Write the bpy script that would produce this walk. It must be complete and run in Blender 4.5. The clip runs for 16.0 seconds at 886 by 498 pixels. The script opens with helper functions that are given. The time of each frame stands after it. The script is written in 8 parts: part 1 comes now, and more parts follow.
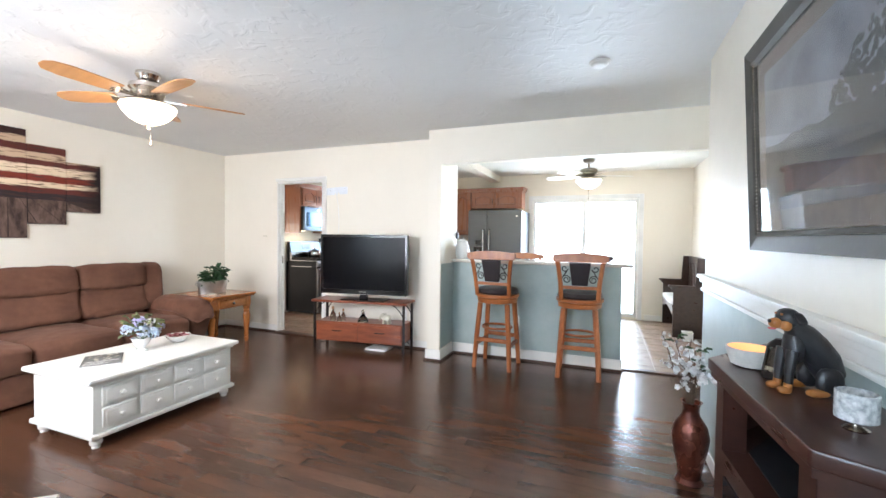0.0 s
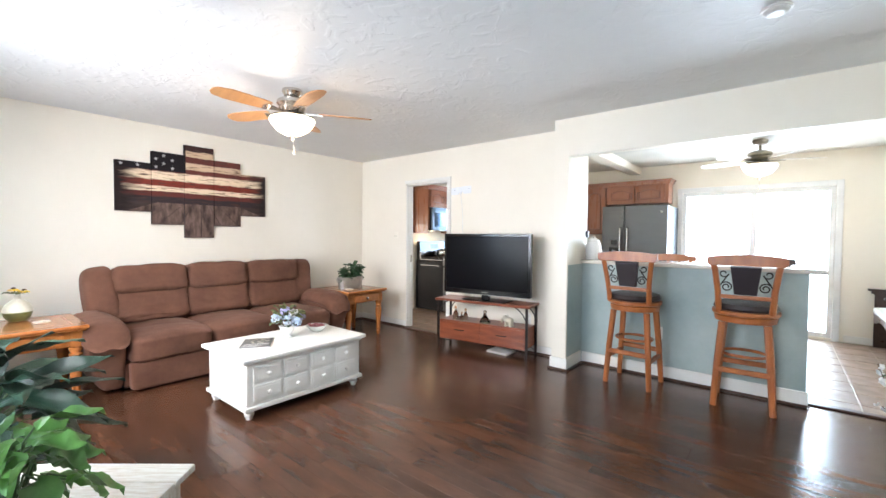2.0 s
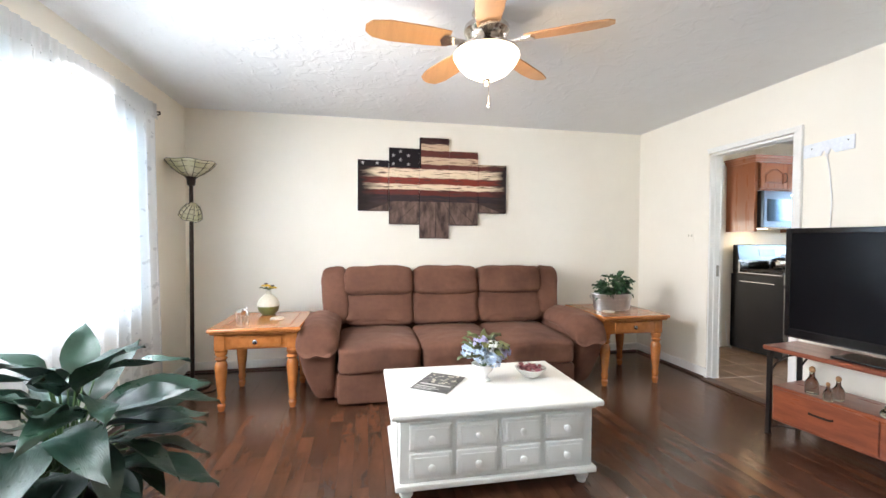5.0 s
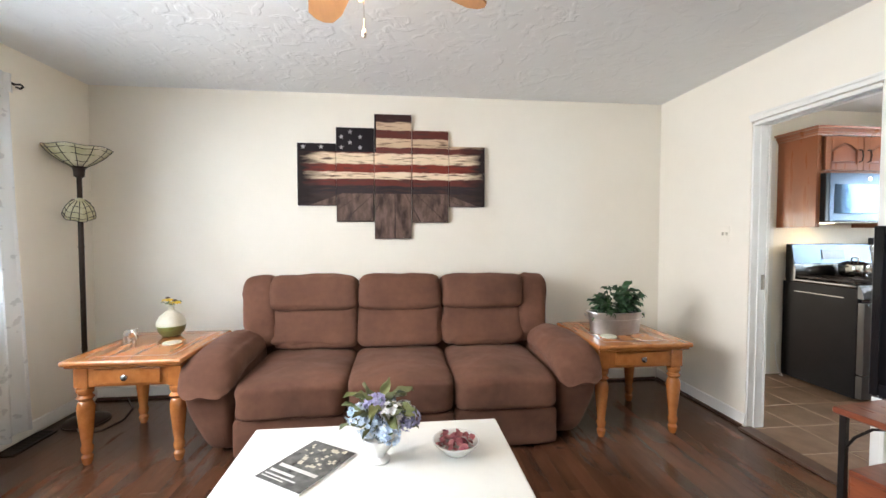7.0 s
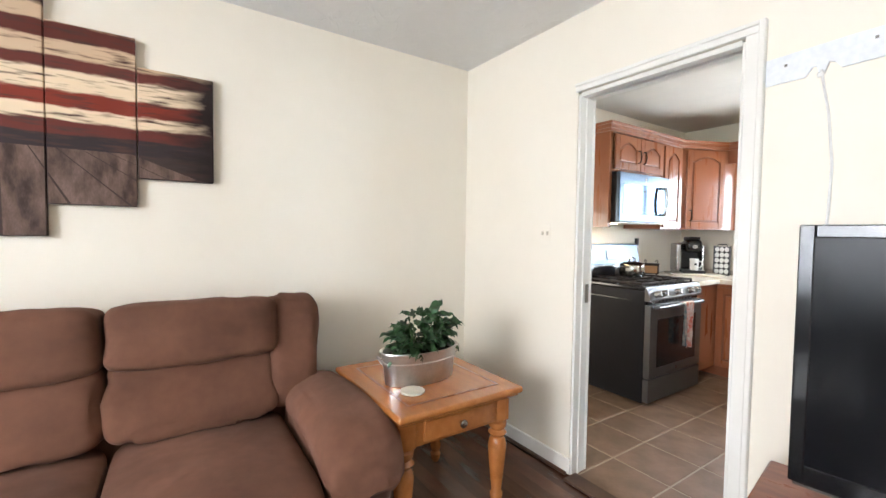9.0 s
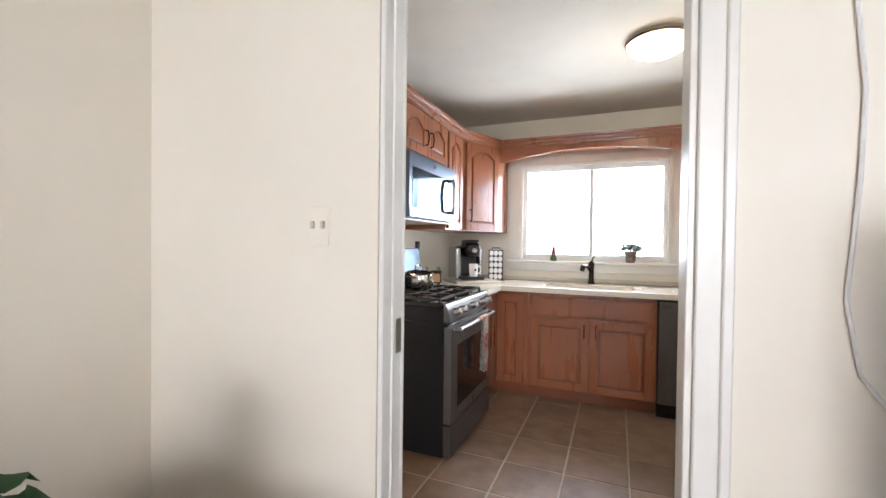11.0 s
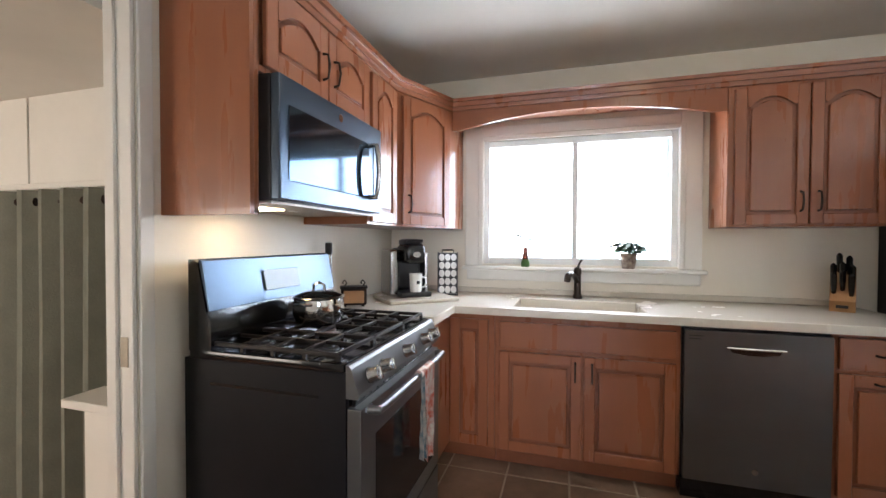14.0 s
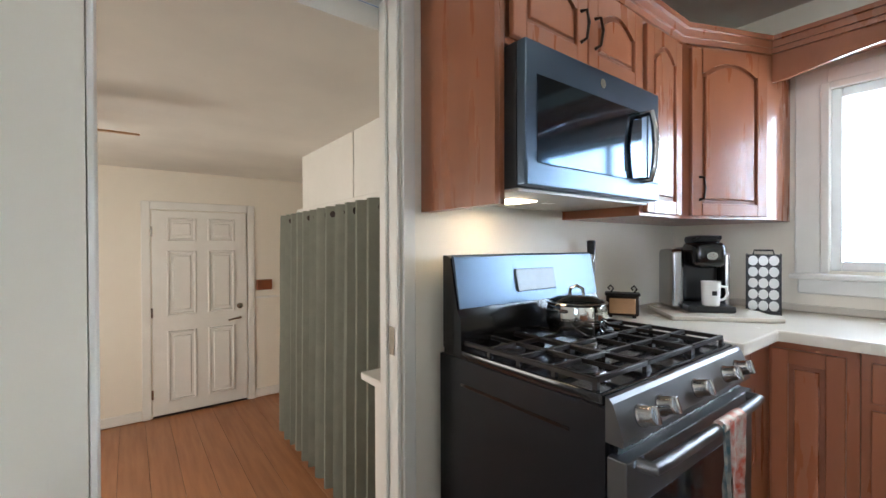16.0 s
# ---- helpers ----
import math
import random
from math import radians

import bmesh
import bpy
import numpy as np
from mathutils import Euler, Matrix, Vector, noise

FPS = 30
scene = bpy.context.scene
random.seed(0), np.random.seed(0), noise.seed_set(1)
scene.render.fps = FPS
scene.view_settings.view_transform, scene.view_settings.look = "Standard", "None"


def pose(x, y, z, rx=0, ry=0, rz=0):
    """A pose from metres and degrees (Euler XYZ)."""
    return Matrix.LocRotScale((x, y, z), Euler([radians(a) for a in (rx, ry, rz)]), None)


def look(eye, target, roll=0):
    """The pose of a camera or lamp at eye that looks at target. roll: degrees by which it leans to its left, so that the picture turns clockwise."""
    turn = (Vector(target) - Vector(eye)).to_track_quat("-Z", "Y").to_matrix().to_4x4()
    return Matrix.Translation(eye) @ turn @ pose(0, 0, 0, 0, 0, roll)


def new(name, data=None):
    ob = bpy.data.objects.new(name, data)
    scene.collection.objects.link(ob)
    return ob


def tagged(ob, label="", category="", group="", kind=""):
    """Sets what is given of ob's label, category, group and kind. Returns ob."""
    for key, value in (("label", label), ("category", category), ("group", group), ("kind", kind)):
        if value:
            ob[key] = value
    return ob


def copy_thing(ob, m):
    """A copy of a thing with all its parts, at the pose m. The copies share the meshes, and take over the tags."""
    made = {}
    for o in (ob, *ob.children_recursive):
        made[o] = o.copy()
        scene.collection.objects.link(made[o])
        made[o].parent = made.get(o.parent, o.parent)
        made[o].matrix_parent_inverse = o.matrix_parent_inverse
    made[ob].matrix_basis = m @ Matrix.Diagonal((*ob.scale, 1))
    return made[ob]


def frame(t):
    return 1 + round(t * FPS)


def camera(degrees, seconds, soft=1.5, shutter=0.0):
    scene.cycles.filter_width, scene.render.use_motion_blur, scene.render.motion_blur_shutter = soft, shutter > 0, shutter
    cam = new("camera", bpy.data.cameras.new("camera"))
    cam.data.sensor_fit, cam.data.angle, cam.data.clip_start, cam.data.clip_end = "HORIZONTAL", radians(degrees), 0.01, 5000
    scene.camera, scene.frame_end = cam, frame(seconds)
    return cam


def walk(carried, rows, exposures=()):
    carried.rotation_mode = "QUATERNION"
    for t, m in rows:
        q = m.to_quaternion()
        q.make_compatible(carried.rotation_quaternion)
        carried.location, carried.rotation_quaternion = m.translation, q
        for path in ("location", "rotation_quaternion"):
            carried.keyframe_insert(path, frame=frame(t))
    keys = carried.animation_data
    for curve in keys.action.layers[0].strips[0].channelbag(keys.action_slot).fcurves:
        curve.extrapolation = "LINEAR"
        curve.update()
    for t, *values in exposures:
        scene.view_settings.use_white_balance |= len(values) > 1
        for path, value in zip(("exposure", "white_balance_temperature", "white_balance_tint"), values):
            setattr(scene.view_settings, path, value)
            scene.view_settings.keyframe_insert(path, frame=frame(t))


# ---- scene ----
# the camera and its walk
EXPOSURES = [(0.0, 0.08, 6500, 14), (4.0, 0.25, 6500, 13), (6.5, 0.08, 6600, 12), (8.0, 0.15, 6600, 12), (9.0, 0.24, 6600, 12), (10.0, 0.1, 6600, 13), (12.5, -0.15, 6550, 19), (14.0, -0.25, 6350, 16), (15.0, -0.5, 6200, 12), (15.5, -0.4, 6100, 12), (16.0, -0.25, 5950, 11)]
cam = camera(93.9, 16.0)
PATH = [
    (0, (0.257, 0.361, 1.312), (-0.472, 2.223, 1.256), 0.7),
    (0.5, (0.266, 0.363, 1.315), (-0.595, 2.167, 1.255), 0.5),
    (1, (0.296, 0.397, 1.316), (-0.687, 2.138, 1.257), 0.6),
    (1.5, (0.319, 0.467, 1.325), (-0.811, 2.116, 1.258), 0.6),
    (2, (0.257, 0.556, 1.3), (-1.013, 2.1, 1.239), 0.5),
    (2.5, (0.125, 0.72, 1.283), (-1.303, 2.118, 1.219), 0.5),
    (3, (0.004, 0.896, 1.266), (-1.58, 2.115, 1.204), 0.4),
    (3.5, (-0.123, 1.083, 1.272), (-1.838, 2.111, 1.205), 0.3),
    (4, (-0.332, 1.292, 1.215), (-2.166, 2.089, 1.166), 0.4),
    (6.5, (-1.133, 2.304, 1.305), (-3.13, 2.391, 1.234), -0.2),
    (7, (-1.376, 2.463, 1.299), (-3.364, 2.673, 1.227), -0.0),
    (7.5, (-1.652, 2.568, 1.307), (-3.603, 2.999, 1.23), 0.3),
    (8, (-1.925, 2.696, 1.325), (-3.797, 3.394, 1.236), 0.5),
    (8.5, (-2.19, 2.835, 1.321), (-3.983, 3.718, 1.233), 0.6),
    (9, (-2.462, 2.979, 1.3), (-4.123, 4.09, 1.218), 0.8),
    (9.5, (-2.684, 3.123, 1.295), (-4.174, 4.455, 1.215), 1.0),
    (10, (-2.923, 3.309, 1.26), (-4.197, 4.849, 1.204), 1.0),
    (12.5, (-3.523, 4.469, 1.249), (-3.808, 6.448, 1.215), 0.1),
    (13, (-3.544, 4.615, 1.257), (-3.817, 6.596, 1.219), 0.0),
    (13.5, (-3.558, 4.765, 1.264), (-3.906, 6.734, 1.229), 0.1),
    (14, (-3.557, 4.866, 1.276), (-4.131, 6.781, 1.237), 0.2),
    (14.5, (-3.552, 4.942, 1.272), (-4.358, 6.772, 1.24), 0.1),
    (15, (-3.565, 4.999, 1.286), (-4.651, 6.678, 1.242), 0.3),
    (15.5, (-3.589, 5.054, 1.277), (-4.934, 6.533, 1.238), 0.3),
    (16, (-3.669, 5.115, 1.243), (-5.264, 6.322, 1.227), -0.2),
]
walk(cam, [(t, look(eye, target, roll)) for t, eye, target, roll in PATH], EXPOSURES)

# world, sun and large lights
world = bpy.data.worlds.new("sky")
scene.world = world
world.use_nodes = True
wn = world.node_tree
sky = wn.nodes.new("ShaderNodeTexSky")
sky.sky_type, sky.sun_disc = "NISHITA", False
sky.sun_elevation, sky.sun_rotation = radians(58), radians(80)
wn.links.new(sky.outputs[0], wn.nodes["Background"].inputs[0])
wn.nodes["Background"].inputs[1].default_value = 0.12
sun = new("sun", bpy.data.lights.new("sun", "SUN"))
sun.data.energy, sun.data.angle, sun.data.color = 3.5, radians(0.5), (1.0, 0.95, 0.88)
sun.matrix_basis = look((6, 1, 10), (0, 0, 0))


def area(name, eye, target, w, h, power, colour, spread=180):
    lamp = new(name, bpy.data.lights.new(name, "AREA"))
    lamp.data.shape, lamp.data.size, lamp.data.size_y = "RECTANGLE", w, h
    lamp.data.energy, lamp.data.color, lamp.data.spread = power, colour, radians(spread)
    lamp.matrix_basis = look(eye, target)
    return lamp


def bulb(name, at, power, colour, radius=0.06):
    lamp = new(name, bpy.data.lights.new(name, "POINT"))
    lamp.data.energy, lamp.data.color, lamp.data.shadow_soft_size = power, colour, radius
    lamp.location = at
    return lamp


DAY = (0.94, 0.96, 1.0)
NORTH = (0.72, 0.87, 1.0)
WARM = (1.0, 0.76, 0.48)
area("daylight_front_window", (-2.65, 0.12, 1.45), (-3.3, 3, 0.65), 1.7, 1.45, 116, DAY, 130)
# added fill from the unseen south-east end; no source known there
area("fill_front_east", (-0.4, 0.12, 1.45), (-0.4, 3, 1.1), 1.6, 1.5, 10, DAY, 140)
area("daylight_slider", (-0.09, 7.98, 1.05), (-0.09, 4, 0.9), 1.6, 1.9, 165, NORTH)
area("daylight_kitchen_window", (-3.51, 7.97, 1.56), (-3.6, 4, 1.1), 1.15, 0.8, 42, (0.86, 0.94, 1.0))
# added fill lamp that brightens the back room, which has no window
area("fill_back_room", (-6.6, 3.55, 1.0), (-6.8, 6, 0.6), 1.2, 1.2, 56, (1.0, 0.92, 0.78))
bulb("fan_bulb", (-2.76, 2.34, 1.98), 9, WARM, 0.1)
bulb("dining_fan_bulb", (0.02, 6.58, 1.9), 8, WARM, 0.1)
bulb("kitchen_ceiling_bulb", (-3.09, 6.46, 2.25), 2.6, (1.0, 0.82, 0.54), 0.12)
hood_lamp = area("cooktop_lamp", (-4.66, 6.16, 1.385), (-4.66, 6.16, 0.5), 0.12, 0.1, 0.9, (1.0, 0.7, 0.38))

# ---- materials ----


def mat(name, colour, rough=0.5, metal=0.0, colour2=None, scale=6.0, stretch=(1, 1, 1), bump=0.0, bump_scale=60.0,
        vary=0.0, coat=0.0, fine=0.12, bump_stretch=(1, 1, 1), detail=6, spec=0.5, rough_var=0.08):
    m = bpy.data.materials.new(name)
    m.use_nodes = True
    t = m.node_tree
    b = t.nodes["Principled BSDF"]
    b.inputs["Metallic"].default_value, b.inputs["Coat Weight"].default_value = metal, coat
    b.inputs["Specular IOR Level"].default_value = spec
    co = t.nodes.new("ShaderNodeTexCoord")
    mp = t.nodes.new("ShaderNodeMapping")
    mp.inputs["Scale"].default_value = stretch
    t.links.new(co.outputs["Object"], mp.inputs[0])
    info = t.nodes.new("ShaderNodeObjectInfo")
    rnd = t.nodes.new("ShaderNodeVectorMath")
    rnd.operation = "MULTIPLY_ADD"
    t.links.new(info.outputs["Random"], rnd.inputs[0])
    rnd.inputs[1].default_value = (37, 19, 53) if vary else (0, 0, 0)
    t.links.new(mp.outputs[0], rnd.inputs[2])
    n1 = t.nodes.new("ShaderNodeTexNoise")
    n1.inputs["Scale"].default_value, n1.inputs["Detail"].default_value = scale, detail
    t.links.new(rnd.outputs[0], n1.inputs["Vector"])
    n2 = t.nodes.new("ShaderNodeTexNoise")
    n2.inputs["Scale"].default_value, n2.inputs["Detail"].default_value = scale * 9, 3
    t.links.new(rnd.outputs[0], n2.inputs["Vector"])
    mix = t.nodes.new("ShaderNodeMix")
    mix.data_type = "RGBA"
    c2 = colour2 or tuple(c * 0.86 for c in colour)
    mix.inputs[6].default_value, mix.inputs[7].default_value = (*colour, 1), (*c2, 1)
    ramp = t.nodes.new("ShaderNodeMapRange")
    ramp.inputs[1].default_value, ramp.inputs[2].default_value = 0.35, 0.68
    t.links.new(n1.outputs[0], ramp.inputs[0])
    t.links.new(ramp.outputs[0], mix.inputs[0])
    hsv = t.nodes.new("ShaderNodeHueSaturation")
    val = t.nodes.new("ShaderNodeMapRange")
    val.inputs[3].default_value, val.inputs[4].default_value = 1 - fine, 1 + fine
    t.links.new(n2.outputs[0], val.inputs[0])
    if vary:
        rv = t.nodes.new("ShaderNodeMapRange")
        rv.inputs[3].default_value, rv.inputs[4].default_value = 1 - vary, 1 + vary
        t.links.new(info.outputs["Random"], rv.inputs[0])
        mu = t.nodes.new("ShaderNodeMath")
        mu.operation = "MULTIPLY"
        t.links.new(rv.outputs[0], mu.inputs[0])
        t.links.new(val.outputs[0], mu.inputs[1])
        t.links.new(mu.outputs[0], hsv.inputs["Value"])
    else:
        t.links.new(val.outputs[0], hsv.inputs["Value"])
    t.links.new(mix.outputs[2], hsv.inputs["Color"])
    t.links.new(hsv.outputs[0], b.inputs["Base Color"])
    rr = t.nodes.new("ShaderNodeMapRange")
    rr.inputs[3].default_value, rr.inputs[4].default_value = max(0.02, rough - rough_var), min(1, rough + rough_var)
    t.links.new(n1.outputs[0], rr.inputs[0])
    t.links.new(rr.outputs[0], b.inputs["Roughness"])
    if bump:
        mp2 = t.nodes.new("ShaderNodeMapping")
        mp2.inputs["Scale"].default_value = bump_stretch
        t.links.new(co.outputs["Object"], mp2.inputs[0])
        n3 = t.nodes.new("ShaderNodeTexNoise")
        n3.inputs["Scale"].default_value, n3.inputs["Detail"].default_value = bump_scale, 4
        t.links.new(mp2.outputs[0], n3.inputs["Vector"])
        bp = t.nodes.new("ShaderNodeBump")
        bp.inputs["Strength"].default_value, bp.inputs["Distance"].default_value = bump, 0.01
        t.links.new(n3.outputs[0], bp.inputs["Height"])
        t.links.new(bp.outputs[0], b.inputs["Normal"])
    return m


def glow(name, colour, strength):
    m = bpy.data.materials.new(name)
    m.use_nodes = True
    b = m.node_tree.nodes["Principled BSDF"]
    b.inputs["Base Color"].default_value = (*colour, 1)
    b.inputs["Roughness"].default_value = 0.4
    b.inputs["Emission Color"].default_value, b.inputs["Emission Strength"].default_value = (*colour, 1), strength
    return m


def glass(name, colour=(1, 1, 1), rough=0.02):
    m = bpy.data.materials.new(name)
    m.use_nodes = True
    b = m.node_tree.nodes["Principled BSDF"]
    b.inputs["Base Color"].default_value = (*colour, 1)
    b.inputs["Transmission Weight"].default_value, b.inputs["Roughness"].default_value = 1, rough
    b.inputs["IOR"].default_value = 1.45
    return m


def sheer(name, colour, through_part, speck=None):
    m = bpy.data.materials.new(name)
    m.use_nodes = True
    t = m.node_tree
    t.nodes.remove(t.nodes["Principled BSDF"])
    out = t.nodes["Material Output"]
    dif, tra, clear = (t.nodes.new(k) for k in ("ShaderNodeBsdfDiffuse", "ShaderNodeBsdfTranslucent", "ShaderNodeBsdfTransparent"))
    a, b = t.nodes.new("ShaderNodeMixShader"), t.nodes.new("ShaderNodeMixShader")
    dif.inputs[0].default_value = tra.inputs[0].default_value = (*colour, 1)
    a.inputs[0].default_value = 0.6
    b.inputs[0].default_value = through_part
    t.links.new(dif.outputs[0], a.inputs[1])
    t.links.new(tra.outputs[0], a.inputs[2])
    t.links.new(a.outputs[0], b.inputs[1])
    t.links.new(clear.outputs[0], b.inputs[2])
    t.links.new(b.outputs[0], out.inputs[0])
    if speck:
        co, vo = t.nodes.new("ShaderNodeTexCoord"), t.nodes.new("ShaderNodeTexNoise")
        vo.inputs["Scale"].default_value = 16
        t.links.new(co.outputs["Object"], vo.inputs["Vector"])
        rm = t.nodes.new("ShaderNodeMapRange")
        rm.inputs[1].default_value, rm.inputs[2].default_value = 0.62, 0.66
        t.links.new(vo.outputs[0], rm.inputs[0])
        mx = t.nodes.new("ShaderNodeMix")
        mx.data_type = "RGBA"
        mx.inputs[6].default_value, mx.inputs[7].default_value = (*colour, 1), (*speck, 1)
        t.links.new(rm.outputs[0], mx.inputs[0])
        t.links.new(mx.outputs[2], dif.inputs[0])
        t.links.new(mx.outputs[2], tra.inputs[0])
    return m


def knockdown(name, colour):
    """Hand-trowelled plaster: smooth ground with raised, stretched flakes."""
    m = mat(name, colour, 0.62, scale=1.2, fine=0.02, colour2=tuple(c * 0.96 for c in colour))
    t = m.node_tree
    co = t.nodes.new("ShaderNodeTexCoord")
    n1, n2 = t.nodes.new("ShaderNodeTexNoise"), t.nodes.new("ShaderNodeTexNoise")
    n1.inputs["Scale"].default_value, n1.inputs["Detail"].default_value, n1.inputs["Distortion"].default_value = 8.5, 5, 1.0
    n2.inputs["Scale"].default_value, n2.inputs["Detail"].default_value = 22, 4
    t.links.new(co.outputs["Object"], n1.inputs["Vector"])
    t.links.new(co.outputs["Object"], n2.inputs["Vector"])
    rm = t.nodes.new("ShaderNodeMapRange")
    rm.interpolation_type = "SMOOTHSTEP"
    rm.inputs[1].default_value, rm.inputs[2].default_value = 0.48, 0.64
    t.links.new(n1.outputs[0], rm.inputs[0])
    ad = t.nodes.new("ShaderNodeMath")
    ad.operation = "MULTIPLY_ADD"
    ad.inputs[1].default_value = 0.25
    t.links.new(n2.outputs[0], ad.inputs[0])
    t.links.new(rm.outputs[0], ad.inputs[2])
    bp = t.nodes.new("ShaderNodeBump")
    bp.inputs["Strength"].default_value, bp.inputs["Distance"].default_value = 0.38, 0.006
    t.links.new(ad.outputs[0], bp.inputs["Height"])
    b = t.nodes["Principled BSDF"]
    t.links.new(bp.outputs[0], b.inputs["Normal"])
    t.links.remove(b.inputs["Roughness"].links[0])
    b.inputs["Roughness"].default_value = 0.48
    return m


M = {}
M["wall"] = mat("cream_wall_paint", (0.82, 0.765, 0.66), 0.5, scale=1.5, fine=0.015, colour2=(0.79, 0.735, 0.63), bump=0.10, bump_scale=7)
M["wall_plaster"] = mat("pale_trowelled_plaster", (0.78, 0.725, 0.62), 0.4, scale=3, fine=0.02, colour2=(0.74, 0.685, 0.585), bump=0.12, bump_scale=7)
M["teal"] = mat("grey_teal_plaster", (0.30, 0.38, 0.37), 0.42, scale=2.6, fine=0.05, colour2=(0.40, 0.47, 0.45), bump=0.2, bump_scale=12)
M["ceiling"] = knockdown("white_textured_ceiling", (0.76, 0.76, 0.75))
M["kitchen_ceiling"] = mat("kitchen_ceiling_paint", (0.78, 0.755, 0.69), 0.75, spec=0.2, scale=1.2, fine=0.02, bump=0.08, bump_scale=20)
M["trim"] = mat("white_trim_paint", (0.80, 0.78, 0.73), 0.35, scale=3, fine=0.02, colour2=(0.76, 0.74, 0.685))
M["dark_wood_strip"] = mat("dark_shoe_moulding", (0.07, 0.035, 0.022), 0.35, scale=8)
M["plank"] = mat("dark_walnut_plank", (0.108, 0.045, 0.024), 0.22, spec=0.5, scale=2.2, stretch=(0.8, 2.6, 1), colour2=(0.046, 0.019, 0.011), vary=0.10, fine=0.14, bump=0.05, bump_scale=30, bump_stretch=(0.4, 4, 1), rough_var=0.08)
M["underlay"] = mat("dark_floor_joint", (0.025, 0.014, 0.01), 0.6)
M["tile"] = mat("brown_stone_tile", (0.225, 0.14, 0.09), 0.4, scale=7, colour2=(0.155, 0.095, 0.06), vary=0.1, fine=0.1, bump=0.15, bump_scale=18, rough_var=0.12)
M["grout"] = mat("pale_grout", (0.40, 0.34, 0.26), 0.8, scale=30)
M["laminate"] = mat("orange_laminate", (0.36, 0.15, 0.06), 0.35, scale=4, stretch=(0.5, 6, 1), colour2=(0.28, 0.11, 0.045), vary=0.08, fine=0.12)
M["cherry"] = mat("cherry_cabinet_wood", (0.29, 0.098, 0.042), 0.28, scale=3, stretch=(5, 5, 0.6), colour2=(0.268, 0.089, 0.0375), rough_var=0.03, fine=0.05, vary=0.06, coat=0.25)
# darker cherry for door backings, toe kicks and the wall box cover
M["cherry_dark"] = mat("darker_cherry_wood", (0.215, 0.068, 0.028), 0.4, scale=5)
M["oak"] = mat("honey_oak", (0.43, 0.155, 0.042), 0.2, scale=3, stretch=(1, 7, 6), colour2=(0.33, 0.11, 0.028), fine=0.16, coat=0.3)
M["stool_wood"] = mat("orange_stained_wood", (0.39, 0.122, 0.032), 0.36, scale=4, stretch=(5, 5, 1), colour2=(0.28, 0.082, 0.021), fine=0.14, coat=0.1)
M["red_wood"] = mat("reddish_stand_wood", (0.26, 0.072, 0.03), 0.3, scale=4, stretch=(1, 6, 6), colour2=(0.17, 0.042, 0.02), fine=0.2, coat=0.2)
M["dark_wood"] = mat("dark_espresso_wood", (0.055, 0.028, 0.02), 0.3, scale=5, stretch=(4, 1, 4), colour2=(0.035, 0.017, 0.012), fine=0.2, coat=0.2)
M["mantel_wood"] = mat("mahogany_console_wood", (0.050, 0.018, 0.012), 0.3, scale=5, stretch=(4, 1, 4), colour2=(0.03, 0.011, 0.008), fine=0.2, coat=0.1)
M["white_paint"] = mat("white_furniture_paint", (0.80, 0.79, 0.74), 0.4, scale=3, fine=0.03, colour2=(0.76, 0.745, 0.69))
M["worn_white"] = mat("worn_white_boards", (0.78, 0.77, 0.72), 0.5, scale=14, stretch=(1, 6, 1), fine=0.08, colour2=(0.62, 0.56, 0.47))
# colour2 mixes the fabric's light and dark sheen patches into its colour
M["sofa"] = mat("brown_microfibre", (0.150, 0.067, 0.042), 0.9, scale=2.6, colour2=(0.082, 0.037, 0.024), fine=0.18, bump=0.8, bump_scale=6, bump_stretch=(1, 1, 1.8), spec=0.2)
M["sofa"].node_tree.nodes["Noise Texture.002"].inputs["Detail"].default_value = 1.2
M["sofa"].node_tree.nodes["Bump"].inputs["Distance"].default_value = 0.022
M["sofa"].node_tree.nodes["Principled BSDF"].inputs["Sheen Weight"].default_value = 0.12
M["sofa"].node_tree.nodes["Principled BSDF"].inputs["Sheen Tint"].default_value = (0.75, 0.5, 0.4, 1)
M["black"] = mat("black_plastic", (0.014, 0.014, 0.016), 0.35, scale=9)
M["gloss_black"] = mat("glossy_black_plastic", (0.008, 0.008, 0.009), 0.12, scale=9, rough_var=0.04)
M["screen"] = mat("tv_screen_glass", (0.005, 0.005, 0.006), 0.18, spec=0.12, scale=3, rough_var=0.03)
M["iron"] = mat("dark_iron", (0.022, 0.018, 0.016), 0.45, metal=0.6, scale=20)
M["bronze"] = mat("dark_bronze", (0.035, 0.022, 0.016), 0.35, metal=0.7, scale=20)
M["slate"] = mat("slate_steel", (0.125, 0.123, 0.122), 0.36, metal=0.75, scale=2, stretch=(1, 1, 3), fine=0.02, colour2=(0.112, 0.11, 0.109))
M["range_steel"] = mat("dark_range_steel", (0.055, 0.055, 0.058), 0.34, metal=0.6, scale=3, fine=0.03)
M["steel"] = mat("brushed_steel", (0.42, 0.41, 0.40), 0.24, metal=1.0, scale=3, stretch=(8, 1, 1), fine=0.05)
M["range_side"] = mat("black_enamel_side", (0.010, 0.010, 0.012), 0.45, spec=0.16, scale=6, bump=0.05, bump_scale=300)
M["chrome"] = mat("polished_steel", (0.62, 0.60, 0.57), 0.08, metal=1.0, scale=6, fine=0.02, rough_var=0.02)
M["nickel"] = mat("brushed_nickel", (0.66, 0.61, 0.55), 0.22, metal=1.0, scale=6)
M["galvanised"] = mat("galvanised_tin", (0.60, 0.58, 0.55), 0.36, metal=1.0, scale=14, colour2=(0.46, 0.45, 0.43))
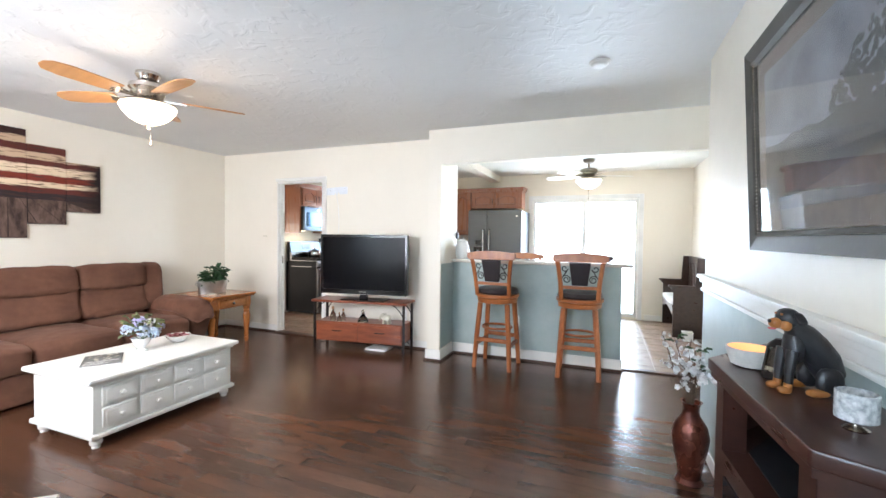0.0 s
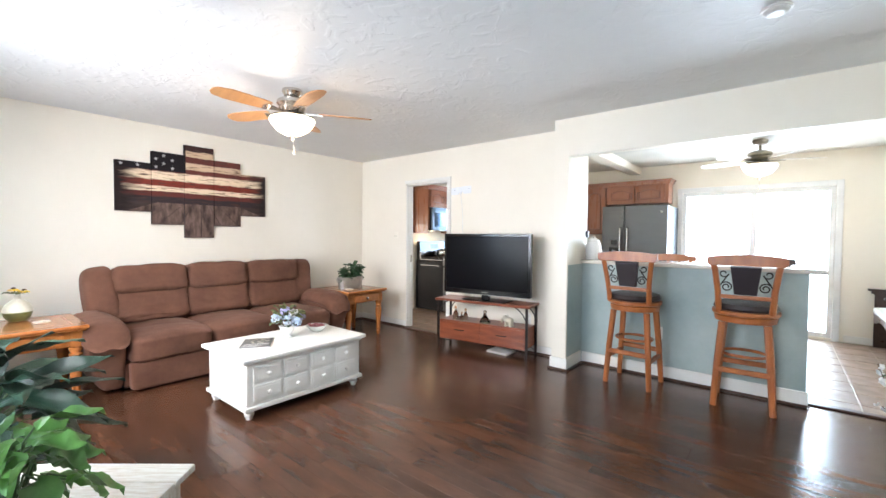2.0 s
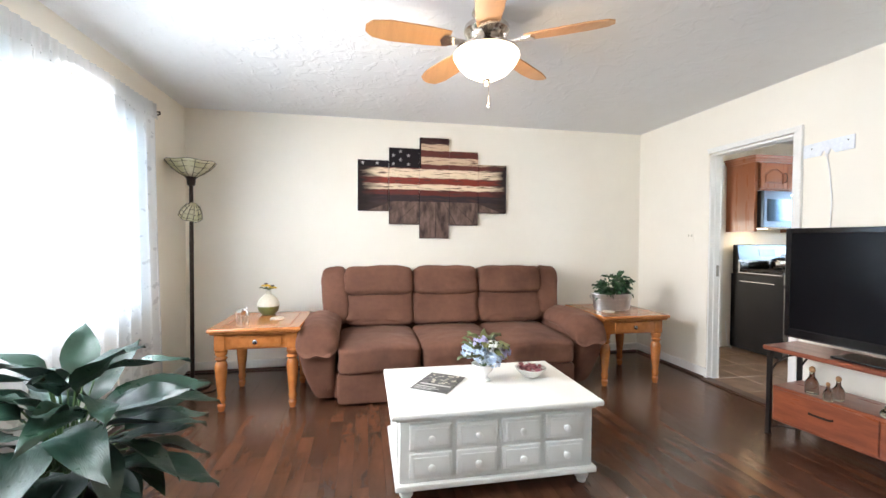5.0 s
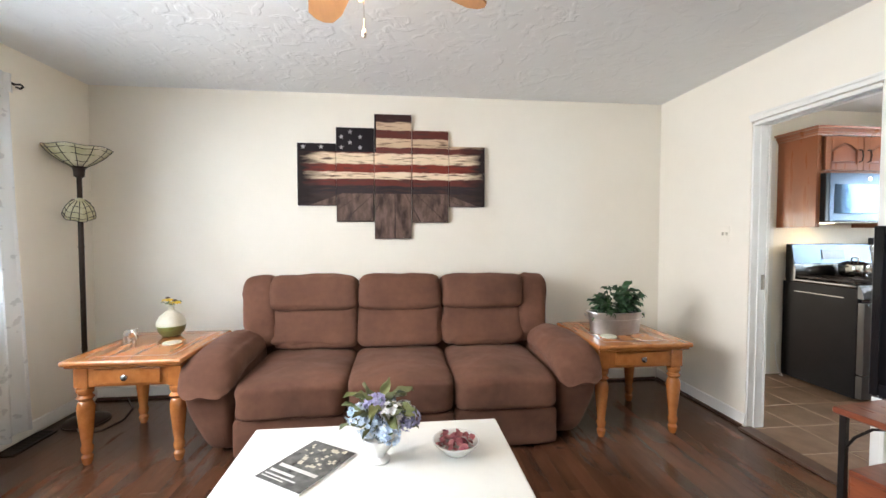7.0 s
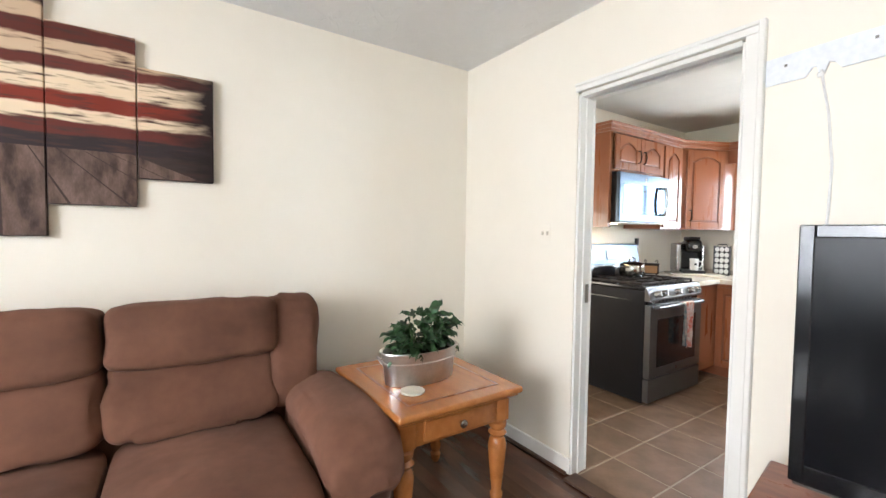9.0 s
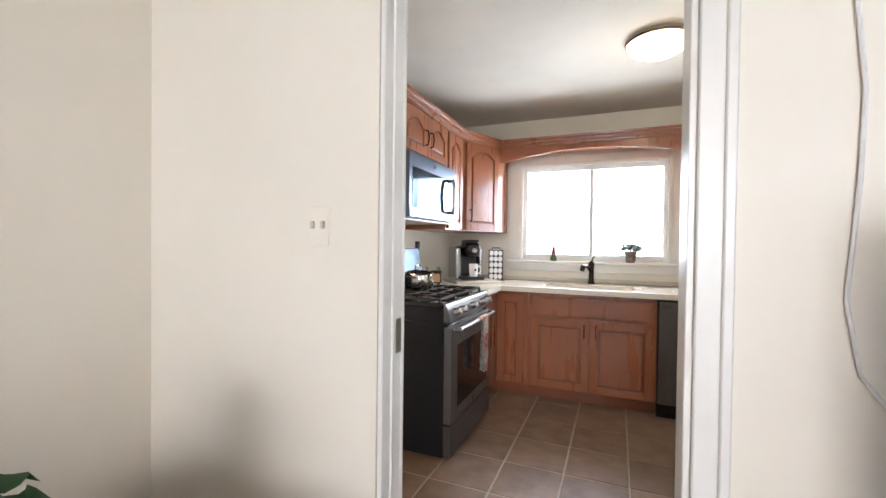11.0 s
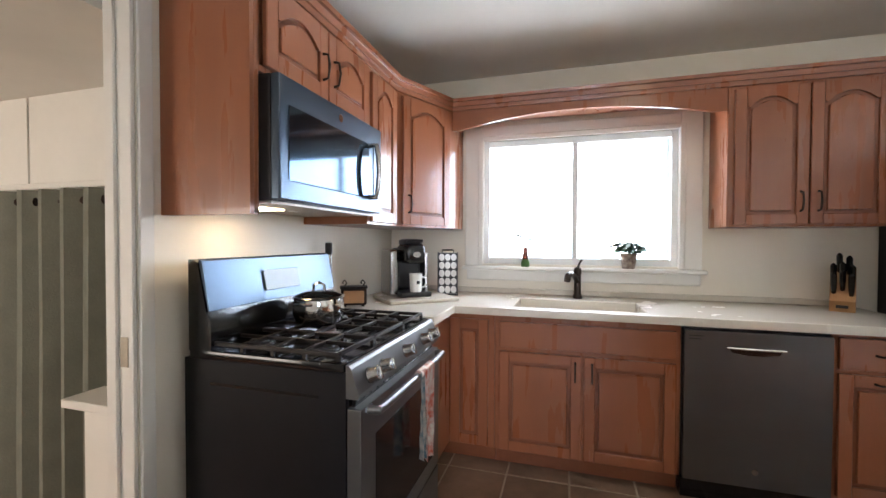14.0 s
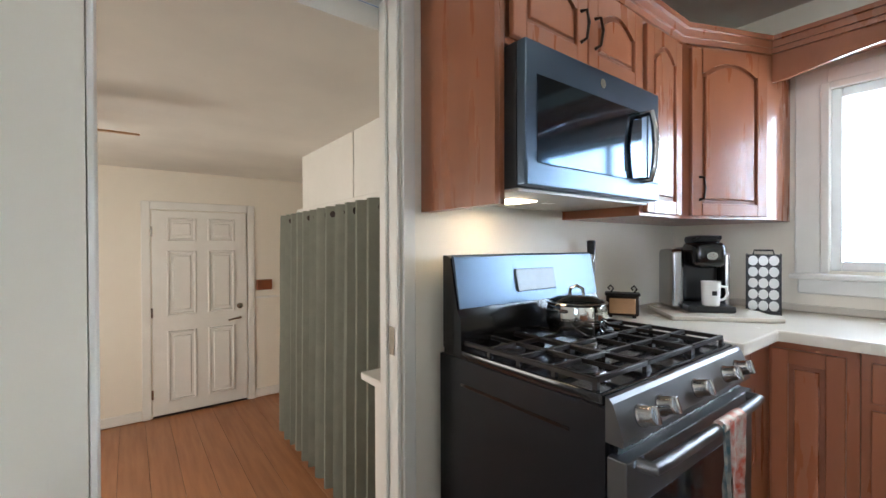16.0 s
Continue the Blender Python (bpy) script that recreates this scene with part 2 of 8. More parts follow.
M["copper"] = mat("antique_copper", (0.20, 0.055, 0.032), 0.28, metal=0.6, scale=9, colour2=(0.07, 0.02, 0.014), bump=0.3, bump_scale=40)
M["counter"] = mat("cream_solid_counter", (0.63, 0.575, 0.49), 0.25, scale=5, fine=0.015, colour2=(0.61, 0.555, 0.465))
M["glass"] = glass("clear_glass")
M["bottle"] = glass("smoky_bottle_glass", (0.75, 0.72, 0.62), 0.05)
M["blade"] = mat("light_maple_blade", (0.50, 0.25, 0.10), 0.4, scale=3, stretch=(1, 9, 1), fine=0.1)
M["bowl_glow"] = glow("lit_frosted_bowl", (1.0, 0.86, 0.64), 5.5)
M["bowl_glow_soft"] = glow("lit_frosted_bowl_dining", (1.0, 0.92, 0.78), 4.0)
M["ceil_glow"] = glow("lit_ceiling_dome", (1.0, 0.90, 0.70), 4.0)
M["hood_glow"] = glow("lit_cooktop_lens", (1.0, 0.80, 0.5), 12.0)
M["outside"] = glow("overexposed_daylight", (0.56, 0.79, 1.0), 6.5)
M["sheer"] = sheer("white_sheer", (0.86, 0.88, 0.9), 0.32, speck=(0.66, 0.68, 0.71))
M["sheer_plain"] = sheer("white_sheer_header", (0.80, 0.81, 0.82), 0.25)
M["olive_cloth"] = mat("grey_green_cloth", (0.185, 0.19, 0.152), 0.85, scale=8, fine=0.08, bump=0.15, bump_scale=120)
M["leaf"] = mat("deep_green_leaf", (0.020, 0.052, 0.034), 0.3, spec=0.4, scale=14, colour2=(0.013, 0.038, 0.026), vary=0.35, fine=0.2, bump=0.25, bump_scale=50, bump_stretch=(1, 8, 1))
M["leaf_bright"] = mat("bright_green_leaf", (0.095, 0.24, 0.045), 0.4, scale=14, colour2=(0.06, 0.16, 0.035), vary=0.35, fine=0.15)
M["leaf_small"] = mat("small_dark_leaf", (0.035, 0.10, 0.035), 0.45, scale=20, colour2=(0.02, 0.055, 0.022), vary=0.4)
M["leaf_olive"] = mat("olive_dried_leaf", (0.16, 0.17, 0.06), 0.5, scale=20, colour2=(0.09, 0.12, 0.045), vary=0.4)
M["stem"] = mat("green_stem", (0.06, 0.12, 0.04), 0.5)
M["twig"] = mat("brown_twig", (0.10, 0.06, 0.035), 0.7)
M["soil"] = mat("dark_soil", (0.03, 0.02, 0.014), 0.95, scale=60, bump=0.6, bump_scale=120)
M["wicker"] = mat("brown_wicker", (0.24, 0.115, 0.05), 0.6, scale=30, colour2=(0.13, 0.06, 0.028), fine=0.25, vary=0.15)
M["petal_white"] = mat("white_petal", (0.80, 0.79, 0.78), 0.6, scale=10, vary=0.08)
M["petal_blue"] = mat("blue_petal", (0.45, 0.58, 0.76), 0.6, scale=20, colour2=(0.66, 0.74, 0.82), vary=0.25)
M["petal_lilac"] = mat("lilac_petal", (0.46, 0.43, 0.66), 0.6, scale=20, vary=0.2)
M["petal_yellow"] = mat("yellow_petal", (0.85, 0.55, 0.03), 0.5, scale=20, vary=0.1)
M["ceramic"] = mat("white_ceramic", (0.80, 0.79, 0.76), 0.15, scale=5, fine=0.02)
M["dusty_rose"] = mat("dried_rose_petals", (0.30, 0.06, 0.09), 0.7, scale=30, colour2=(0.5, 0.22, 0.22), vary=0.35)
M["olive_glaze"] = mat("olive_glaze", (0.17, 0.19, 0.06), 0.3, scale=14, colour2=(0.12, 0.13, 0.05))
M["cream_glaze"] = mat("cream_glaze", (0.62, 0.58, 0.46), 0.3, scale=14)
M["stone"] = mat("beige_stone_coaster", (0.60, 0.55, 0.44), 0.6, scale=40, fine=0.1)
M["grey_print"] = mat("grey_printed_cover", (0.03, 0.03, 0.03), 0.3, scale=30, colour2=(0.14, 0.14, 0.13), fine=0.4)
M["page"] = mat("paper", (0.72, 0.71, 0.68), 0.6)
M["art_dark"] = mat("dark_canvas_print", (0.030, 0.017, 0.016), 0.55, scale=9, stretch=(1, 0.7, 6), colour2=(0.055, 0.03, 0.026), fine=0.25)
M["art_cream"] = mat("cream_stripe_print", (0.55, 0.44, 0.31), 0.55, scale=7, stretch=(1, 2, 14), colour2=(0.30, 0.19, 0.12), fine=0.3)
M["art_red"] = mat("rust_stripe_print", (0.20, 0.045, 0.03), 0.55, scale=7, stretch=(1, 2, 14), colour2=(0.09, 0.028, 0.022), fine=0.3)
M["art_floor"] = mat("grey_board_print", (0.16, 0.105, 0.085), 0.7, scale=4, stretch=(1, 5, 2), colour2=(0.045, 0.028, 0.024), fine=0.3, spec=0.15)
M["frame_grey"] = mat("pewter_picture_frame", (0.060, 0.054, 0.046), 0.55, scale=6, colour2=(0.085, 0.077, 0.064), bump=0.05, bump_scale=30, spec=0.3)
M["mat_board"] = mat("taupe_mount_board", (0.20, 0.165, 0.14), 0.7, scale=20, fine=0.03, spec=0.2)
M["brass_plate"] = mat("aged_steel_plate", (0.35, 0.31, 0.25), 0.35, metal=1.0, scale=20)
M["leather"] = mat("dark_brown_leather", (0.022, 0.014, 0.016), 0.38, scale=14, bump=0.2, bump_scale=90)
M["statue_black"] = mat("black_painted_resin", (0.018, 0.018, 0.020), 0.35, scale=14, bump=0.2, bump_scale=60)
M["statue_tan"] = mat("tan_painted_resin", (0.36, 0.13, 0.03), 0.4, scale=14)
M["pink"] = mat("pink_paint", (0.6, 0.14, 0.15), 0.4)
M["pearl"] = mat("pearl_mosaic", (0.62, 0.63, 0.62), 0.2, scale=60, colour2=(0.26, 0.28, 0.29), fine=0.3)
M["stone_white"] = mat("ribbed_pale_stone", (0.60, 0.57, 0.52), 0.5, scale=40, fine=0.2, bump=0.5, bump_scale=60)
M["amber"] = glow("lit_amber_bowl", (1.0, 0.55, 0.22), 0.5)
M["plate_white"] = mat("white_switch_plastic", (0.78, 0.77, 0.74), 0.3)
M["paper_blue"] = mat("pale_wall_shelf_paint", (0.78, 0.80, 0.82), 0.4)
M["knife_wood"] = mat("light_block_wood", (0.42, 0.22, 0.09), 0.4, scale=5, stretch=(1, 1, 5))
M["terracotta"] = mat("brown_patterned_pot", (0.10, 0.06, 0.045), 0.5, scale=40, colour2=(0.35, 0.28, 0.22))
M["towel"] = mat("floral_towel", (0.66, 0.62, 0.54), 0.9, scale=34, colour2=(0.55, 0.10, 0.05), fine=0.25)
M["towel_teal"] = mat("teal_towel_edge", (0.10, 0.20, 0.24), 0.9, scale=26, colour2=(0.55, 0.5, 0.42))
M["tiffany"] = mat("leaded_cream_glass", (0.62, 0.57, 0.40), 0.25, scale=9, colour2=(0.42, 0.40, 0.22), fine=0.1)
M["display"] = mat("clock_display", (0.07, 0.10, 0.13), 0.16, scale=4)
M["fire_glass"] = mat("dark_firebox_glass", (0.010, 0.012, 0.016), 0.08, scale=4, rough_var=0.03)
M["white_block"] = mat("white_vinyl_frame", (0.80, 0.80, 0.78), 0.35, scale=4, fine=0.02)

M["print_sky"] = mat("cloudy_print", (0.12, 0.13, 0.16), 0.6, scale=4.5, colour2=(0.30, 0.32, 0.37), fine=0.06, spec=0.2)
M["print_dark"] = mat("dark_foliage_print", (0.030, 0.034, 0.040), 0.6, scale=9, colour2=(0.075, 0.078, 0.085), fine=0.25, spec=0.2)
M["print_earth"] = mat("earth_print", (0.07, 0.045, 0.035), 0.5, scale=14, colour2=(0.03, 0.022, 0.02), fine=0.3)


M["print_tree"] = mat("grey_foliage_print", (0.055, 0.062, 0.066), 0.6, scale=12, colour2=(0.085, 0.09, 0.095), fine=0.25, spec=0.2)
M["picture_glass"] = glass("low_sheen_picture_glass")
M["picture_glass"].node_tree.nodes["Principled BSDF"].inputs["IOR"].default_value = 1.2
# the blue of reflected daylight is put into these two base colours
M["slate_gloss"] = mat("sky_tinted_slate_steel", (0.085, 0.115, 0.155), 0.29, metal=0.9, scale=2, stretch=(1, 1, 3), fine=0.02, colour2=(0.078, 0.106, 0.144), rough_var=0.04)
M["mirror_glass"] = mat("sky_tinted_mirror_glass", (0.062, 0.10, 0.15), 0.07, metal=1.0, scale=2, fine=0.01, rough_var=0.02)
M["star_print"] = mat("faded_star_print", (0.42, 0.40, 0.39), 0.55, scale=30, colour2=(0.25, 0.23, 0.22))


def flag_print():
    """A distressed printed flag: level bands with torn edges, fading to dark at both ends and along the foot."""
    m = mat("distressed_flag_print", (0.03, 0.02, 0.02), 0.7, scale=9, spec=0.15)
    t = m.node_tree
    nd, ln = t.nodes.new, t.links.new

    def op(kind, a, b=None, c=None):
        n = nd("ShaderNodeMath")
        n.operation, n.use_clamp = kind, False
        for sock, v in zip(n.inputs, (a, b, c)):
            if v is None:
                continue
            if isinstance(v, (int, float)):
                sock.default_value = v
            else:
                ln(v, sock)
        return n.outputs[0]

    def grain(stretch, scale, detail=5):
        mp, n = nd("ShaderNodeMapping"), nd("ShaderNodeTexNoise")
        mp.inputs["Scale"].default_value = stretch
        n.inputs["Scale"].default_value, n.inputs["Detail"].default_value = scale, detail
        ln(co.outputs["Object"], mp.inputs[0])
        ln(mp.outputs[0], n.inputs["Vector"])
        return n.outputs[0]

    def rise(v, lo, hi):
        n = nd("ShaderNodeMapRange")
        n.inputs[1].default_value, n.inputs[2].default_value = lo, hi
        ln(v, n.inputs[0])
        return n.outputs[0]

    def blend(f, a, b):
        n = nd("ShaderNodeMix")
        n.data_type = "RGBA"
        ln(f, n.inputs[0])
        for sock, v in ((n.inputs[6], a), (n.inputs[7], b)):
            if isinstance(v, tuple):
                sock.default_value = (*v, 1)
            else:
                ln(v, sock)
        return n.outputs[2]
    co, sep = nd("ShaderNodeTexCoord"), nd("ShaderNodeSeparateXYZ")
    ln(co.outputs["Object"], sep.inputs[0])
    y, z = sep.outputs[1], sep.outputs[2]
    torn = op("MULTIPLY_ADD", grain((1, 5, 22), 1.6), 0.034, -0.017)
    level = op("MULTIPLY_ADD", op("ADD", z, torn), 1 / 1.016, 0.5 / 1.016)
    ramp = nd("ShaderNodeValToRGB")
    dark, red, cream, tan = (0.022, 0.015, 0.015), (0.20, 0.034, 0.022), (0.72, 0.57, 0.40), (0.55, 0.40, 0.27)
    bands = [(0.0, (0.05, 0.034, 0.03)), (0.36, (0.035, 0.026, 0.028)), (0.425, (0.12, 0.03, 0.024)), (0.48, cream), (0.535, red), (0.60, cream), (0.685, (0.13, 0.035, 0.028)), (0.735, tan), (0.805, (0.11, 0.03, 0.024)), (0.872, tan), (0.935, (0.04, 0.018, 0.018))]
    els = ramp.color_ramp.elements
    els[0].position, els[0].color = 0.0, (*bands[0][1], 1)
    els[1].position, els[1].color = 1.0, (*bands[-1][1], 1)
    for (_, before), (at, after) in zip(bands, bands[1:]):
        for off, c in ((-0.004, before), (0.004, after)):
            els.new(at + off).color = (*c, 1)
    ln(level, ramp.inputs[0])
    out = blend(rise(grain((1, 3, 26), 2.2), 0.52, 0.70), ramp.outputs[0], (0.07, 0.036, 0.03))
    out = blend(rise(op("ADD", op("ABSOLUTE", y), op("MULTIPLY", grain((1, 3, 14), 2.0), 0.3)), 0.70, 0.88), out, dark)
    canton = op("MULTIPLY", op("LESS_THAN", y, -0.152), op("GREATER_THAN", z, 0.205))
    out = blend(canton, out, (0.014, 0.011, 0.013))
    sock = t.nodes["Principled BSDF"].inputs["Base Color"]
    t.links.remove(sock.links[0])
    ln(out, sock)
    return m


M["flag_print"] = flag_print()
M["statue"] = mat("black_resin", (0.014, 0.014, 0.016), 0.4, scale=14, bump=0.25, bump_scale=70)

# ---- builders ----
ORIGIN = {}


def thing(name, at=(0, 0, 0), label="", category="", group="", rz=0, kind="", local=False):
    """An Empty at a thing's base. Parts are given in world places, or, if local, in the thing's own frame."""
    ob = new(name)
    ob.empty_display_size = 0.1
    ob.matrix_basis = pose(*at, 0, 0, rz)
    ORIGIN[ob.name] = Matrix() if local else ob.matrix_basis.inverted()
    return tagged(ob, label, category, group, kind)


def part(name, bm, material, parent=None, label="", smooth=38):
    me = bpy.data.meshes.new(name)
    m = ORIGIN.get(parent.name, Matrix()) if parent else Matrix()
    bm.transform(m)
    bm.to_mesh(me)
    bm.free()
    for p in me.polygons:
        p.use_smooth = True
    me.set_sharp_from_angle(angle=radians(smooth))
    me.materials.append(M[material])
    ob = new(name, me)
    if len(me.polygons) < 700:
        ob.modifiers.new("even_normals", "WEIGHTED_NORMAL").keep_sharp = True
    if parent:
        ob.parent = parent
        ORIGIN[ob.name] = m
    if label:
        ob["label"] = label
    return ob


def solid(name, bm, material, label, category, group="", kind="", smooth=38):
    return tagged(part(name, bm, material, smooth=smooth), label, category, group, kind)


def B():
    return bmesh.new()


def box(bm, x0, x1, y0, y1, z0, z1, bevel=0.0, segs=1, m=None):
    r = bmesh.ops.create_cube(bm, size=1)
    vs = r["verts"]
    for v in vs:
        v.co = Vector((x0 + (v.co.x + 0.5) * (x1 - x0), y0 + (v.co.y + 0.5) * (y1 - y0), z0 + (v.co.z + 0.5) * (z1 - z0)))
    if bevel:
        es = list({e for v in vs for e in v.link_edges})
        out = bmesh.ops.bevel(bm, geom=es, offset=bevel, segments=segs, affect="EDGES", profile=0.5, clamp_overlap=True)
        vs = list({v for f in out["faces"] for v in f.verts} | {v for v in vs if v.is_valid})
    if m is not None:
        for v in vs:
            v.co = m @ v.co
    return bm


def boxes(*rows, bevel=0.0, m=None):
    bm = B()
    for r in rows:
        box(bm, *r, bevel=bevel, m=m)
    return bm


def lathe(profile, at=(0, 0, 0), segs=24, bm=None, m=None, sx=1.0, sy=1.0):
    """A turned body: profile rows are (radius, height)."""
    bm = bm or B()
    rings = []
    for r, z in profile:
        ring = [bm.verts.new((at[0] + sx * max(r, 0.0004) * math.cos(2 * math.pi * i / segs), at[1] + sy * max(r, 0.0004) * math.sin(2 * math.pi * i / segs), at[2] + z)) for i in range(segs)]
        rings.append(ring)
    for a, b in zip(rings, rings[1:]):
        for i in range(segs):
            j = (i + 1) % segs
            bm.faces.new((a[i], a[j], b[j], b[i]))
    bm.faces.new(list(reversed(rings[0])))
    bm.faces.new(rings[-1])
    if m is not None:
        for ring in rings:
            for v in ring:
                v.co = m @ v.co
    return bm


def tube(points, radius, segs=8, bm=None, flat=1.0):
    """A rod along a line of points. radius: one number, or one for each point."""
    bm = bm or B()
    pts = [Vector(p) for p in points]
    rad = radius if isinstance(radius, (list, tuple)) else [radius] * len(pts)
    rings, up = [], None
    for k, p in enumerate(pts):
        d = (pts[min(k + 1, len(pts) - 1)] - pts[max(k - 1, 0)]).normalized()
        if up is None:
            up = Vector((0, 0, 1)) if abs(d.z) < 0.9 else Vector((1, 0, 0))
        a = d.cross(up).normalized()
        b = a.cross(d).normalized()
        up = b
        rings.append([bm.verts.new(p + rad[k] * (math.cos(2 * math.pi * i / segs) * a + flat * math.sin(2 * math.pi * i / segs) * b)) for i in range(segs)])
    for a, b in zip(rings, rings[1:]):
        for i in range(segs):
            j = (i + 1) % segs
            bm.faces.new((a[i], a[j], b[j], b[i]))
    bm.faces.new(list(reversed(rings[0])))
    bm.faces.new(rings[-1])
    return bm


def slab(outline, depth, bm=None, m=None, bevel=0.0):
    """An outline of (x, z), pulled from y = 0 to y = -depth, then set by m."""
    bm = bm or B()
    front = [bm.verts.new((x, -depth, z)) for x, z in outline]
    back = [bm.verts.new((x, 0, z)) for x, z in outline]
    n = len(outline)
    f = bm.faces.new(front)
    bm.faces.new(list(reversed(back)))
    for i in range(n):
        j = (i + 1) % n
        bm.faces.new((front[j], front[i], back[i], back[j]))
    vs = front + back
    if bevel:
        out = bmesh.ops.bevel(bm, geom=list(f.edges), offset=bevel, segments=2, affect="EDGES", profile=0.5, clamp_overlap=True)
        vs = [v for v in {*(v for v in vs if v.is_valid), *(v for q in out["faces"] for v in q.verts)}]
    if m is not None:
        for v in vs:
            v.co = m @ v.co
    return bm


def cushion(bm, c, s, power=0.35, wobble=0.0, seed=0, nu=28, nv=16, m=None, crease=0.0):
    """A stuffed block: a box of half sizes s with swollen, rounded sides."""
    def sp(a, e):
        return math.copysign(abs(a) ** e, a)
    rows = []
    for j in range(nv + 1):
        ph = -math.pi / 2 + math.pi * j / nv
        row = []
        for i in range(nu):
            th = 2 * math.pi * i / nu
            p = Vector((s[0] * sp(math.cos(ph), power) * sp(math.cos(th), power), s[1] * sp(math.cos(ph), power) * sp(math.sin(th), power), s[2] * sp(math.sin(ph), power)))
            if wobble:
                q = Vector(c) + p
                p += p.normalized() * wobble * (noise.noise(q * 5 + Vector((seed, 0, 0))) + 0.6 * noise.noise(q * 13 + Vector((0, seed, 0))))
            if crease:
                q = p + Vector((seed * 3.1, seed * 1.7, 0))
                q = Vector((q.x * 3.2, q.y * 3.2, q.z * 7.5))
                p -= p.normalized() * crease * max(0.0, 1 - 7 * abs(noise.noise(q))) * (0.5 + abs(noise.noise(q * 0.4)))
            p += Vector(c)
            row.append(bm.verts.new(m @ p if m is not None else p))
        rows.append(row)
    for a, b in zip(rows, rows[1:]):
        for i in range(nu):
            j = (i + 1) % nu
            bm.faces.new((a[i], a[j], b[j], b[i]))
    bmesh.ops.remove_doubles(bm, verts=rows[0] + rows[-1], dist=1e-4)
    return bm


def leaf_mesh(name, length, width, droop, fold, material, tip=1.0):
    """A blade with a midrib, rising along x and drooping at its end."""
    bm = B()
    rows, n = [], 7
    for k in range(n + 1):
        u = k / n
        w = width * (math.sin(math.pi * min(1, u ** 0.75 * 1.0)) ** 0.8) * (1 - 0.35 * u * tip) + 0.002
        x = length * u
        z = -droop * length * u * u
        rows.append([bm.verts.new((x, sgn * w * 0.5, z + fold * abs(sgn) * w * 0.5 + 0.012 * math.sin(9 * u + 2 * sgn))) for sgn in (-1, -0.5, 0, 0.5, 1)])
    for a, b in zip(rows, rows[1:]):
        for i in range(4):
            bm.faces.new((a[i], a[i + 1], b[i + 1], b[i]))
    me = bpy.data.meshes.new(name)
    bm.to_mesh(me)
    bm.free()
    for p in me.polygons:
        p.use_smooth = True
    me.materials.append(M[material])
    return me


def piece(name, me, parent, m):
    ob = new(name, me)
    ob.parent = parent
    ob.matrix_basis = m
    return ob


def arc(x0, x1, z, rise, n=10):
    return [(x0 + (x1 - x0) * k / n, z + rise * (1 - (2 * k / n - 1) ** 2)) for k in range(n + 1)]

# ---- the large structure ----
WX, TVY, KY, RX = -4.85, 4.77, 7.80, 1.52  # west wall, television wall, north wall, east wall
CEIL = 2.44
TVK = 4.88  # kitchen face of the television wall


def wall_along_x(name, x0, x1, y0, y1, z1, holes, material, label):
    """Boxes that close the wall round its holes (x0, x1, z0, z1)."""
    bm, at = B(), x0
    for a, b, lo, hi in sorted(holes):
        box(bm, at, a, y0, y1, 0, z1)
        if lo > 0:
            box(bm, a, b, y0, y1, 0, lo)
        if hi < z1:
            box(bm, a, b, y0, y1, hi, z1)
        at = b
    box(bm, at, x1, y0, y1, 0, z1)
    return solid(name, bm, material, label, "wall", kind="structure")


def wall_along_y(name, y0, y1, x0, x1, z1, holes, material, label, z0=0.0):
    bm, at = B(), y0
    for a, b, lo, hi in sorted(holes):
        box(bm, x0, x1, at, a, z0, z1)
        if lo > z0:
            box(bm, x0, x1, a, b, z0, lo)
        if hi < z1:
            box(bm, x0, x1, a, b, hi, z1)
        at = b
    box(bm, x0, x1, at, y1, z0, z1)
    return solid(name, bm, material, label, "wall", kind="structure")


wall_along_y("wall_west", -0.02, TVK, WX - 0.12, WX, CEIL, [], "wall", "cream painted wall behind the brown sofa")
wall_along_y("wall_kitchen_west", TVK, KY + 0.14, WX - 0.12, WX, CEIL, [(5.04, 5.835, -0.5, 2.095)], "wall", "cream kitchen wall with a doorway beside the range", z0=-0.5)
wall_along_x("wall_television", WX, -1.5, TVY, TVK, CEIL, [(-3.892, -3.14, 0, 2.033)], "wall", "cream wall with an open pocket-door doorway")
wall_along_x("wall_north", WX - 0.12, RX + 0.12, KY, KY + 0.14, CEIL, [(-4.14, -2.877, 1.115, 1.99), (-0.95, 0.76, 0.03, 1.99)], "wall", "cream outer wall with a window and a sliding door")
wall_along_x("wall_south", WX, 0.97, -0.02, 0.10, CEIL, [(-3.98, -1.9, 0.75, 2.05), (-1.25, 0.45, 0.75, 2.08)], "wall", "cream outer wall with a curtained window and an added one")
wall_along_y("wall_picture", 0.0, 3.40, 0.85, 0.97, CEIL, [], "wall_plaster", "pale plaster wall behind the framed picture")
wall_along_x("wall_hall_return", 0.97, RX, 3.28, 3.40, CEIL, [], "wall", "plain cream return wall")
wall_along_y("wall_east", 3.28, KY, RX, RX + 0.12, CEIL, [], "wall", "cream dining room wall behind the dark bench")
solid("wall_pillar", box(B(), -1.5, -1.355, 4.405, 4.92, 0, CEIL), "wall", "white wall end between doorway and breakfast bar", "wall", kind="structure")
solid("wall_header", boxes((-1.355, RX, 4.405, 4.52, 2.082, CEIL)), "wall", "cream dropped header over the dining opening", "wall", kind="structure")
solid("wall_bar", box(B(), -1.355, 0.42, 4.795, 4.92, 0, 1.035), "teal", "grey-teal plastered half wall of the breakfast bar", "wall", kind="structure")
solid("wall_pillar_panel", box(B(), -1.355, -1.351, 4.43, 4.793, 0.13, 1.03), "teal", "grey-teal painted face of the wall end", "wall", kind="structure")
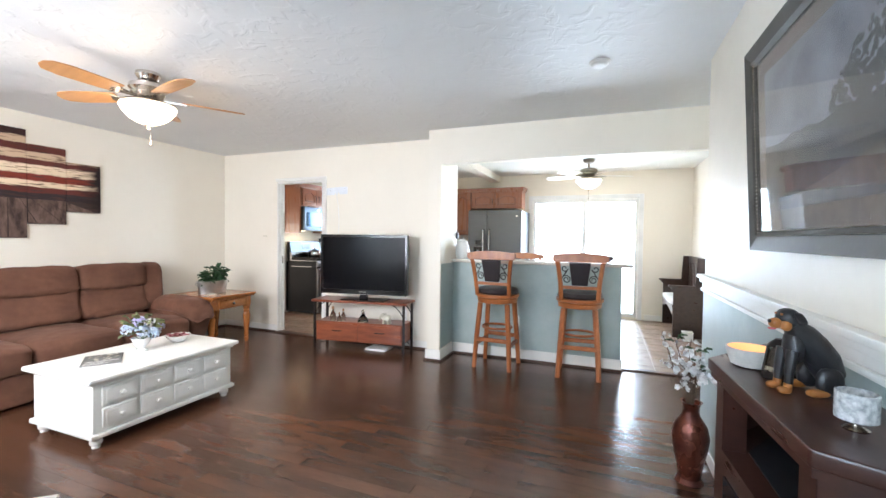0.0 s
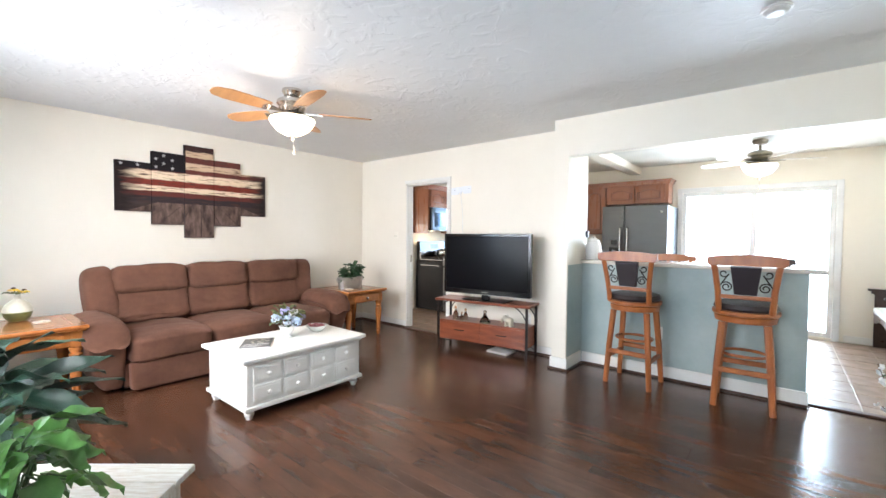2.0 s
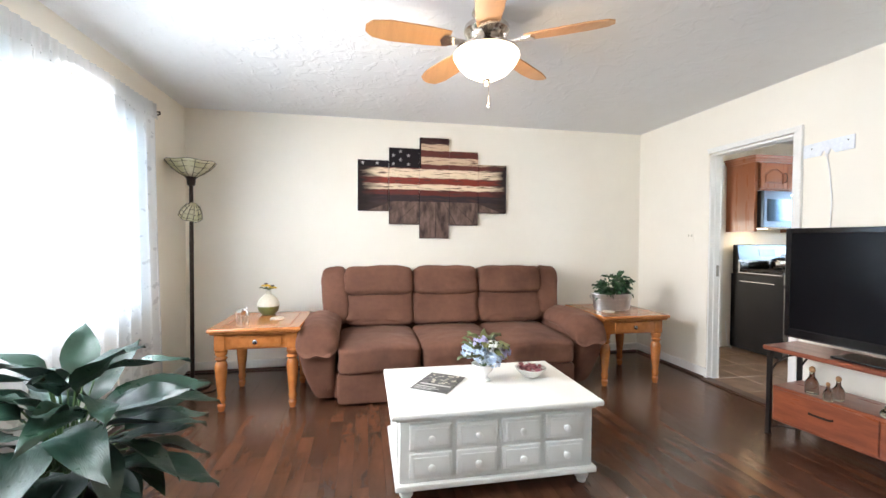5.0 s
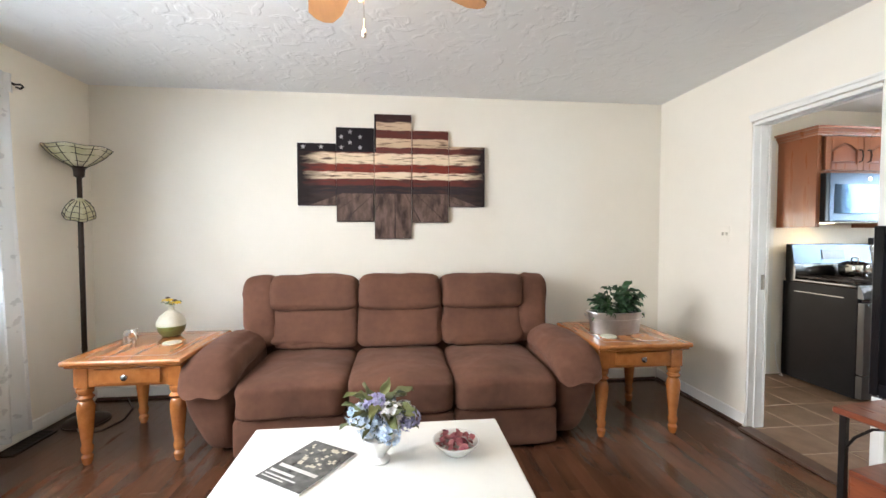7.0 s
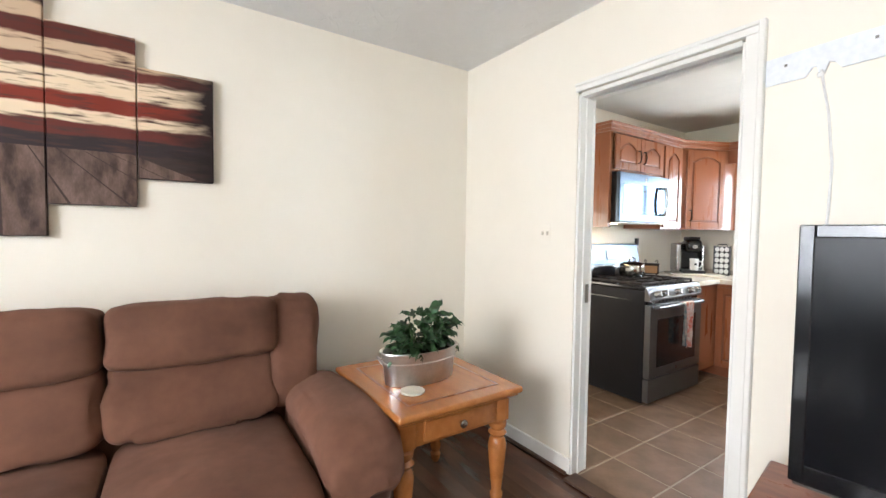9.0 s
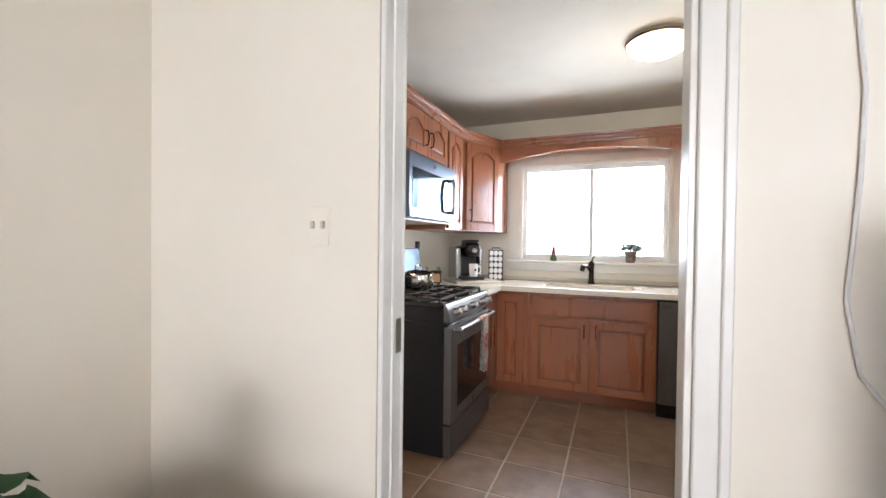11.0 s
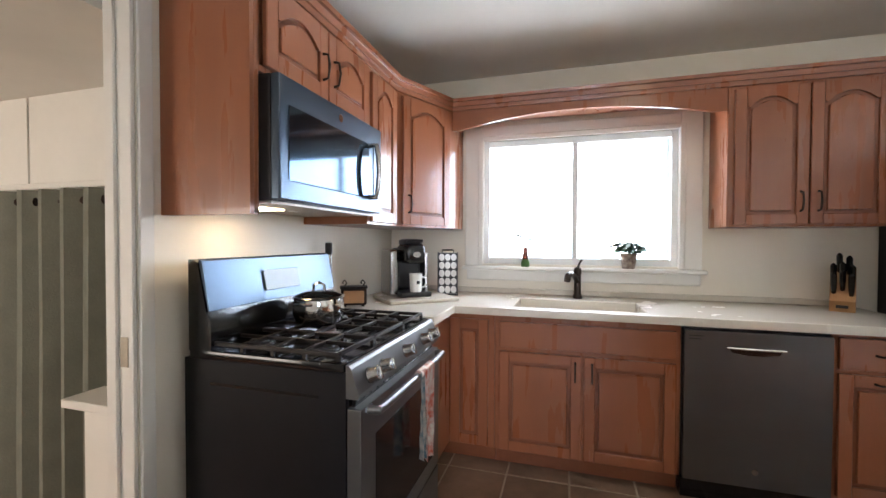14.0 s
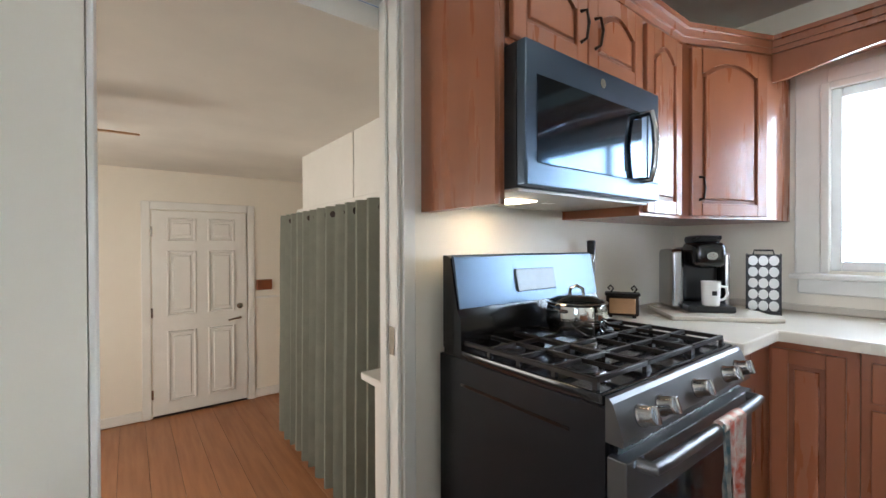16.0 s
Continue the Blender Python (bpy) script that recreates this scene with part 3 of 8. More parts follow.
solid("wall_dado", box(B(), 0.844, 0.8505, 0.0, 3.40, 0.1, 1.0), "teal", "grey-teal dado below the chair rail", "wall", kind="structure")

solid("ceiling", boxes((WX - 0.12, -1.40, -0.02, 4.87, CEIL, CEIL + 0.1), (-1.3999, RX + 0.12, -0.02, 4.46, CEIL, CEIL + 0.1)), "ceiling", "white hand-trowelled textured ceiling", "ceiling", kind="structure")
solid("ceiling_kitchen", boxes((WX - 0.12, -1.40, 4.8701, KY + 0.14, CEIL, CEIL + 0.1), (-1.3999, RX + 0.12, 4.4601, KY + 0.14, CEIL, CEIL + 0.1)), "kitchen_ceiling", "smooth off-white kitchen ceiling", "ceiling", kind="structure")
solid("ceiling_beam", box(B(), -1.72, -1.55, TVK, KY, 2.325, CEIL, bevel=0.006), "wall", "boxed cream ceiling beam between kitchen and dining room", "beam", kind="structure")

# chair rail with a stepped profile
rail_bm = B()
for z0, z1, d in ((0.995, 1.015, 0.02), (1.015, 1.05, 0.012), (1.05, 1.075, 0.026), (1.075, 1.10, 0.040)):
    box(rail_bm, 0.85 - d, 0.8515, 0.0, 3.40 + d * 0.9, z0, z1, bevel=0.005, segs=2)
    box(rail_bm, 0.85, 0.97, 3.4005, 3.40 + d, z0, z1, bevel=0.004)
solid("trim_chair_rail", rail_bm, "trim", "white moulded chair rail", "moulding", kind="structure")


def baseboard(name, x0, x1, y0, y1, material="trim", h=0.095):
    bm = B()
    box(bm, x0, x1, y0, y1, 0.012, h, bevel=0.004)
    return solid(name, bm, material, "white painted baseboard", "baseboard", kind="structure")


baseboard("baseboard_west", WX, WX + 0.014, 0.0, TVY)
baseboard("baseboard_television_a", WX + 0.015, -3.88, TVY - 0.014, TVY)
baseboard("baseboard_television_b", -3.07, -1.5, TVY - 0.014, TVY)
baseboard("baseboard_south", WX + 0.015, 0.83, 0.10, 0.114)
baseboard("baseboard_pillar", -1.514, -1.34, 4.391, 4.405, h=0.12)
baseboard("baseboard_pillar_side", -1.355, -1.34, 4.406, 4.779, h=0.12)
baseboard("baseboard_bar", -1.339, 0.434, 4.78, 4.795, h=0.12)
baseboard("baseboard_bar_end", 0.42, 0.434, 4.796, 4.92, h=0.12)
baseboard("baseboard_picture", 0.836, 0.8435, 0.0, 3.40)
baseboard("baseboard_east", RX - 0.014, RX, 3.41, KY)
baseboard("baseboard_north", 0.87, RX - 0.015, KY - 0.014, KY)
shoe = boxes((WX + 0.0145, WX + 0.03, 0.02, TVY - 0.03, 0.003, 0.022), (WX + 0.03, -3.89, TVY - 0.03, TVY - 0.0145, 0.003, 0.022), (-3.04, -1.515, TVY - 0.03, TVY - 0.0145, 0.003, 0.022), (-1.53, -1.325, 4.375, 4.3905, 0.003, 0.022), (-1.3395, -1.325, 4.391, 4.765, 0.003, 0.022), (-1.325, 0.45, 4.765, 4.7795, 0.003, 0.022), bevel=0.004)
solid("trim_shoe_moulding", shoe, "dark_wood_strip", "dark stained shoe moulding along the floor", "moulding", kind="structure")

# doorway between living room and kitchen: thin casing, jamb and pocket track
bm = boxes((-3.14, -3.075, TVY - 0.014, TVY, 0, 2.0328), (-3.90, -3.075, TVY - 0.014, TVY, 2.033, 2.075), (-3.095, -3.075, TVY - 0.024, TVY - 0.0145, 0, 2.075), (-3.90, -3.0952, TVY - 0.022, TVY - 0.0142, 2.058, 2.075), bevel=0.003)
door_1 = thing("door_1", (-3.5, TVY, 0), "open pocket doorway with white casing to the kitchen", "doorway", kind="structure")
part("casing", bm, "trim", door_1)
part("kitchen_casing", boxes((-3.945, -3.874, TVK + 0.0005, TVK + 0.018, 0, 2.07), (-3.8735, -3.06, TVK + 0.0005, TVK + 0.018, 2.012, 2.07), bevel=0.004), "trim", door_1)
part("jamb", boxes((-3.89, -3.875, TVY + 0.002, TVK - 0.002, 0, 2.02), (-3.155, -3.14, TVY + 0.002, TVK - 0.002, 0, 2.02), (-3.875, -3.155, TVY + 0.002, TVY + 0.045, 2.008, 2.03), (-3.875, -3.155, TVY + 0.075, TVK - 0.002, 2.008, 2.03), (-3.875, -3.868, 4.815, 4.828, 0, 2.008), bevel=0.002), "trim", door_1)
part("track", boxes((-3.875, -3.155, TVY + 0.047, TVY + 0.073, 2.02, 2.03)), "black", door_1, "dark recessed track slot")
part("strike_plate", boxes((-3.8748, -3.872, 4.845, 4.872, 0.93, 1.03), bevel=0.001), "brass_plate", door_1)
solid("trim_threshold", box(B(), -3.872, -3.12, 4.70, 4.80, 0.001, 0.016, bevel=0.006), "dark_wood_strip", "dark wooden threshold strip", "threshold", kind="structure")
solid("trim_dining_threshold", box(B(), 0.436, RX - 0.02, 4.86, 4.93, 0.001, 0.016, bevel=0.006), "dark_wood_strip", "dark wooden threshold strip at the tiled floor", "threshold", kind="structure")

# doorway to the lower back room
door_2 = thing("door_2", (WX, 5.5, 0), "doorway with white casing to the lower back room", "doorway", kind="structure")
part("casing", boxes((WX, WX + 0.012, 5.835, 5.885, 0, 2.15), (WX, WX + 0.012, 5.04, 5.8345, 2.095, 2.15), bevel=0.004), "trim", door_2)
part("jamb", boxes((WX - 0.118, WX - 0.002, 5.82, 5.833, -0.44, 2.08), (WX - 0.118, WX - 0.002, 5.042, 5.055, -0.44, 2.08), (WX - 0.118, WX - 0.002, 5.055, 5.82, 2.08, 2.093), (WX - 0.10, WX - 0.06, 5.808, 5.8195, -0.44, 2.08), bevel=0.002), "trim", door_2)
part("strike_plate", boxes((WX - 0.055, WX - 0.02, 5.8175, 5.8195, 0.875, 0.97), bevel=0.0008), "brass_plate", door_2)

# lower back room
BZ = -0.45
wall_along_y("wall_back_far", 3.2, 7.2, -8.74, -8.62, 2.02, [], "wall", "cream far wall of the back room", z0=BZ)
bm = boxes((-8.62, WX - 0.12, 3.2, 3.32, BZ, 2.02), (-8.62, WX - 0.12, 6.95, 7.07, BZ, 2.02))
solid("wall_back_sides", bm, "wall", "plain cream side walls of the back room", "wall", kind="structure")
solid("ceiling_back", box(B(), -8.74, WX - 0.12, 3.2, 7.07, 2.0, 2.08), "kitchen_ceiling", "plain off-white ceiling of the back room", "ceiling", kind="structure")
solid("wall_back_soffit", boxes((-7.2, -6.205, 6.29, 6.33, 1.55, 2.0), (-6.19, WX - 0.125, 6.29, 6.33, 1.55, 2.0), (-7.25, WX - 0.125, 6.26, 6.33, 1.525, 1.555), bevel=0.003), "trim", "white boarded soffit above the curtain", "wall", kind="structure")
solid("wall_back_pony", boxes((-5.36, WX - 0.125, 6.0, 6.10, BZ, 0.62), (-5.44, WX - 0.122, 5.97, 6.13, 0.621, 0.655), bevel=0.004), "trim", "white half wall with a flat cap", "wall", kind="structure")
solid("trim_back_base", boxes((-8.62, -8.605, 3.32, 5.195, BZ + 0.01, BZ + 0.10), (-8.62, -8.605, 6.225, 6.95, BZ + 0.01, BZ + 0.10), (-8.62, -8.612, 6.225, 6.95, 0.66, 0.685), bevel=0.003), "trim", "white baseboard and rail in the back room", "baseboard", kind="structure")
solid("step_back", boxes((WX - 0.42, WX - 0.121, 5.0, 5.95, BZ + 0.001, -0.21)), "laminate", "wooden step down to the back room", "step", kind="structure")


def panel_door(y0, y1, z0, z1, x):
    d = thing("door_3", (x, (y0 + y1) / 2, z0), "closed white six-panel door with a dark gap below", "door", kind="structure")
    w = y1 - y0
    bm = box(B(), x, x + 0.03, y0, y1, z0 + 0.03, z1, bevel=0.003)
    part("leaf", bm, "trim", d)
    for r0, r1 in ((0.05, 0.40), (0.48, 0.80), (0.85, 0.965)):
        for a, b in ((0.14, 0.44), (0.56, 0.86)):
            za, zb = z0 + 0.05 + r0 * (z1 - z0 - 0.05), z0 + 0.05 + r1 * (z1 - z0 - 0.05)
            pm = boxes((x + 0.03, x + 0.046, y0 + a * w, y0 + a * w + 0.025, za, zb), (x + 0.03, x + 0.046, y0 + b * w - 0.025, y0 + b * w, za, zb), (x + 0.03, x + 0.046, y0 + a * w + 0.0255, y0 + b * w - 0.0255, za, za + 0.025), (x + 0.03, x + 0.046, y0 + a * w + 0.0255, y0 + b * w - 0.0255, zb - 0.025, zb), bevel=0.006)
            box(pm, x + 0.03, x + 0.043, y0 + a * w + 0.05, y0 + b * w - 0.05, za + 0.05, zb - 0.05, bevel=0.01)
            part("panel", pm, "trim", d)
    part("casing", boxes((x, x + 0.02, y0 - 0.085, y0 - 0.012, z0, z1 + 0.09), (x, x + 0.02, y1 + 0.012, y1 + 0.085, z0, z1 + 0.09), (x, x + 0.02, y0 - 0.0115, y1 + 0.0115, z1 + 0.012, z1 + 0.09), bevel=0.004), "trim", d)
    # black strip stands for the shade in the gap under the leaf
    part("door_gap", boxes((x + 0.001, x + 0.012, y0, y1, z0 + 0.005, z0 + 0.03)), "black", d)
    part("handle", tube([(x + 0.03, y1 - 0.07, z0 + 0.93), (x + 0.075, y1 - 0.07, z0 + 0.93), (x + 0.08, y1 - 0.13, z0 + 0.925), (x + 0.078, y1 - 0.19, z0 + 0.91)], 0.011), "nickel", d, "satin lever handle")
    part("deadbolt", lathe([(0.03, 0), (0.03, 0.012), (0.012, 0.014), (0.012, 0.03)], m=Matrix.Translation((x + 0.03, y1 - 0.07, z0 + 1.05)) @ pose(0, 0, 0, 0, 90, 0)), "nickel", d)
    for z in (0.2, 1.0, 1.8):
        part("hinge", boxes((x + 0.028, x + 0.036, y0 - 0.012, y0 + 0.004, z0 + z, z0 + z + 0.09)), "nickel", d)


panel_door(5.285, 6.135, BZ, 1.60, -8.62)
box_art = thing("wall_box", (-8.61, 6.31, 0.81), "small brown wooden box on the back room wall", "box")
part("body", boxes((-8.619, -8.58, 6.235, 6.40, 0.755, 0.87), bevel=0.004), "cherry", box_art)
part("cover", boxes((-8.58, -8.572, 6.245, 6.39, 0.765, 0.86), bevel=0.003), "cherry_dark", box_art)

# windows
def window(name, x0, x1, z0, z1, y_in, y_glass, label, out):
    """Frame, two sashes and panes. out: +1 when outside lies towards +y."""
    w = thing(name, ((x0 + x1) / 2, y_in, z0), label, "window", kind="structure")
    a, b = sorted((y_glass - 0.025, y_glass + 0.025))
    f = 0.045
    part("window_frame", boxes((x0, x0 + f, a, b, z0, z1), (x1 - f, x1, a, b, z0, z1), (x0 + f, x1 - f, a, b, z0, z0 + f), (x0 + f, x1 - f, a, b, z1 - f, z1), bevel=0.004), "white_block", w)
    mid = (x0 + x1) / 2
    part("meeting_stile", boxes((mid - 0.018, mid + 0.018, a + 0.008, b - 0.008, z0 + f, z1 - f), bevel=0.003), "white_block", w)
    for p0, p1 in ((x0 + f, mid - 0.018), (mid + 0.018, x1 - f)):
        g = part("pane", boxes((p0, p1, y_glass - 0.003, y_glass + 0.003, z0 + f, z1 - f)), "glass", w)
        g.visible_shadow = False
    return w


kw = window("window_1", -4.14, -2.877, 1.115, 1.99, KY, KY + 0.05, "white sliding kitchen window above the sink", 1)
part("casing", boxes((-4.262, -4.14, KY - 0.02, KY - 0.0005, 1.10, 2.085), (-2.877, -2.755, KY - 0.02, KY - 0.0005, 1.10, 2.085), (-4.14, -2.877, KY - 0.02, KY - 0.0005, 1.99, 2.085), (-4.165, -4.13, KY - 0.032, KY - 0.0205, 1.105, 2.015), (-2.887, -2.852, KY - 0.032, KY - 0.0205, 1.105, 2.015), (-4.13, -2.887, KY - 0.032, KY - 0.0205, 1.98, 2.015), bevel=0.004), "trim", kw)
part("window_sill", boxes((-4.275, -2.735, KY - 0.07, KY + 0.02, 1.075, 1.10), (-4.25, -2.76, KY - 0.022, KY - 0.0005, 1.0, 1.074), bevel=0.006), "trim", kw)
part("reveal", boxes((-4.139, -4.133, KY + 0.001, KY + 0.024, 1.116, 1.989), (-2.884, -2.878, KY + 0.001, KY + 0.024, 1.116, 1.989)), "trim", kw)
window("window_2", -3.98, -1.9, 0.75, 2.05, 0.10, 0.03, "unseen white living room window, added for the east fill behind sheer curtains", -1)
# window_3 is never in view; added to go with the east fill
window("window_3", -1.25, 0.45, 0.75, 2.08, 0.10, 0.03, "unseen white living room window, added for the east fill", -1)
sl = thing("window_4", (-0.07, KY, 0.03), "white sliding glass door to the garden", "sliding door", kind="structure")
part("window_frame", boxes((-1.02, -0.95, KY - 0.018, KY - 0.0005, 0, 2.06), (0.76, 0.83, KY - 0.018, KY - 0.0005, 0, 2.06), (-0.95, 0.76, KY - 0.018, KY - 0.0005, 1.99, 2.06), (-0.95, -0.90, KY + 0.02, KY + 0.09, 0.03, 1.99), (0.71, 0.76, KY + 0.02, KY + 0.09, 0.03, 1.99), (-0.90, 0.71, KY + 0.02, KY + 0.09, 0.03, 0.09), (-0.90, 0.71, KY + 0.02, KY + 0.09, 1.93, 1.99), bevel=0.004), "white_block", sl)
part("meeting_stile", boxes((-0.115, -0.045, KY + 0.03, KY + 0.075, 0.09, 1.93), bevel=0.004), "white_block", sl)
part("handle", boxes((-0.13, -0.115, KY + 0.0, KY + 0.03, 0.95, 1.15), bevel=0.004), "white_block", sl)
for p0, p1 in ((-0.90, -0.115), (-0.045, 0.71)):
    g = part("pane", boxes((p0, p1, KY + 0.05, KY + 0.056, 0.09, 1.93)), "glass", sl)
    g.visible_shadow = False

# ground and daylight outside
solid("ground", box(B(), -300, 300, -300, 300, -0.75, -0.6), "stone", "pale ground around the house", "ground", kind="structure")
solid("floor_slab", boxes((WX - 0.12, RX + 0.12, -0.12, KY + 0.14, -0.3, -0.013), (-8.74, WX - 0.121, 3.2, 7.07, -0.6, BZ - 0.012)), "underlay", "dark floor base below boards and tiles", "floor", kind="structure")
for nm, x0, x1, y, z0, z1 in (("backdrop_north", -7, 4, KY + 3.2, -0.55, 6), ("backdrop_south", -9, 5, -3.2, -0.55, 6)):
    solid(nm, box(B(), x0, x1, y, y + 0.05, z0, z1), "outside", "overexposed daylight outside the windows", "backdrop", kind="structure")

# ---- living room things ----


def sofa():
    """Local frame: x to the sofa's right hand side as seen from its front, front towards -y."""
    s = thing("sofa", (-4.20, 2.47, 0), "brown microfibre three-seat reclining sofa with padded arms", "sofa", rz=90, local=True)
    part("base", box(B(), -0.98, 0.98, -0.34, 0.42, 0.03, 0.24, bevel=0.03, segs=2), "sofa", s)
    for k, x in enumerate((-0.635, 0.0, 0.635)):
        w = 0.318
        bm = cushion(B(), (x, -0.06, 0.345), (w, 0.40, 0.105), 0.24, 0.010, k, 56, 32, crease=0.010)
        for v in bm.verts:  # crowned top, dropping to a rolled front edge
            u = (v.co.x - x) / w
            if v.co.z > 0.345:
                v.co.z += 0.030 * (1 - u * u) - 0.02 * max(0.0, (-v.co.y - 0.25) / 0.2)
        part("seat_cushion", bm, "sofa", s)
        bm = cushion(B(), (x, -0.375, 0.135), (w - 0.004, 0.055, 0.115), 0.2, 0.006, k + 9, 40, 20, crease=0.004)
        part("footrest", bm, "sofa", s)
        m = Matrix.Translation((x * 0.97, 0.285, 0.625)) @ pose(0, 0, 0, -14)
        bm = cushion(B(), (0, 0, 0.0), (w * 0.97, 0.115, 0.165), 0.32, 0.018, k + 3, 56, 32, m=m, crease=0.030)
        part("lumbar_cushion", bm, "sofa", s)
        m = Matrix.Translation((x * 0.97, 0.325, 0.865)) @ pose(0, 0, 0, -9)
        bm = cushion(B(), (0, 0, 0), (w * 0.975, 0.145, 0.135), 0.34, 0.012, k + 5, 56, 32, m=m, crease=0.014)
        part("head_cushion", bm, "sofa", s)
    part("back", box(B(), -1.04, 1.04, 0.30, 0.50, 0.06, 0.90, bevel=0.06, segs=3), "sofa", s)
    for sg in (-1, 1):
        m = Matrix.Translation((sg * 1.0, 0.345, 0.73)) @ pose(0, 0, 0, -11, sg * 5, 0)
        part("wing", cushion(B(), (0, 0, 0), (0.120, 0.15, 0.262), 0.46, 0.012, sg + 4, 40, 32, m=m, crease=0.012), "sofa", s)
        # arm: a side panel that tapers to the floor under a padded roll with a blunt front
        bm = cushion(B(), (sg * 1.10, -0.03, 0.265), (0.135, 0.385, 0.25), 0.26, 0.008, sg + 7, 48, 32, crease=0.006)
        for v in bm.verts:
            low = max(0.0, 0.42 - v.co.z) / 0.42
            if sg * v.co.x > 1.06:
                v.co.x -= sg * 0.13 * low ** 1.5
            if v.co.y < 0:
                v.co.y += 0.09 * low ** 1.4
        part("arm_panel", bm, "sofa", s)
        bm, rows = B(), []
        path = [(0.33, 0.545, 0.06, 0.03), (0.30, 0.553, 0.13, 0.06), (0.16, 0.562, 0.15, 0.072), (0.0, 0.560, 0.152, 0.078), (-0.15, 0.552, 0.152, 0.082), (-0.27, 0.535, 0.155, 0.088), (-0.36, 0.508, 0.155, 0.092), (-0.412, 0.478, 0.14, 0.080), (-0.436, 0.452, 0.11, 0.055), (-0.445, 0.438, 0.06, 0.025)]
        for a, (py, pz, w, hgt) in enumerate(path):
            row = []
            for k in range(36):
                th = 2 * math.pi * k / 36
                cx = math.copysign(abs(math.cos(th)) ** 0.72, math.cos(th))
                cz = math.copysign(abs(math.sin(th)) ** 0.75, math.sin(th))
                sag = -0.034 * max(0.0, -sg * cx) ** 1.5 - 0.020 * max(0.0, sg * cx) ** 2
                p = Vector((sg * 1.095 + w * cx, py - 0.03 * max(0, -cz) * (a > 5), pz + hgt * cz + sag))
                g = noise.noise(p * 6 + Vector((sg, 0, 0)))
                fold = max(0.0, 1 - 7 * abs(noise.noise(Vector((p.x * 7, p.y * 3.2, p.z * 5 + sg)))))
                row.append(bm.verts.new(p + Vector((0, 0, 0.010 * g - 0.010 * fold))))
            rows.append(row)
        for a, b in zip(rows, rows[1:]):
            for k in range(36):
                q = (k + 1) % 36
                bm.faces.new((a[k], a[q], b[q], b[k]))
        bm.faces.new(rows[0])
        bm.faces.new(list(reversed(rows[-1])))
        bmesh.ops.subdivide_edges(bm, edges=bm.edges[:], cuts=1, smooth=0.8, use_grid_fill=True)
        bmesh.ops.recalc_face_normals(bm, faces=bm.faces[:])
        part("arm_pad", bm, "sofa", s)
    for x in (-0.93, 0.93):
        for y in (-0.2, 0.42):
            part("foot", box(B(), x - 0.03, x + 0.03, y - 0.03, y + 0.03, 0.0, 0.07), "black", s)


sofa()


def end_table(at, label):
    """Square oak table with turned legs, one drawer in front (+x)."""
    t = thing("end_table", at, label, "table", group="end tables beside the sofa", local=True)
    h = 0.612
    bm = box(B(), -0.36, 0.34, -0.315, 0.315, h - 0.03, h, bevel=0.012, segs=3)
    box(bm, -0.345, 0.325, -0.30, 0.30, h - 0.045, h - 0.0305, bevel=0.006)
    part("tabletop", bm, "oak", t)
    part("top_inlay", boxes((-0.28, 0.26, -0.235, -0.225, h + 0.0002, h + 0.0012), (-0.28, 0.26, 0.225, 0.235, h + 0.0002, h + 0.0012), (-0.28, -0.27, -0.225, 0.225, h + 0.0002, h + 0.0012), (0.25, 0.26, -0.225, 0.225, h + 0.0002, h + 0.0012)), "cherry", t, "darker routed border line")
    part("apron", boxes((-0.30, 0.27, -0.265, -0.245, 0.45, 0.566), (-0.30, 0.27, 0.245, 0.265, 0.45, 0.566), (-0.30, -0.28, -0.244, 0.244, 0.45, 0.566), (0.262, 0.275, -0.244, 0.244, 0.45, 0.566)), "oak", t)
    dr = part("drawer", box(B(), 0.2755, 0.292, -0.175, 0.175, 0.465, 0.55, bevel=0.004), "oak", t)
    part("knob", lathe([(0.008, 0), (0.008, 0.012), (0.017, 0.016), (0.018, 0.024), (0.010, 0.03)], m=Matrix.Translation((0.292, 0, 0.507)) @ pose(0, 0, 0, 0, 90, 0), segs=14), "steel", dr, "small steel knob")
    leg = [(0.014, 0.0), (0.021, 0.02), (0.024, 0.045), (0.016, 0.06), (0.023, 0.075), (0.025, 0.10), (0.019, 0.115), (0.024, 0.16), (0.032, 0.26), (0.036, 0.33), (0.030, 0.355), (0.024, 0.365), (0.036, 0.385), (0.024, 0.40), (0.034, 0.415), (0.035, 0.435), (0.026, 0.445)]
    for x in (-0.275, 0.245):
        for y in (-0.245, 0.245):
            bm = lathe([(r * 1.22, z) for r, z in leg], (x, y, 0), 16)
            box(bm, x - 0.037, x + 0.037, y - 0.037, y + 0.037, 0.445, 0.566, bevel=0.003)
            part("leg", bm, "oak", t)
    return t


et1 = end_table((-4.115, 0.95, 0), "honey oak end table with turned legs beside a floor lamp")
et2 = copy_thing(et1, pose(-4.12, 3.995, -0.01, 0, 0, 0))
et2["label"] = "honey oak end table with turned legs beside the doorway"
et2.location.z = 0
TT = 0.612


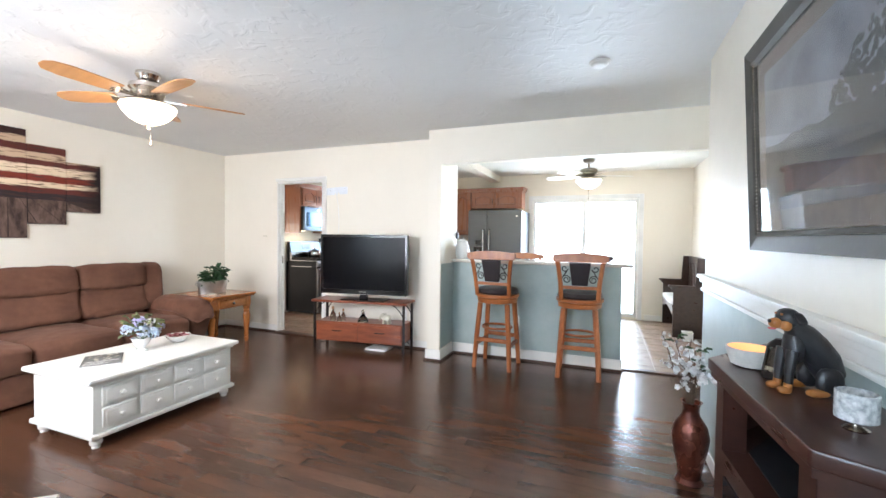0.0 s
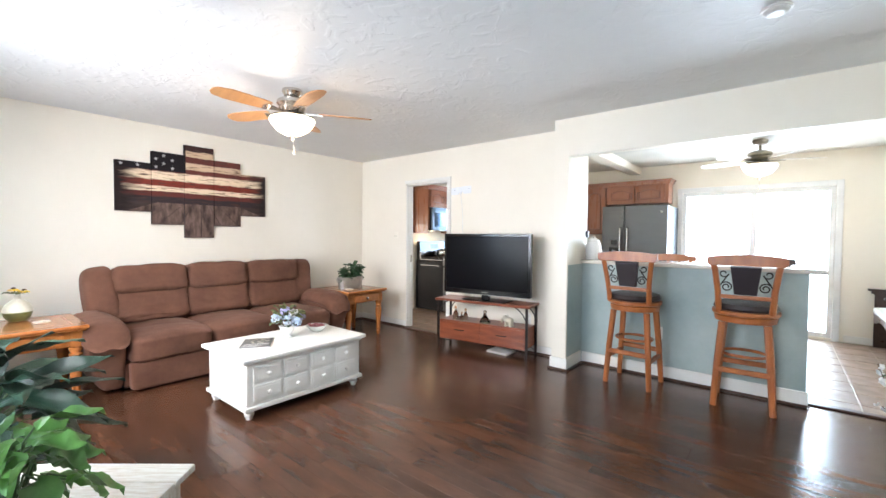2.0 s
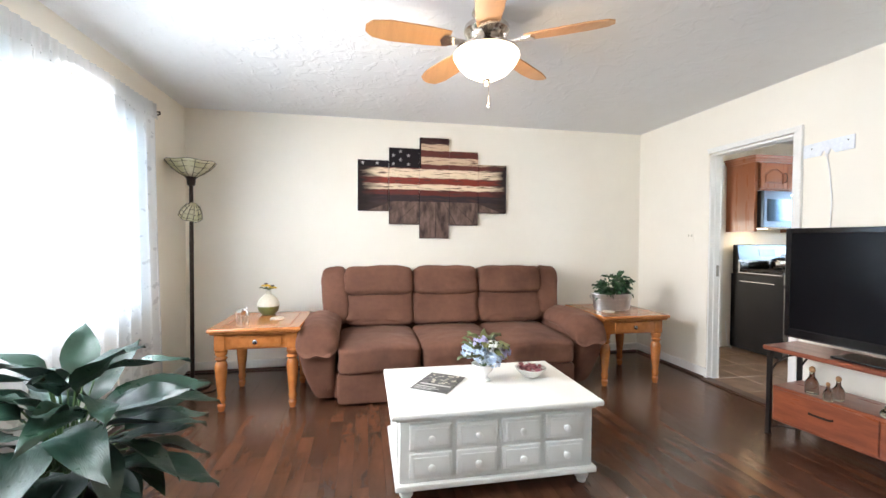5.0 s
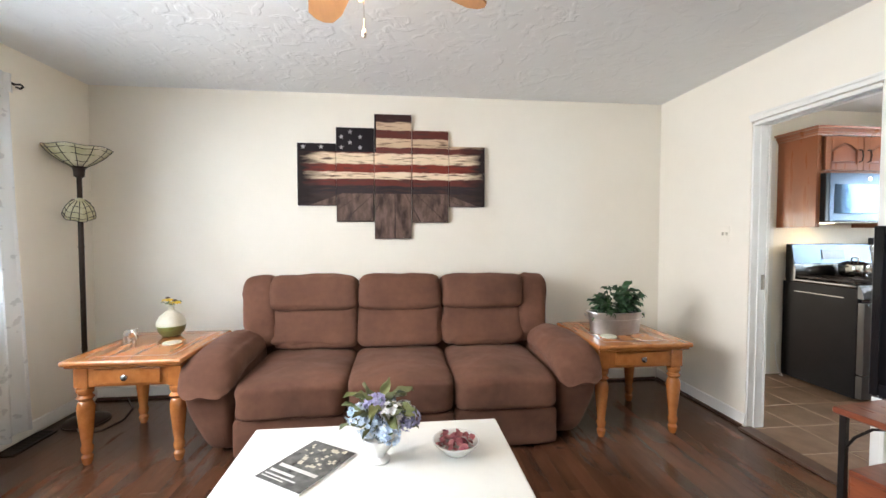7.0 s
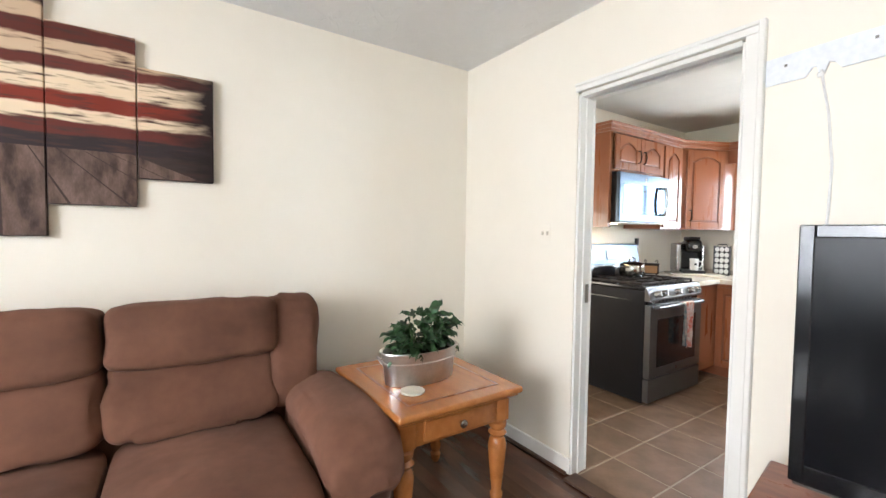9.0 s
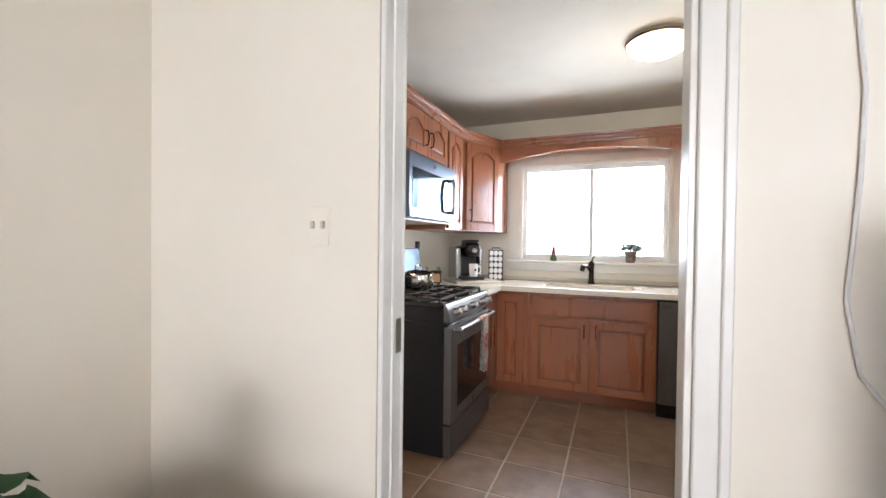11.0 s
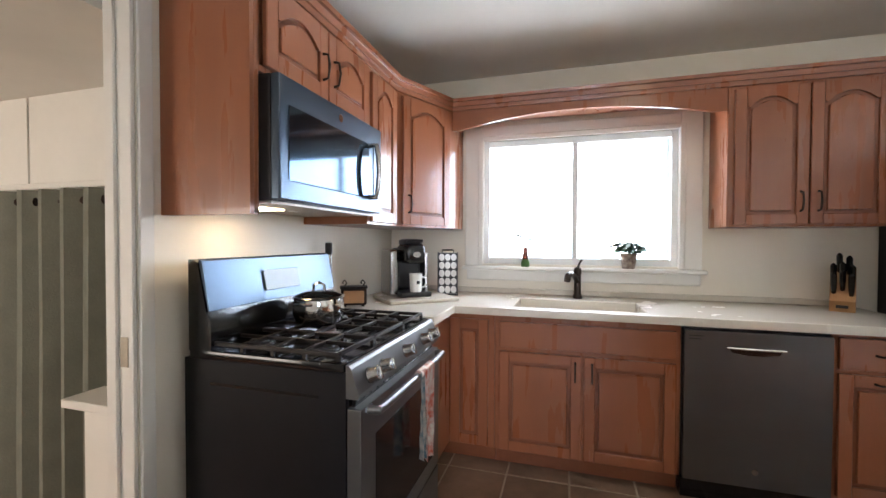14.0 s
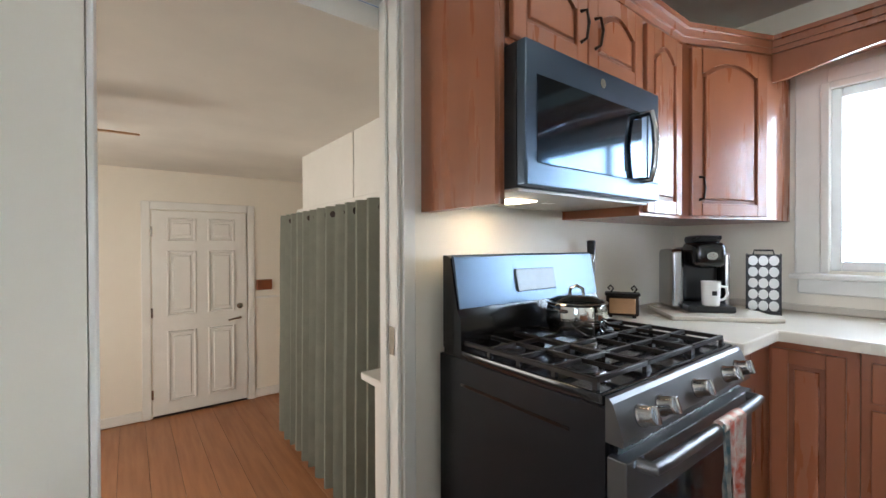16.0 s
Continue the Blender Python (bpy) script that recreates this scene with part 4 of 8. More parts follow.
def coffee_table():
    t = thing("coffee_table", (-2.885, 2.37, 0), "white painted trunk coffee table with small drawers", "table", local=True)
    hx, hy = 0.31, 0.49
    part("tabletop", box(B(), -0.352, 0.352, -0.535, 0.535, 0.415, 0.445, bevel=0.010, segs=3), "white_paint", t)
    part("moulding", boxes((-0.327, 0.327, -0.51, 0.51, 0.398, 0.4145), bevel=0.006), "white_paint", t)
    part("body", box(B(), -hx, hx, -hy, hy, 0.10, 0.397, bevel=0.004), "white_paint", t)
    part("plinth", box(B(), -hx - 0.02, hx + 0.02, -hy - 0.02, hy + 0.02, 0.07, 0.10, bevel=0.008, segs=2), "white_paint", t)
    foot = [(0.018, 0.0), (0.024, 0.008), (0.020, 0.018), (0.032, 0.028), (0.034, 0.044), (0.026, 0.054), (0.036, 0.06), (0.036, 0.07)]
    for x in (-0.272, 0.272):
        for y in (-0.455, 0.455):
            part("foot", lathe(foot, (x, y, 0), 18), "white_paint", t)
    for sg in (1, -1):
        for k in range(4):
            for r in range(2):
                y0 = -0.445 + 0.226 * k
                z0 = 0.125 + 0.135 * r
                x = sg * hx
                bm = boxes((min(x, x + sg * 0.012), max(x, x + sg * 0.012), y0, y0 + 0.205, z0, z0 + 0.12), bevel=0.005)
                box(bm, min(x + sg * 0.0125, x + sg * 0.017), max(x + sg * 0.0125, x + sg * 0.017), y0 + 0.02, y0 + 0.185, z0 + 0.018, z0 + 0.102, bevel=0.002)
                d = part("drawer", bm, "white_paint", t)
                part("knob", lathe([(0.007, 0), (0.007, 0.012), (0.016, 0.017), (0.017, 0.024), (0.009, 0.03)], m=Matrix.Translation((x + sg * 0.017, y0 + 0.1025, z0 + 0.06)) @ pose(0, 0, 0, 0, 90 * sg, 0), segs=14), "white_paint", d)
    for sg in (1, -1):
        y = sg * hy
        part("end_panel", boxes((-0.22, 0.22, min(y, y + sg * 0.008), max(y, y + sg * 0.008), 0.135, 0.365), bevel=0.004), "white_paint", t)


coffee_table()
CT = 0.4455

# magazine
mg = thing("magazine", (-2.915, 2.125, CT), "glossy magazine with a dark grey cover on the coffee table", "magazine", rz=56, local=True)
part("pages", box(B(), -0.105, 0.105, -0.14, 0.14, 0.0, 0.006), "page", mg)
part("cover", boxes((-0.107, 0.107, -0.142, 0.142, 0.0061, 0.0075)), "grey_print", mg)
part("title_bar", boxes((-0.095, 0.02, -0.09, -0.078, 0.0076, 0.0082), (-0.095, 0.05, -0.11, -0.104, 0.0076, 0.0082), (-0.095, 0.01, -0.125, -0.12, 0.0076, 0.0082), (-0.09, 0.09, -0.055, -0.038, 0.0076, 0.0082)), "page", mg, "pale bars of printed lettering")
rng = random.Random(3)
bm = B()
for k in range(34):
    x, y, w, h = rng.uniform(-0.09, 0.08), rng.uniform(-0.02, 0.12), rng.uniform(0.006, 0.02), rng.uniform(0.005, 0.018)
    box(bm, x, x + w, y, y + h, 0.0076, 0.0078 + 0.00001 * k)
part("cover_picture", bm, "cream_glaze", mg, "busy printed photograph")

# flower arrangement
fa = thing("flower_arrangement", (-2.925, 2.385, CT), "blue hydrangeas in a white pedestal vase", "flowers", local=True)
part("vase", lathe([(0.04, 0), (0.042, 0.008), (0.022, 0.02), (0.025, 0.03), (0.05, 0.06), (0.062, 0.09), (0.068, 0.098), (0.060, 0.098), (0.045, 0.07)], segs=24), "ceramic", fa)
rng = random.Random(11)
heads = [(0.06, -0.03, 0.16, "petal_blue"), (0.03, 0.05, 0.19, "petal_white"), (0.02, 0.11, 0.165, "petal_lilac"), (-0.05, 0.02, 0.19, "petal_blue"), (-0.02, -0.08, 0.17, "petal_blue"), (-0.05, 0.09, 0.16, "petal_white"), (0.075, 0.035, 0.135, "petal_blue"), (0.0, -0.015, 0.215, "petal_lilac")]
pm = bpy.data.meshes.new("petal")
bm = B()
for a in range(4):
    q = pose(0, 0, 0, 0, -18, 90 * a)
    vs = [bm.verts.new(q @ Vector(p)) for p in ((0, 0, 0), (0.006, -0.006, 0.001), (0.013, 0, 0.003), (0.006, 0.006, 0.001))]
    bm.faces.new(vs)
bm.to_mesh(pm)
bm.free()
for hx_, hy_, hz_, mm in heads:
    bm = B()
    for k in range(70):
        d = Vector((rng.gauss(0, 1), rng.gauss(0, 1), rng.gauss(0.3, 1))).normalized()
        q = Matrix.Translation(Vector((hx_, hy_, hz_)) + d * rng.uniform(0.030, 0.043)) @ d.to_track_quat("Z", "Y").to_matrix().to_4x4() @ pose(0, 0, 0, 0, 0, rng.uniform(0, 90))
        tmp = bmesh.new()
        tmp.from_mesh(pm)
        tmp.transform(q)
        me2 = bpy.data.meshes.new("tmp")
        tmp.to_mesh(me2)
        tmp.free()
        bm.from_mesh(me2)
        bpy.data.meshes.remove(me2)
    part("flower_head", bm, mm, fa, smooth=80)
    part("stem", tube([(0, 0, 0.08), (hx_ * 0.6, hy_ * 0.6, hz_ - 0.05), (hx_, hy_, hz_)], 0.003, 6), "stem", fa)
fl_leaf = leaf_mesh("flower_leaf", 0.115, 0.05, 0.3, 0.2, "leaf_olive")
for k in range(18):
    a = 20 * k + rng.uniform(-10, 10)
    piece("leaf", fl_leaf, fa, pose(0.03 * math.cos(radians(a)), 0.03 * math.sin(radians(a)), rng.uniform(0.13, 0.24), 0, -rng.uniform(0, 60), a))

# potpourri bowl
pb = thing("potpourri_bowl", (-2.945, 2.68, CT), "white bowl of dried rose petals on the coffee table", "bowl", local=True)
part("bowl", lathe([(0.035, 0), (0.045, 0.006), (0.085, 0.045), (0.092, 0.055), (0.087, 0.056), (0.06, 0.03), (0.0, 0.022)], segs=28), "ceramic", pb)
bm = B()
for k in range(75):
    r, a = 0.075 * math.sqrt(rng.random()), rng.uniform(0, 6.28)
    q = Matrix.Translation((r * math.cos(a), r * math.sin(a), 0.045 + rng.uniform(0, 0.014))) @ pose(0, 0, 0, rng.uniform(-50, 50), rng.uniform(-50, 50), rng.uniform(0, 360))
    vs = [bm.verts.new(q @ Vector(p)) for p in ((-0.014, -0.008, 0), (0.0, -0.011, 0.004), (0.014, -0.004, 0), (0.010, 0.009, 0.005), (-0.008, 0.010, 0.002))]
    bm.faces.new(vs)
part("dried_petals", bm, "dusty_rose", pb)

# vase of sunflowers, elephant figure, coasters
ve = thing("bottle_vase", (-4.33, 0.93, TT), "round cream and olive bottle vase with yellow flowers", "vase", local=True)
prof = [(0.03, 0), (0.055, 0.006), (0.078, 0.035), (0.088, 0.075)]
part("lower_body", lathe(prof, segs=24), "olive_glaze", ve, "olive green glazed lower half")
part("upper_body", lathe([(0.0885, 0.0755), (0.086, 0.10), (0.070, 0.135), (0.042, 0.16), (0.020, 0.175), (0.019, 0.20), (0.025, 0.207), (0.019, 0.208)], segs=24), "cream_glaze", ve)
for dx, dy, dz, rot in ((0.0, -0.02, 0.255, 0), (0.02, 0.035, 0.24, 30)):
    bm = B()
    for k in range(14):
        q = Matrix.Translation((dx, dy, dz)) @ pose(0, 0, 0, 25, 30, 26 * k + rot)
        vs = [bm.verts.new(q @ Vector(p)) for p in ((0.008, -0.004, 0), (0.028, -0.008, 0.006), (0.045, 0, 0.002), (0.028, 0.008, 0.006), (0.008, 0.004, 0))]
        bm.faces.new(vs)
    fh = part("flower", bm, "petal_yellow", ve)
    part("flower_centre", lathe([(0.014, 0), (0.016, 0.004), (0.008, 0.010)], (dx, dy, dz), 12), "twig", fh, "dark seed centre")
    part("stem", tube([(0, 0, 0.19), (dx * 0.5, dy * 0.5, 0.22), (dx, dy, dz)], 0.003, 6), "stem", ve)
for a in (40, 160, 250):
    piece("leaf", fl_leaf, ve, pose(0, 0, 0.21, 0, -25, a) @ Matrix.Diagonal((0.7, 0.7, 0.7, 1)))


def figurine(at, rz, label, material="nickel"):
    f = thing("elephant_figurine", at, label, "figurine", rz=rz, local=True)
    bm = B()
    cushion(bm, (0, 0, 0.05), (0.04, 0.026, 0.026), 0.8, 0, 0, 14, 8)
    cushion(bm, (0.042, 0, 0.066), (0.022, 0.02, 0.021), 0.9, 0, 0, 12, 8)
    tube([(0.055, 0, 0.065), (0.072, 0, 0.05), (0.074, 0, 0.03), (0.082, 0, 0.022)], [0.011, 0.009, 0.007, 0.005], 8, bm)
    for x in (-0.022, 0.022):
        for y in (-0.014, 0.014):
            lathe([(0.011, 0), (0.010, 0.03), (0.012, 0.045)], (x, y, 0), 10, bm)
    for y in (-0.024, 0.024):
        cushion(bm, (0.034, y, 0.07), (0.012, 0.004, 0.018), 0.9, 0, 0, 10, 6)
    part("body", bm, material, f)
    return f


figurine((-4.19, 0.75, TT), 60, "small pewter elephant figurine on the end table")


def coaster(at):
    c = thing("coaster", at, "round beige stone coaster on the end table", "coaster", group="stone coasters", local=True)
    part("disc", lathe([(0.050, 0), (0.053, 0.002), (0.053, 0.008), (0.050, 0.010)], segs=28), "stone", c)
    return c


c0 = coaster((-4.12, 1.04, TT))
copy_thing(c0, pose(-3.985, 3.85, TT))

# tin planter
tp = thing("tin_planter", (-4.11, 3.96, TT), "oval galvanised tub of small leafy houseplants", "planter", rz=0, local=True)
part("tub", lathe([(0.10, 0), (0.105, 0.003), (0.112, 0.09), (0.116, 0.092), (0.113, 0.096), (0.118, 0.13), (0.123, 0.133), (0.122, 0.139), (0.114, 0.137), (0.105, 0.11)], segs=36, sx=0.82, sy=1.6), "galvanised", tp)
part("soil", lathe([(0.11, 0.112), (0.10, 0.118), (0.02, 0.125)], segs=24, sx=0.82, sy=1.6), "soil", tp)
for sg in (-1, 1):
    part("handle", tube([(0.02 * math.cos(a), sg * (0.196 + 0.014 * math.sin(a)), 0.115 + 0.02 * math.sin(a) - 0.01) for a in [k * math.pi / 6 for k in range(13)]], 0.003, 6), "galvanised", tp)
small_leaves = [leaf_mesh("planter_leaf", 0.06 + 0.015 * k, 0.045 + 0.008 * k, 0.5, 0.25, "leaf_small") for k in range(3)]
for k in range(95):
    a = rng.uniform(0, 360)
    r = rng.random() ** 0.5
    x, y = 0.065 * r * math.cos(radians(a)), 0.12 * r * math.sin(radians(a))
    tall = rng.random()
    z = 0.125 + (0.15 * tall + 0.03 * math.sin(9 * y)) * (1.2 - 0.5 * r)
    piece("leaf", small_leaves[k % 3], tp, pose(x, y, z, rng.uniform(-25, 25), -rng.uniform(-5, 55), a + rng.uniform(-40, 40)))
tp.scale = (1.05, 1.03, 1.1)
for k in range(9):
    x, y = rng.uniform(-0.05, 0.05), rng.uniform(-0.1, 0.1)
    part("stem", tube([(x * 0.5, y * 0.6, 0.12), (x, y, 0.19), (x * 1.4, y * 1.3, 0.24)], 0.0028, 5), "stem", tp)

# torchiere floor lamp
fl_ = thing("floor_lamp", (-4.45, 0.30, 0), "dark bronze torchiere with leaded cream glass shades", "lamp", local=True)
part("base", lathe([(0.13, 0), (0.135, 0.008), (0.125, 0.02), (0.06, 0.035), (0.028, 0.05), (0.022, 0.07)], segs=28), "bronze", fl_)
part("pole", lathe([(0.016, 0.06), (0.016, 0.5), (0.019, 0.51), (0.016, 0.52), (0.016, 1.2), (0.020, 1.21), (0.016, 1.22), (0.015, 1.68), (0.03, 1.69), (0.034, 1.74), (0.05, 1.755)], segs=16), "bronze", fl_)


def leaded(profile, at, m, owner, n=12):
    bm = lathe(profile, segs=n * 2, m=m)
    for v in bm.verts:
        pass
    sh = part("shade", bm, "tiffany", owner, "leaded cream and amber glass", smooth=60)
    lb = B()
    for k in range(n):
        a = 2 * math.pi * k / n
        tube([m @ Vector((1.01 * r * math.cos(a), 1.01 * r * math.sin(a), z)) for r, z in profile[:5]], 0.0025, 5, lb)
    for r, z in profile[1:5]:
        tube([m @ Vector((1.01 * r * math.cos(t), 1.01 * r * math.sin(t), z + 0.006 * math.sin(6 * t))) for t in [2 * math.pi * k / 24 for k in range(25)]], 0.0022, 5, lb)
    part("leading", lb, "iron", sh, "dark lead lines")


leaded([(0.04, 0.0), (0.09, 0.03), (0.14, 0.07), (0.17, 0.105), (0.185, 0.125), (0.18, 0.125), (0.13, 0.075), (0.05, 0.02)], None, Matrix.Translation((0, 0, 1.755)), fl_)
part("side_arm", tube([(0.0, 0.0, 1.40), (0.02, 0.015, 1.47), (0.035, 0.03, 1.53), (0.05, 0.035, 1.52)], 0.009, 8), "bronze", fl_)
leaded([(0.025, 0.0), (0.055, 0.03), (0.075, 0.065), (0.085, 0.10), (0.088, 0.12), (0.084, 0.12), (0.06, 0.06), (0.03, 0.02)], None, Matrix.Translation((0.05, 0.035, 1.53)) @ pose(0, 0, 0, 160, 25, 0), fl_)
part("cord", tube([(0.12, 0.02, 0.006), (0.2, 0.10, 0.004), (0.16, 0.2, 0.004), (0.0, 0.24, 0.004), (-0.2, 0.18, 0.004), (-0.36, 0.05, 0.02)], 0.004, 6), "black", fl_)

# floor register
fr_ = thing("floor_register", (-4.16, 0.16, 0.002), "dark metal floor register beside the baseboard", "vent", local=True)
part("frame", boxes((-0.16, 0.16, -0.055, -0.04, 0, 0.006), (-0.16, 0.16, 0.04, 0.055, 0, 0.006), (-0.16, -0.145, -0.0395, 0.0395, 0, 0.006), (0.145, 0.16, -0.0395, 0.0395, 0, 0.006), bevel=0.001), "iron", fr_)
for k in range(14):
    part("slat", boxes((-0.138 + 0.02 * k, -0.128 + 0.02 * k, -0.0395, 0.0395, 0, 0.004)), "iron", fr_)

# five-panel canvas
ca = thing("canvas_art", (WX, 2.43, 1.76), "five-panel flag and dark boardwalk canvas print", "wall art")
edges = [1.650, 1.956, 2.262, 2.568, 2.874, 3.180]
tops, bots = [2.03, 2.16, 2.275, 2.15, 2.025], [1.53, 1.40, 1.26, 1.395, 1.525]
for k in range(5):
    y0, y1, zt, zb = edges[k] + 0.002, edges[k + 1] - 0.002, tops[k], bots[k]
    pn = part("canvas_panel", box(B(), WX + 0.004, WX + 0.036, y0, y1, zb, zt, bevel=0.003), "flag_print", ca)
    # converging boards along the foot of the picture
    for q in range(-5, 5):
        va, vb = 2.432 + 0.085 * q, 2.432 + 0.085 * (q + 0.95)
        bm = B()
        bm.faces.new([bm.verts.new((WX + 0.0372, yv, zv)) for yv, zv in ((va, 1.63), (vb, 1.63), (2.43 + (vb - 2.43) * 3.4, 1.25), (2.43 + (va - 2.43) * 3.4, 1.25))])
        for co, no in (((0, y0 + 0.003, 0), (0, -1, 0)), ((0, y1 - 0.003, 0), (0, 1, 0)), ((0, 0, zb + 0.003), (0, 0, -1))):
            bmesh.ops.bisect_plane(bm, geom=bm.verts[:] + bm.edges[:] + bm.faces[:], plane_co=co, plane_no=no, clear_outer=True)
        if bm.faces:
            part("painted_board", bm, "art_floor", pn)
        else:
            bm.free()
    if k < 2:
        for sy, sz in ((1.70, 2.0), (1.84, 2.0), (2.0, 2.0), (2.07, 2.04), (2.15, 2.0), (2.0, 2.085), (2.15, 2.085), (2.07, 2.125)):
            if y0 < sy - 0.02 and sy + 0.02 < y1 and sz < zt - 0.02:
                pts = [(sy + (0.022 if i % 2 == 0 else 0.009) * math.sin(math.pi * i / 5), sz + (0.022 if i % 2 == 0 else 0.009) * math.cos(math.pi * i / 5)) for i in range(10)]
                bm = B()
                bm.faces.new([bm.verts.new((WX + 0.0374, y, z)) for y, z in pts])
                part("painted_star", bm, "star_print", pn, "faded painted star")


# ceiling fans
def fan(name, at, drop, label, glow_mat, blades, turn, span, housing, blade_mat):
    """Canopy, motor, arms, blades and a lit bowl, hung from at."""
    f = thing(name, at, label, "ceiling fan", local=True)
    part("canopy", lathe([(0.075, 0), (0.078, -0.02), (0.06, -0.05), (0.03, -0.06)], segs=28), housing, f)
    part("rod", lathe([(0.014, -0.05), (0.014, -0.06 - drop)], segs=12), housing, f)
    z = -0.06 - drop
    part("motor", lathe([(0.04, z), (0.085, z - 0.012), (0.115, z - 0.03), (0.118, z - 0.055), (0.10, z - 0.075), (0.105, z - 0.085), (0.09, z - 0.11), (0.06, z - 0.13)], segs=32), housing, f)
    part("light_ring", lathe([(0.06, z - 0.13), (0.12, z - 0.145), (0.165, z - 0.155), (0.168, z - 0.168), (0.15, z - 0.172)], segs=32), housing, f)
    bowl = part("bowl", lathe([(0.166, z - 0.168), (0.172, z - 0.18), (0.155, z - 0.215), (0.115, z - 0.26), (0.06, z - 0.29), (0.015, z - 0.298)], segs=36), glow_mat, f, "lit frosted glass bowl")
    bowl.visible_shadow = False
    part("finial", lathe([(0.022, z - 0.296), (0.02, z - 0.306), (0.010, z - 0.315), (0.012, z - 0.325), (0.004, z - 0.332)], segs=14), housing, f)
    part("pull_chain", tube([(0.0, 0.012, z - 0.30), (0.002, 0.013, z - 0.42)], 0.0015, 5), housing, f)
    part("pull_knob", lathe([(0.004, 0), (0.008, 0.008), (0.006, 0.02), (0.002, 0.026)], (0.002, 0.013, z - 0.445), 10), housing, f)
    zb = z - 0.125
    for k in range(blades):
        q = pose(0, 0, zb, 0, 0, turn + 360 / blades * k)
        arm = slab([(0.08, -0.012), (0.16, -0.02), (0.23, -0.045), (0.25, 0.0), (0.23, 0.045), (0.16, 0.02), (0.08, 0.012)], 0.008, m=q @ pose(0, 0, 0, -90 + 12))
        part("blade_arm", arm, housing, f)
        r0, r1 = 0.20, span
        pts = [(r0, -0.055), (r0 + 0.1, -0.066), (r1 - 0.12, -0.072), (r1 - 0.03, -0.055), (r1, -0.02), (r1, 0.02), (r1 - 0.03, 0.055), (r1 - 0.12, 0.072), (r0 + 0.1, 0.066), (r0, 0.055)]
        part("blade", slab(pts, 0.007, m=q @ pose(0, 0, 0.010, -90 + 12)), blade_mat, f)
    return f


fan("ceiling_fan", (-2.76, 2.34, CEIL), 0.0, "five-blade ceiling fan with maple blades and lit bowl", "bowl_glow", 5, 58, 0.62, "nickel", "blade")
fan("ceiling_fan", (0.02, 6.58, CEIL), 0.06, "dining ceiling fan with pale blades and lit bowl", "bowl_glow_soft", 5, 20, 0.62, "brass_plate", "trim")

# smoke detector
sd = thing("smoke_detector", (0.2, 3.2, CEIL - 0.03), "round white smoke detector on the ceiling", "smoke detector", local=True)
part("base", lathe([(0.062, 0.018), (0.065, 0.022), (0.065, 0.03)], segs=28), "plate_white", sd)
part("cover", lathe([(0.03, 0.0), (0.045, 0.004), (0.055, 0.014), (0.056, 0.018)], segs=28), "plate_white", sd)

# television on its stand
tv = thing("television", (-2.315, 4.43, 0.577), "black flat-screen television with a glossy bezel", "television", rz=7.4, local=True)
W2 = 0.535
part("cabinet", box(B(), -W2, W2, 0.0, 0.05, 0.075, 0.755, bevel=0.008, segs=2), "black", tv)
part("back_bulge", box(B(), -0.4, 0.4, 0.05, 0.09, 0.15, 0.62, bevel=0.02), "black", tv)
part("bezel", boxes((-W2, -W2 + 0.032, -0.008, -0.0003, 0.075, 0.755), (W2 - 0.032, W2, -0.008, -0.0003, 0.075, 0.755), (-W2 + 0.0322, W2 - 0.0322, -0.008, -0.0003, 0.722, 0.755), (-W2 + 0.0322, W2 - 0.0322, -0.008, -0.0003, 0.075, 0.125), bevel=0.003), "gloss_black", tv)
part("screen", boxes((-W2 + 0.032, W2 - 0.032, -0.003, -0.0004, 0.125, 0.722)), "screen", tv)
part("silver_strip", boxes((-W2 + 0.01, W2 - 0.01, -0.006, 0.0, 0.068, 0.0748)), "steel", tv)
part("maker_badge", boxes((-0.04, 0.04, -0.0095, -0.0082, 0.095, 0.105)), "steel", tv, "small pale badge")
part("neck", box(B(), -0.045, 0.045, 0.0, 0.04, 0.012, 0.09, bevel=0.006), "gloss_black", tv)
part("foot", box(B(), -0.27, 0.27, -0.04, 0.17, 0.0, 0.014, bevel=0.006, segs=2), "gloss_black", tv)

ts = thing("tv_stand", (-2.365, 4.525, 0), "reddish wood and iron television stand with two drawers", "tv stand", rz=8, local=True)
ts.scale = (0.95, 0.86, 1)
part("top", box(B(), -0.61, 0.61, -0.20, 0.19, 0.548, 0.576, bevel=0.006), "red_wood", ts)
part("drawer_box", box(B(), -0.56, 0.56, -0.165, 0.17, 0.10, 0.325, bevel=0.004), "red_wood", ts)
for x0 in (-0.545, 0.005):
    d = part("drawer", box(B(), x0, x0 + 0.54, -0.178, -0.1655, 0.118, 0.308, bevel=0.003), "red_wood", ts)
    part("handle", tube([(x0 + 0.21, -0.178, 0.225), (x0 + 0.215, -0.196, 0.225), (x0 + 0.27, -0.20, 0.225), (x0 + 0.325, -0.196, 0.225), (x0 + 0.33, -0.178, 0.225)], 0.006, 8), "iron", d, "dark pull handle")
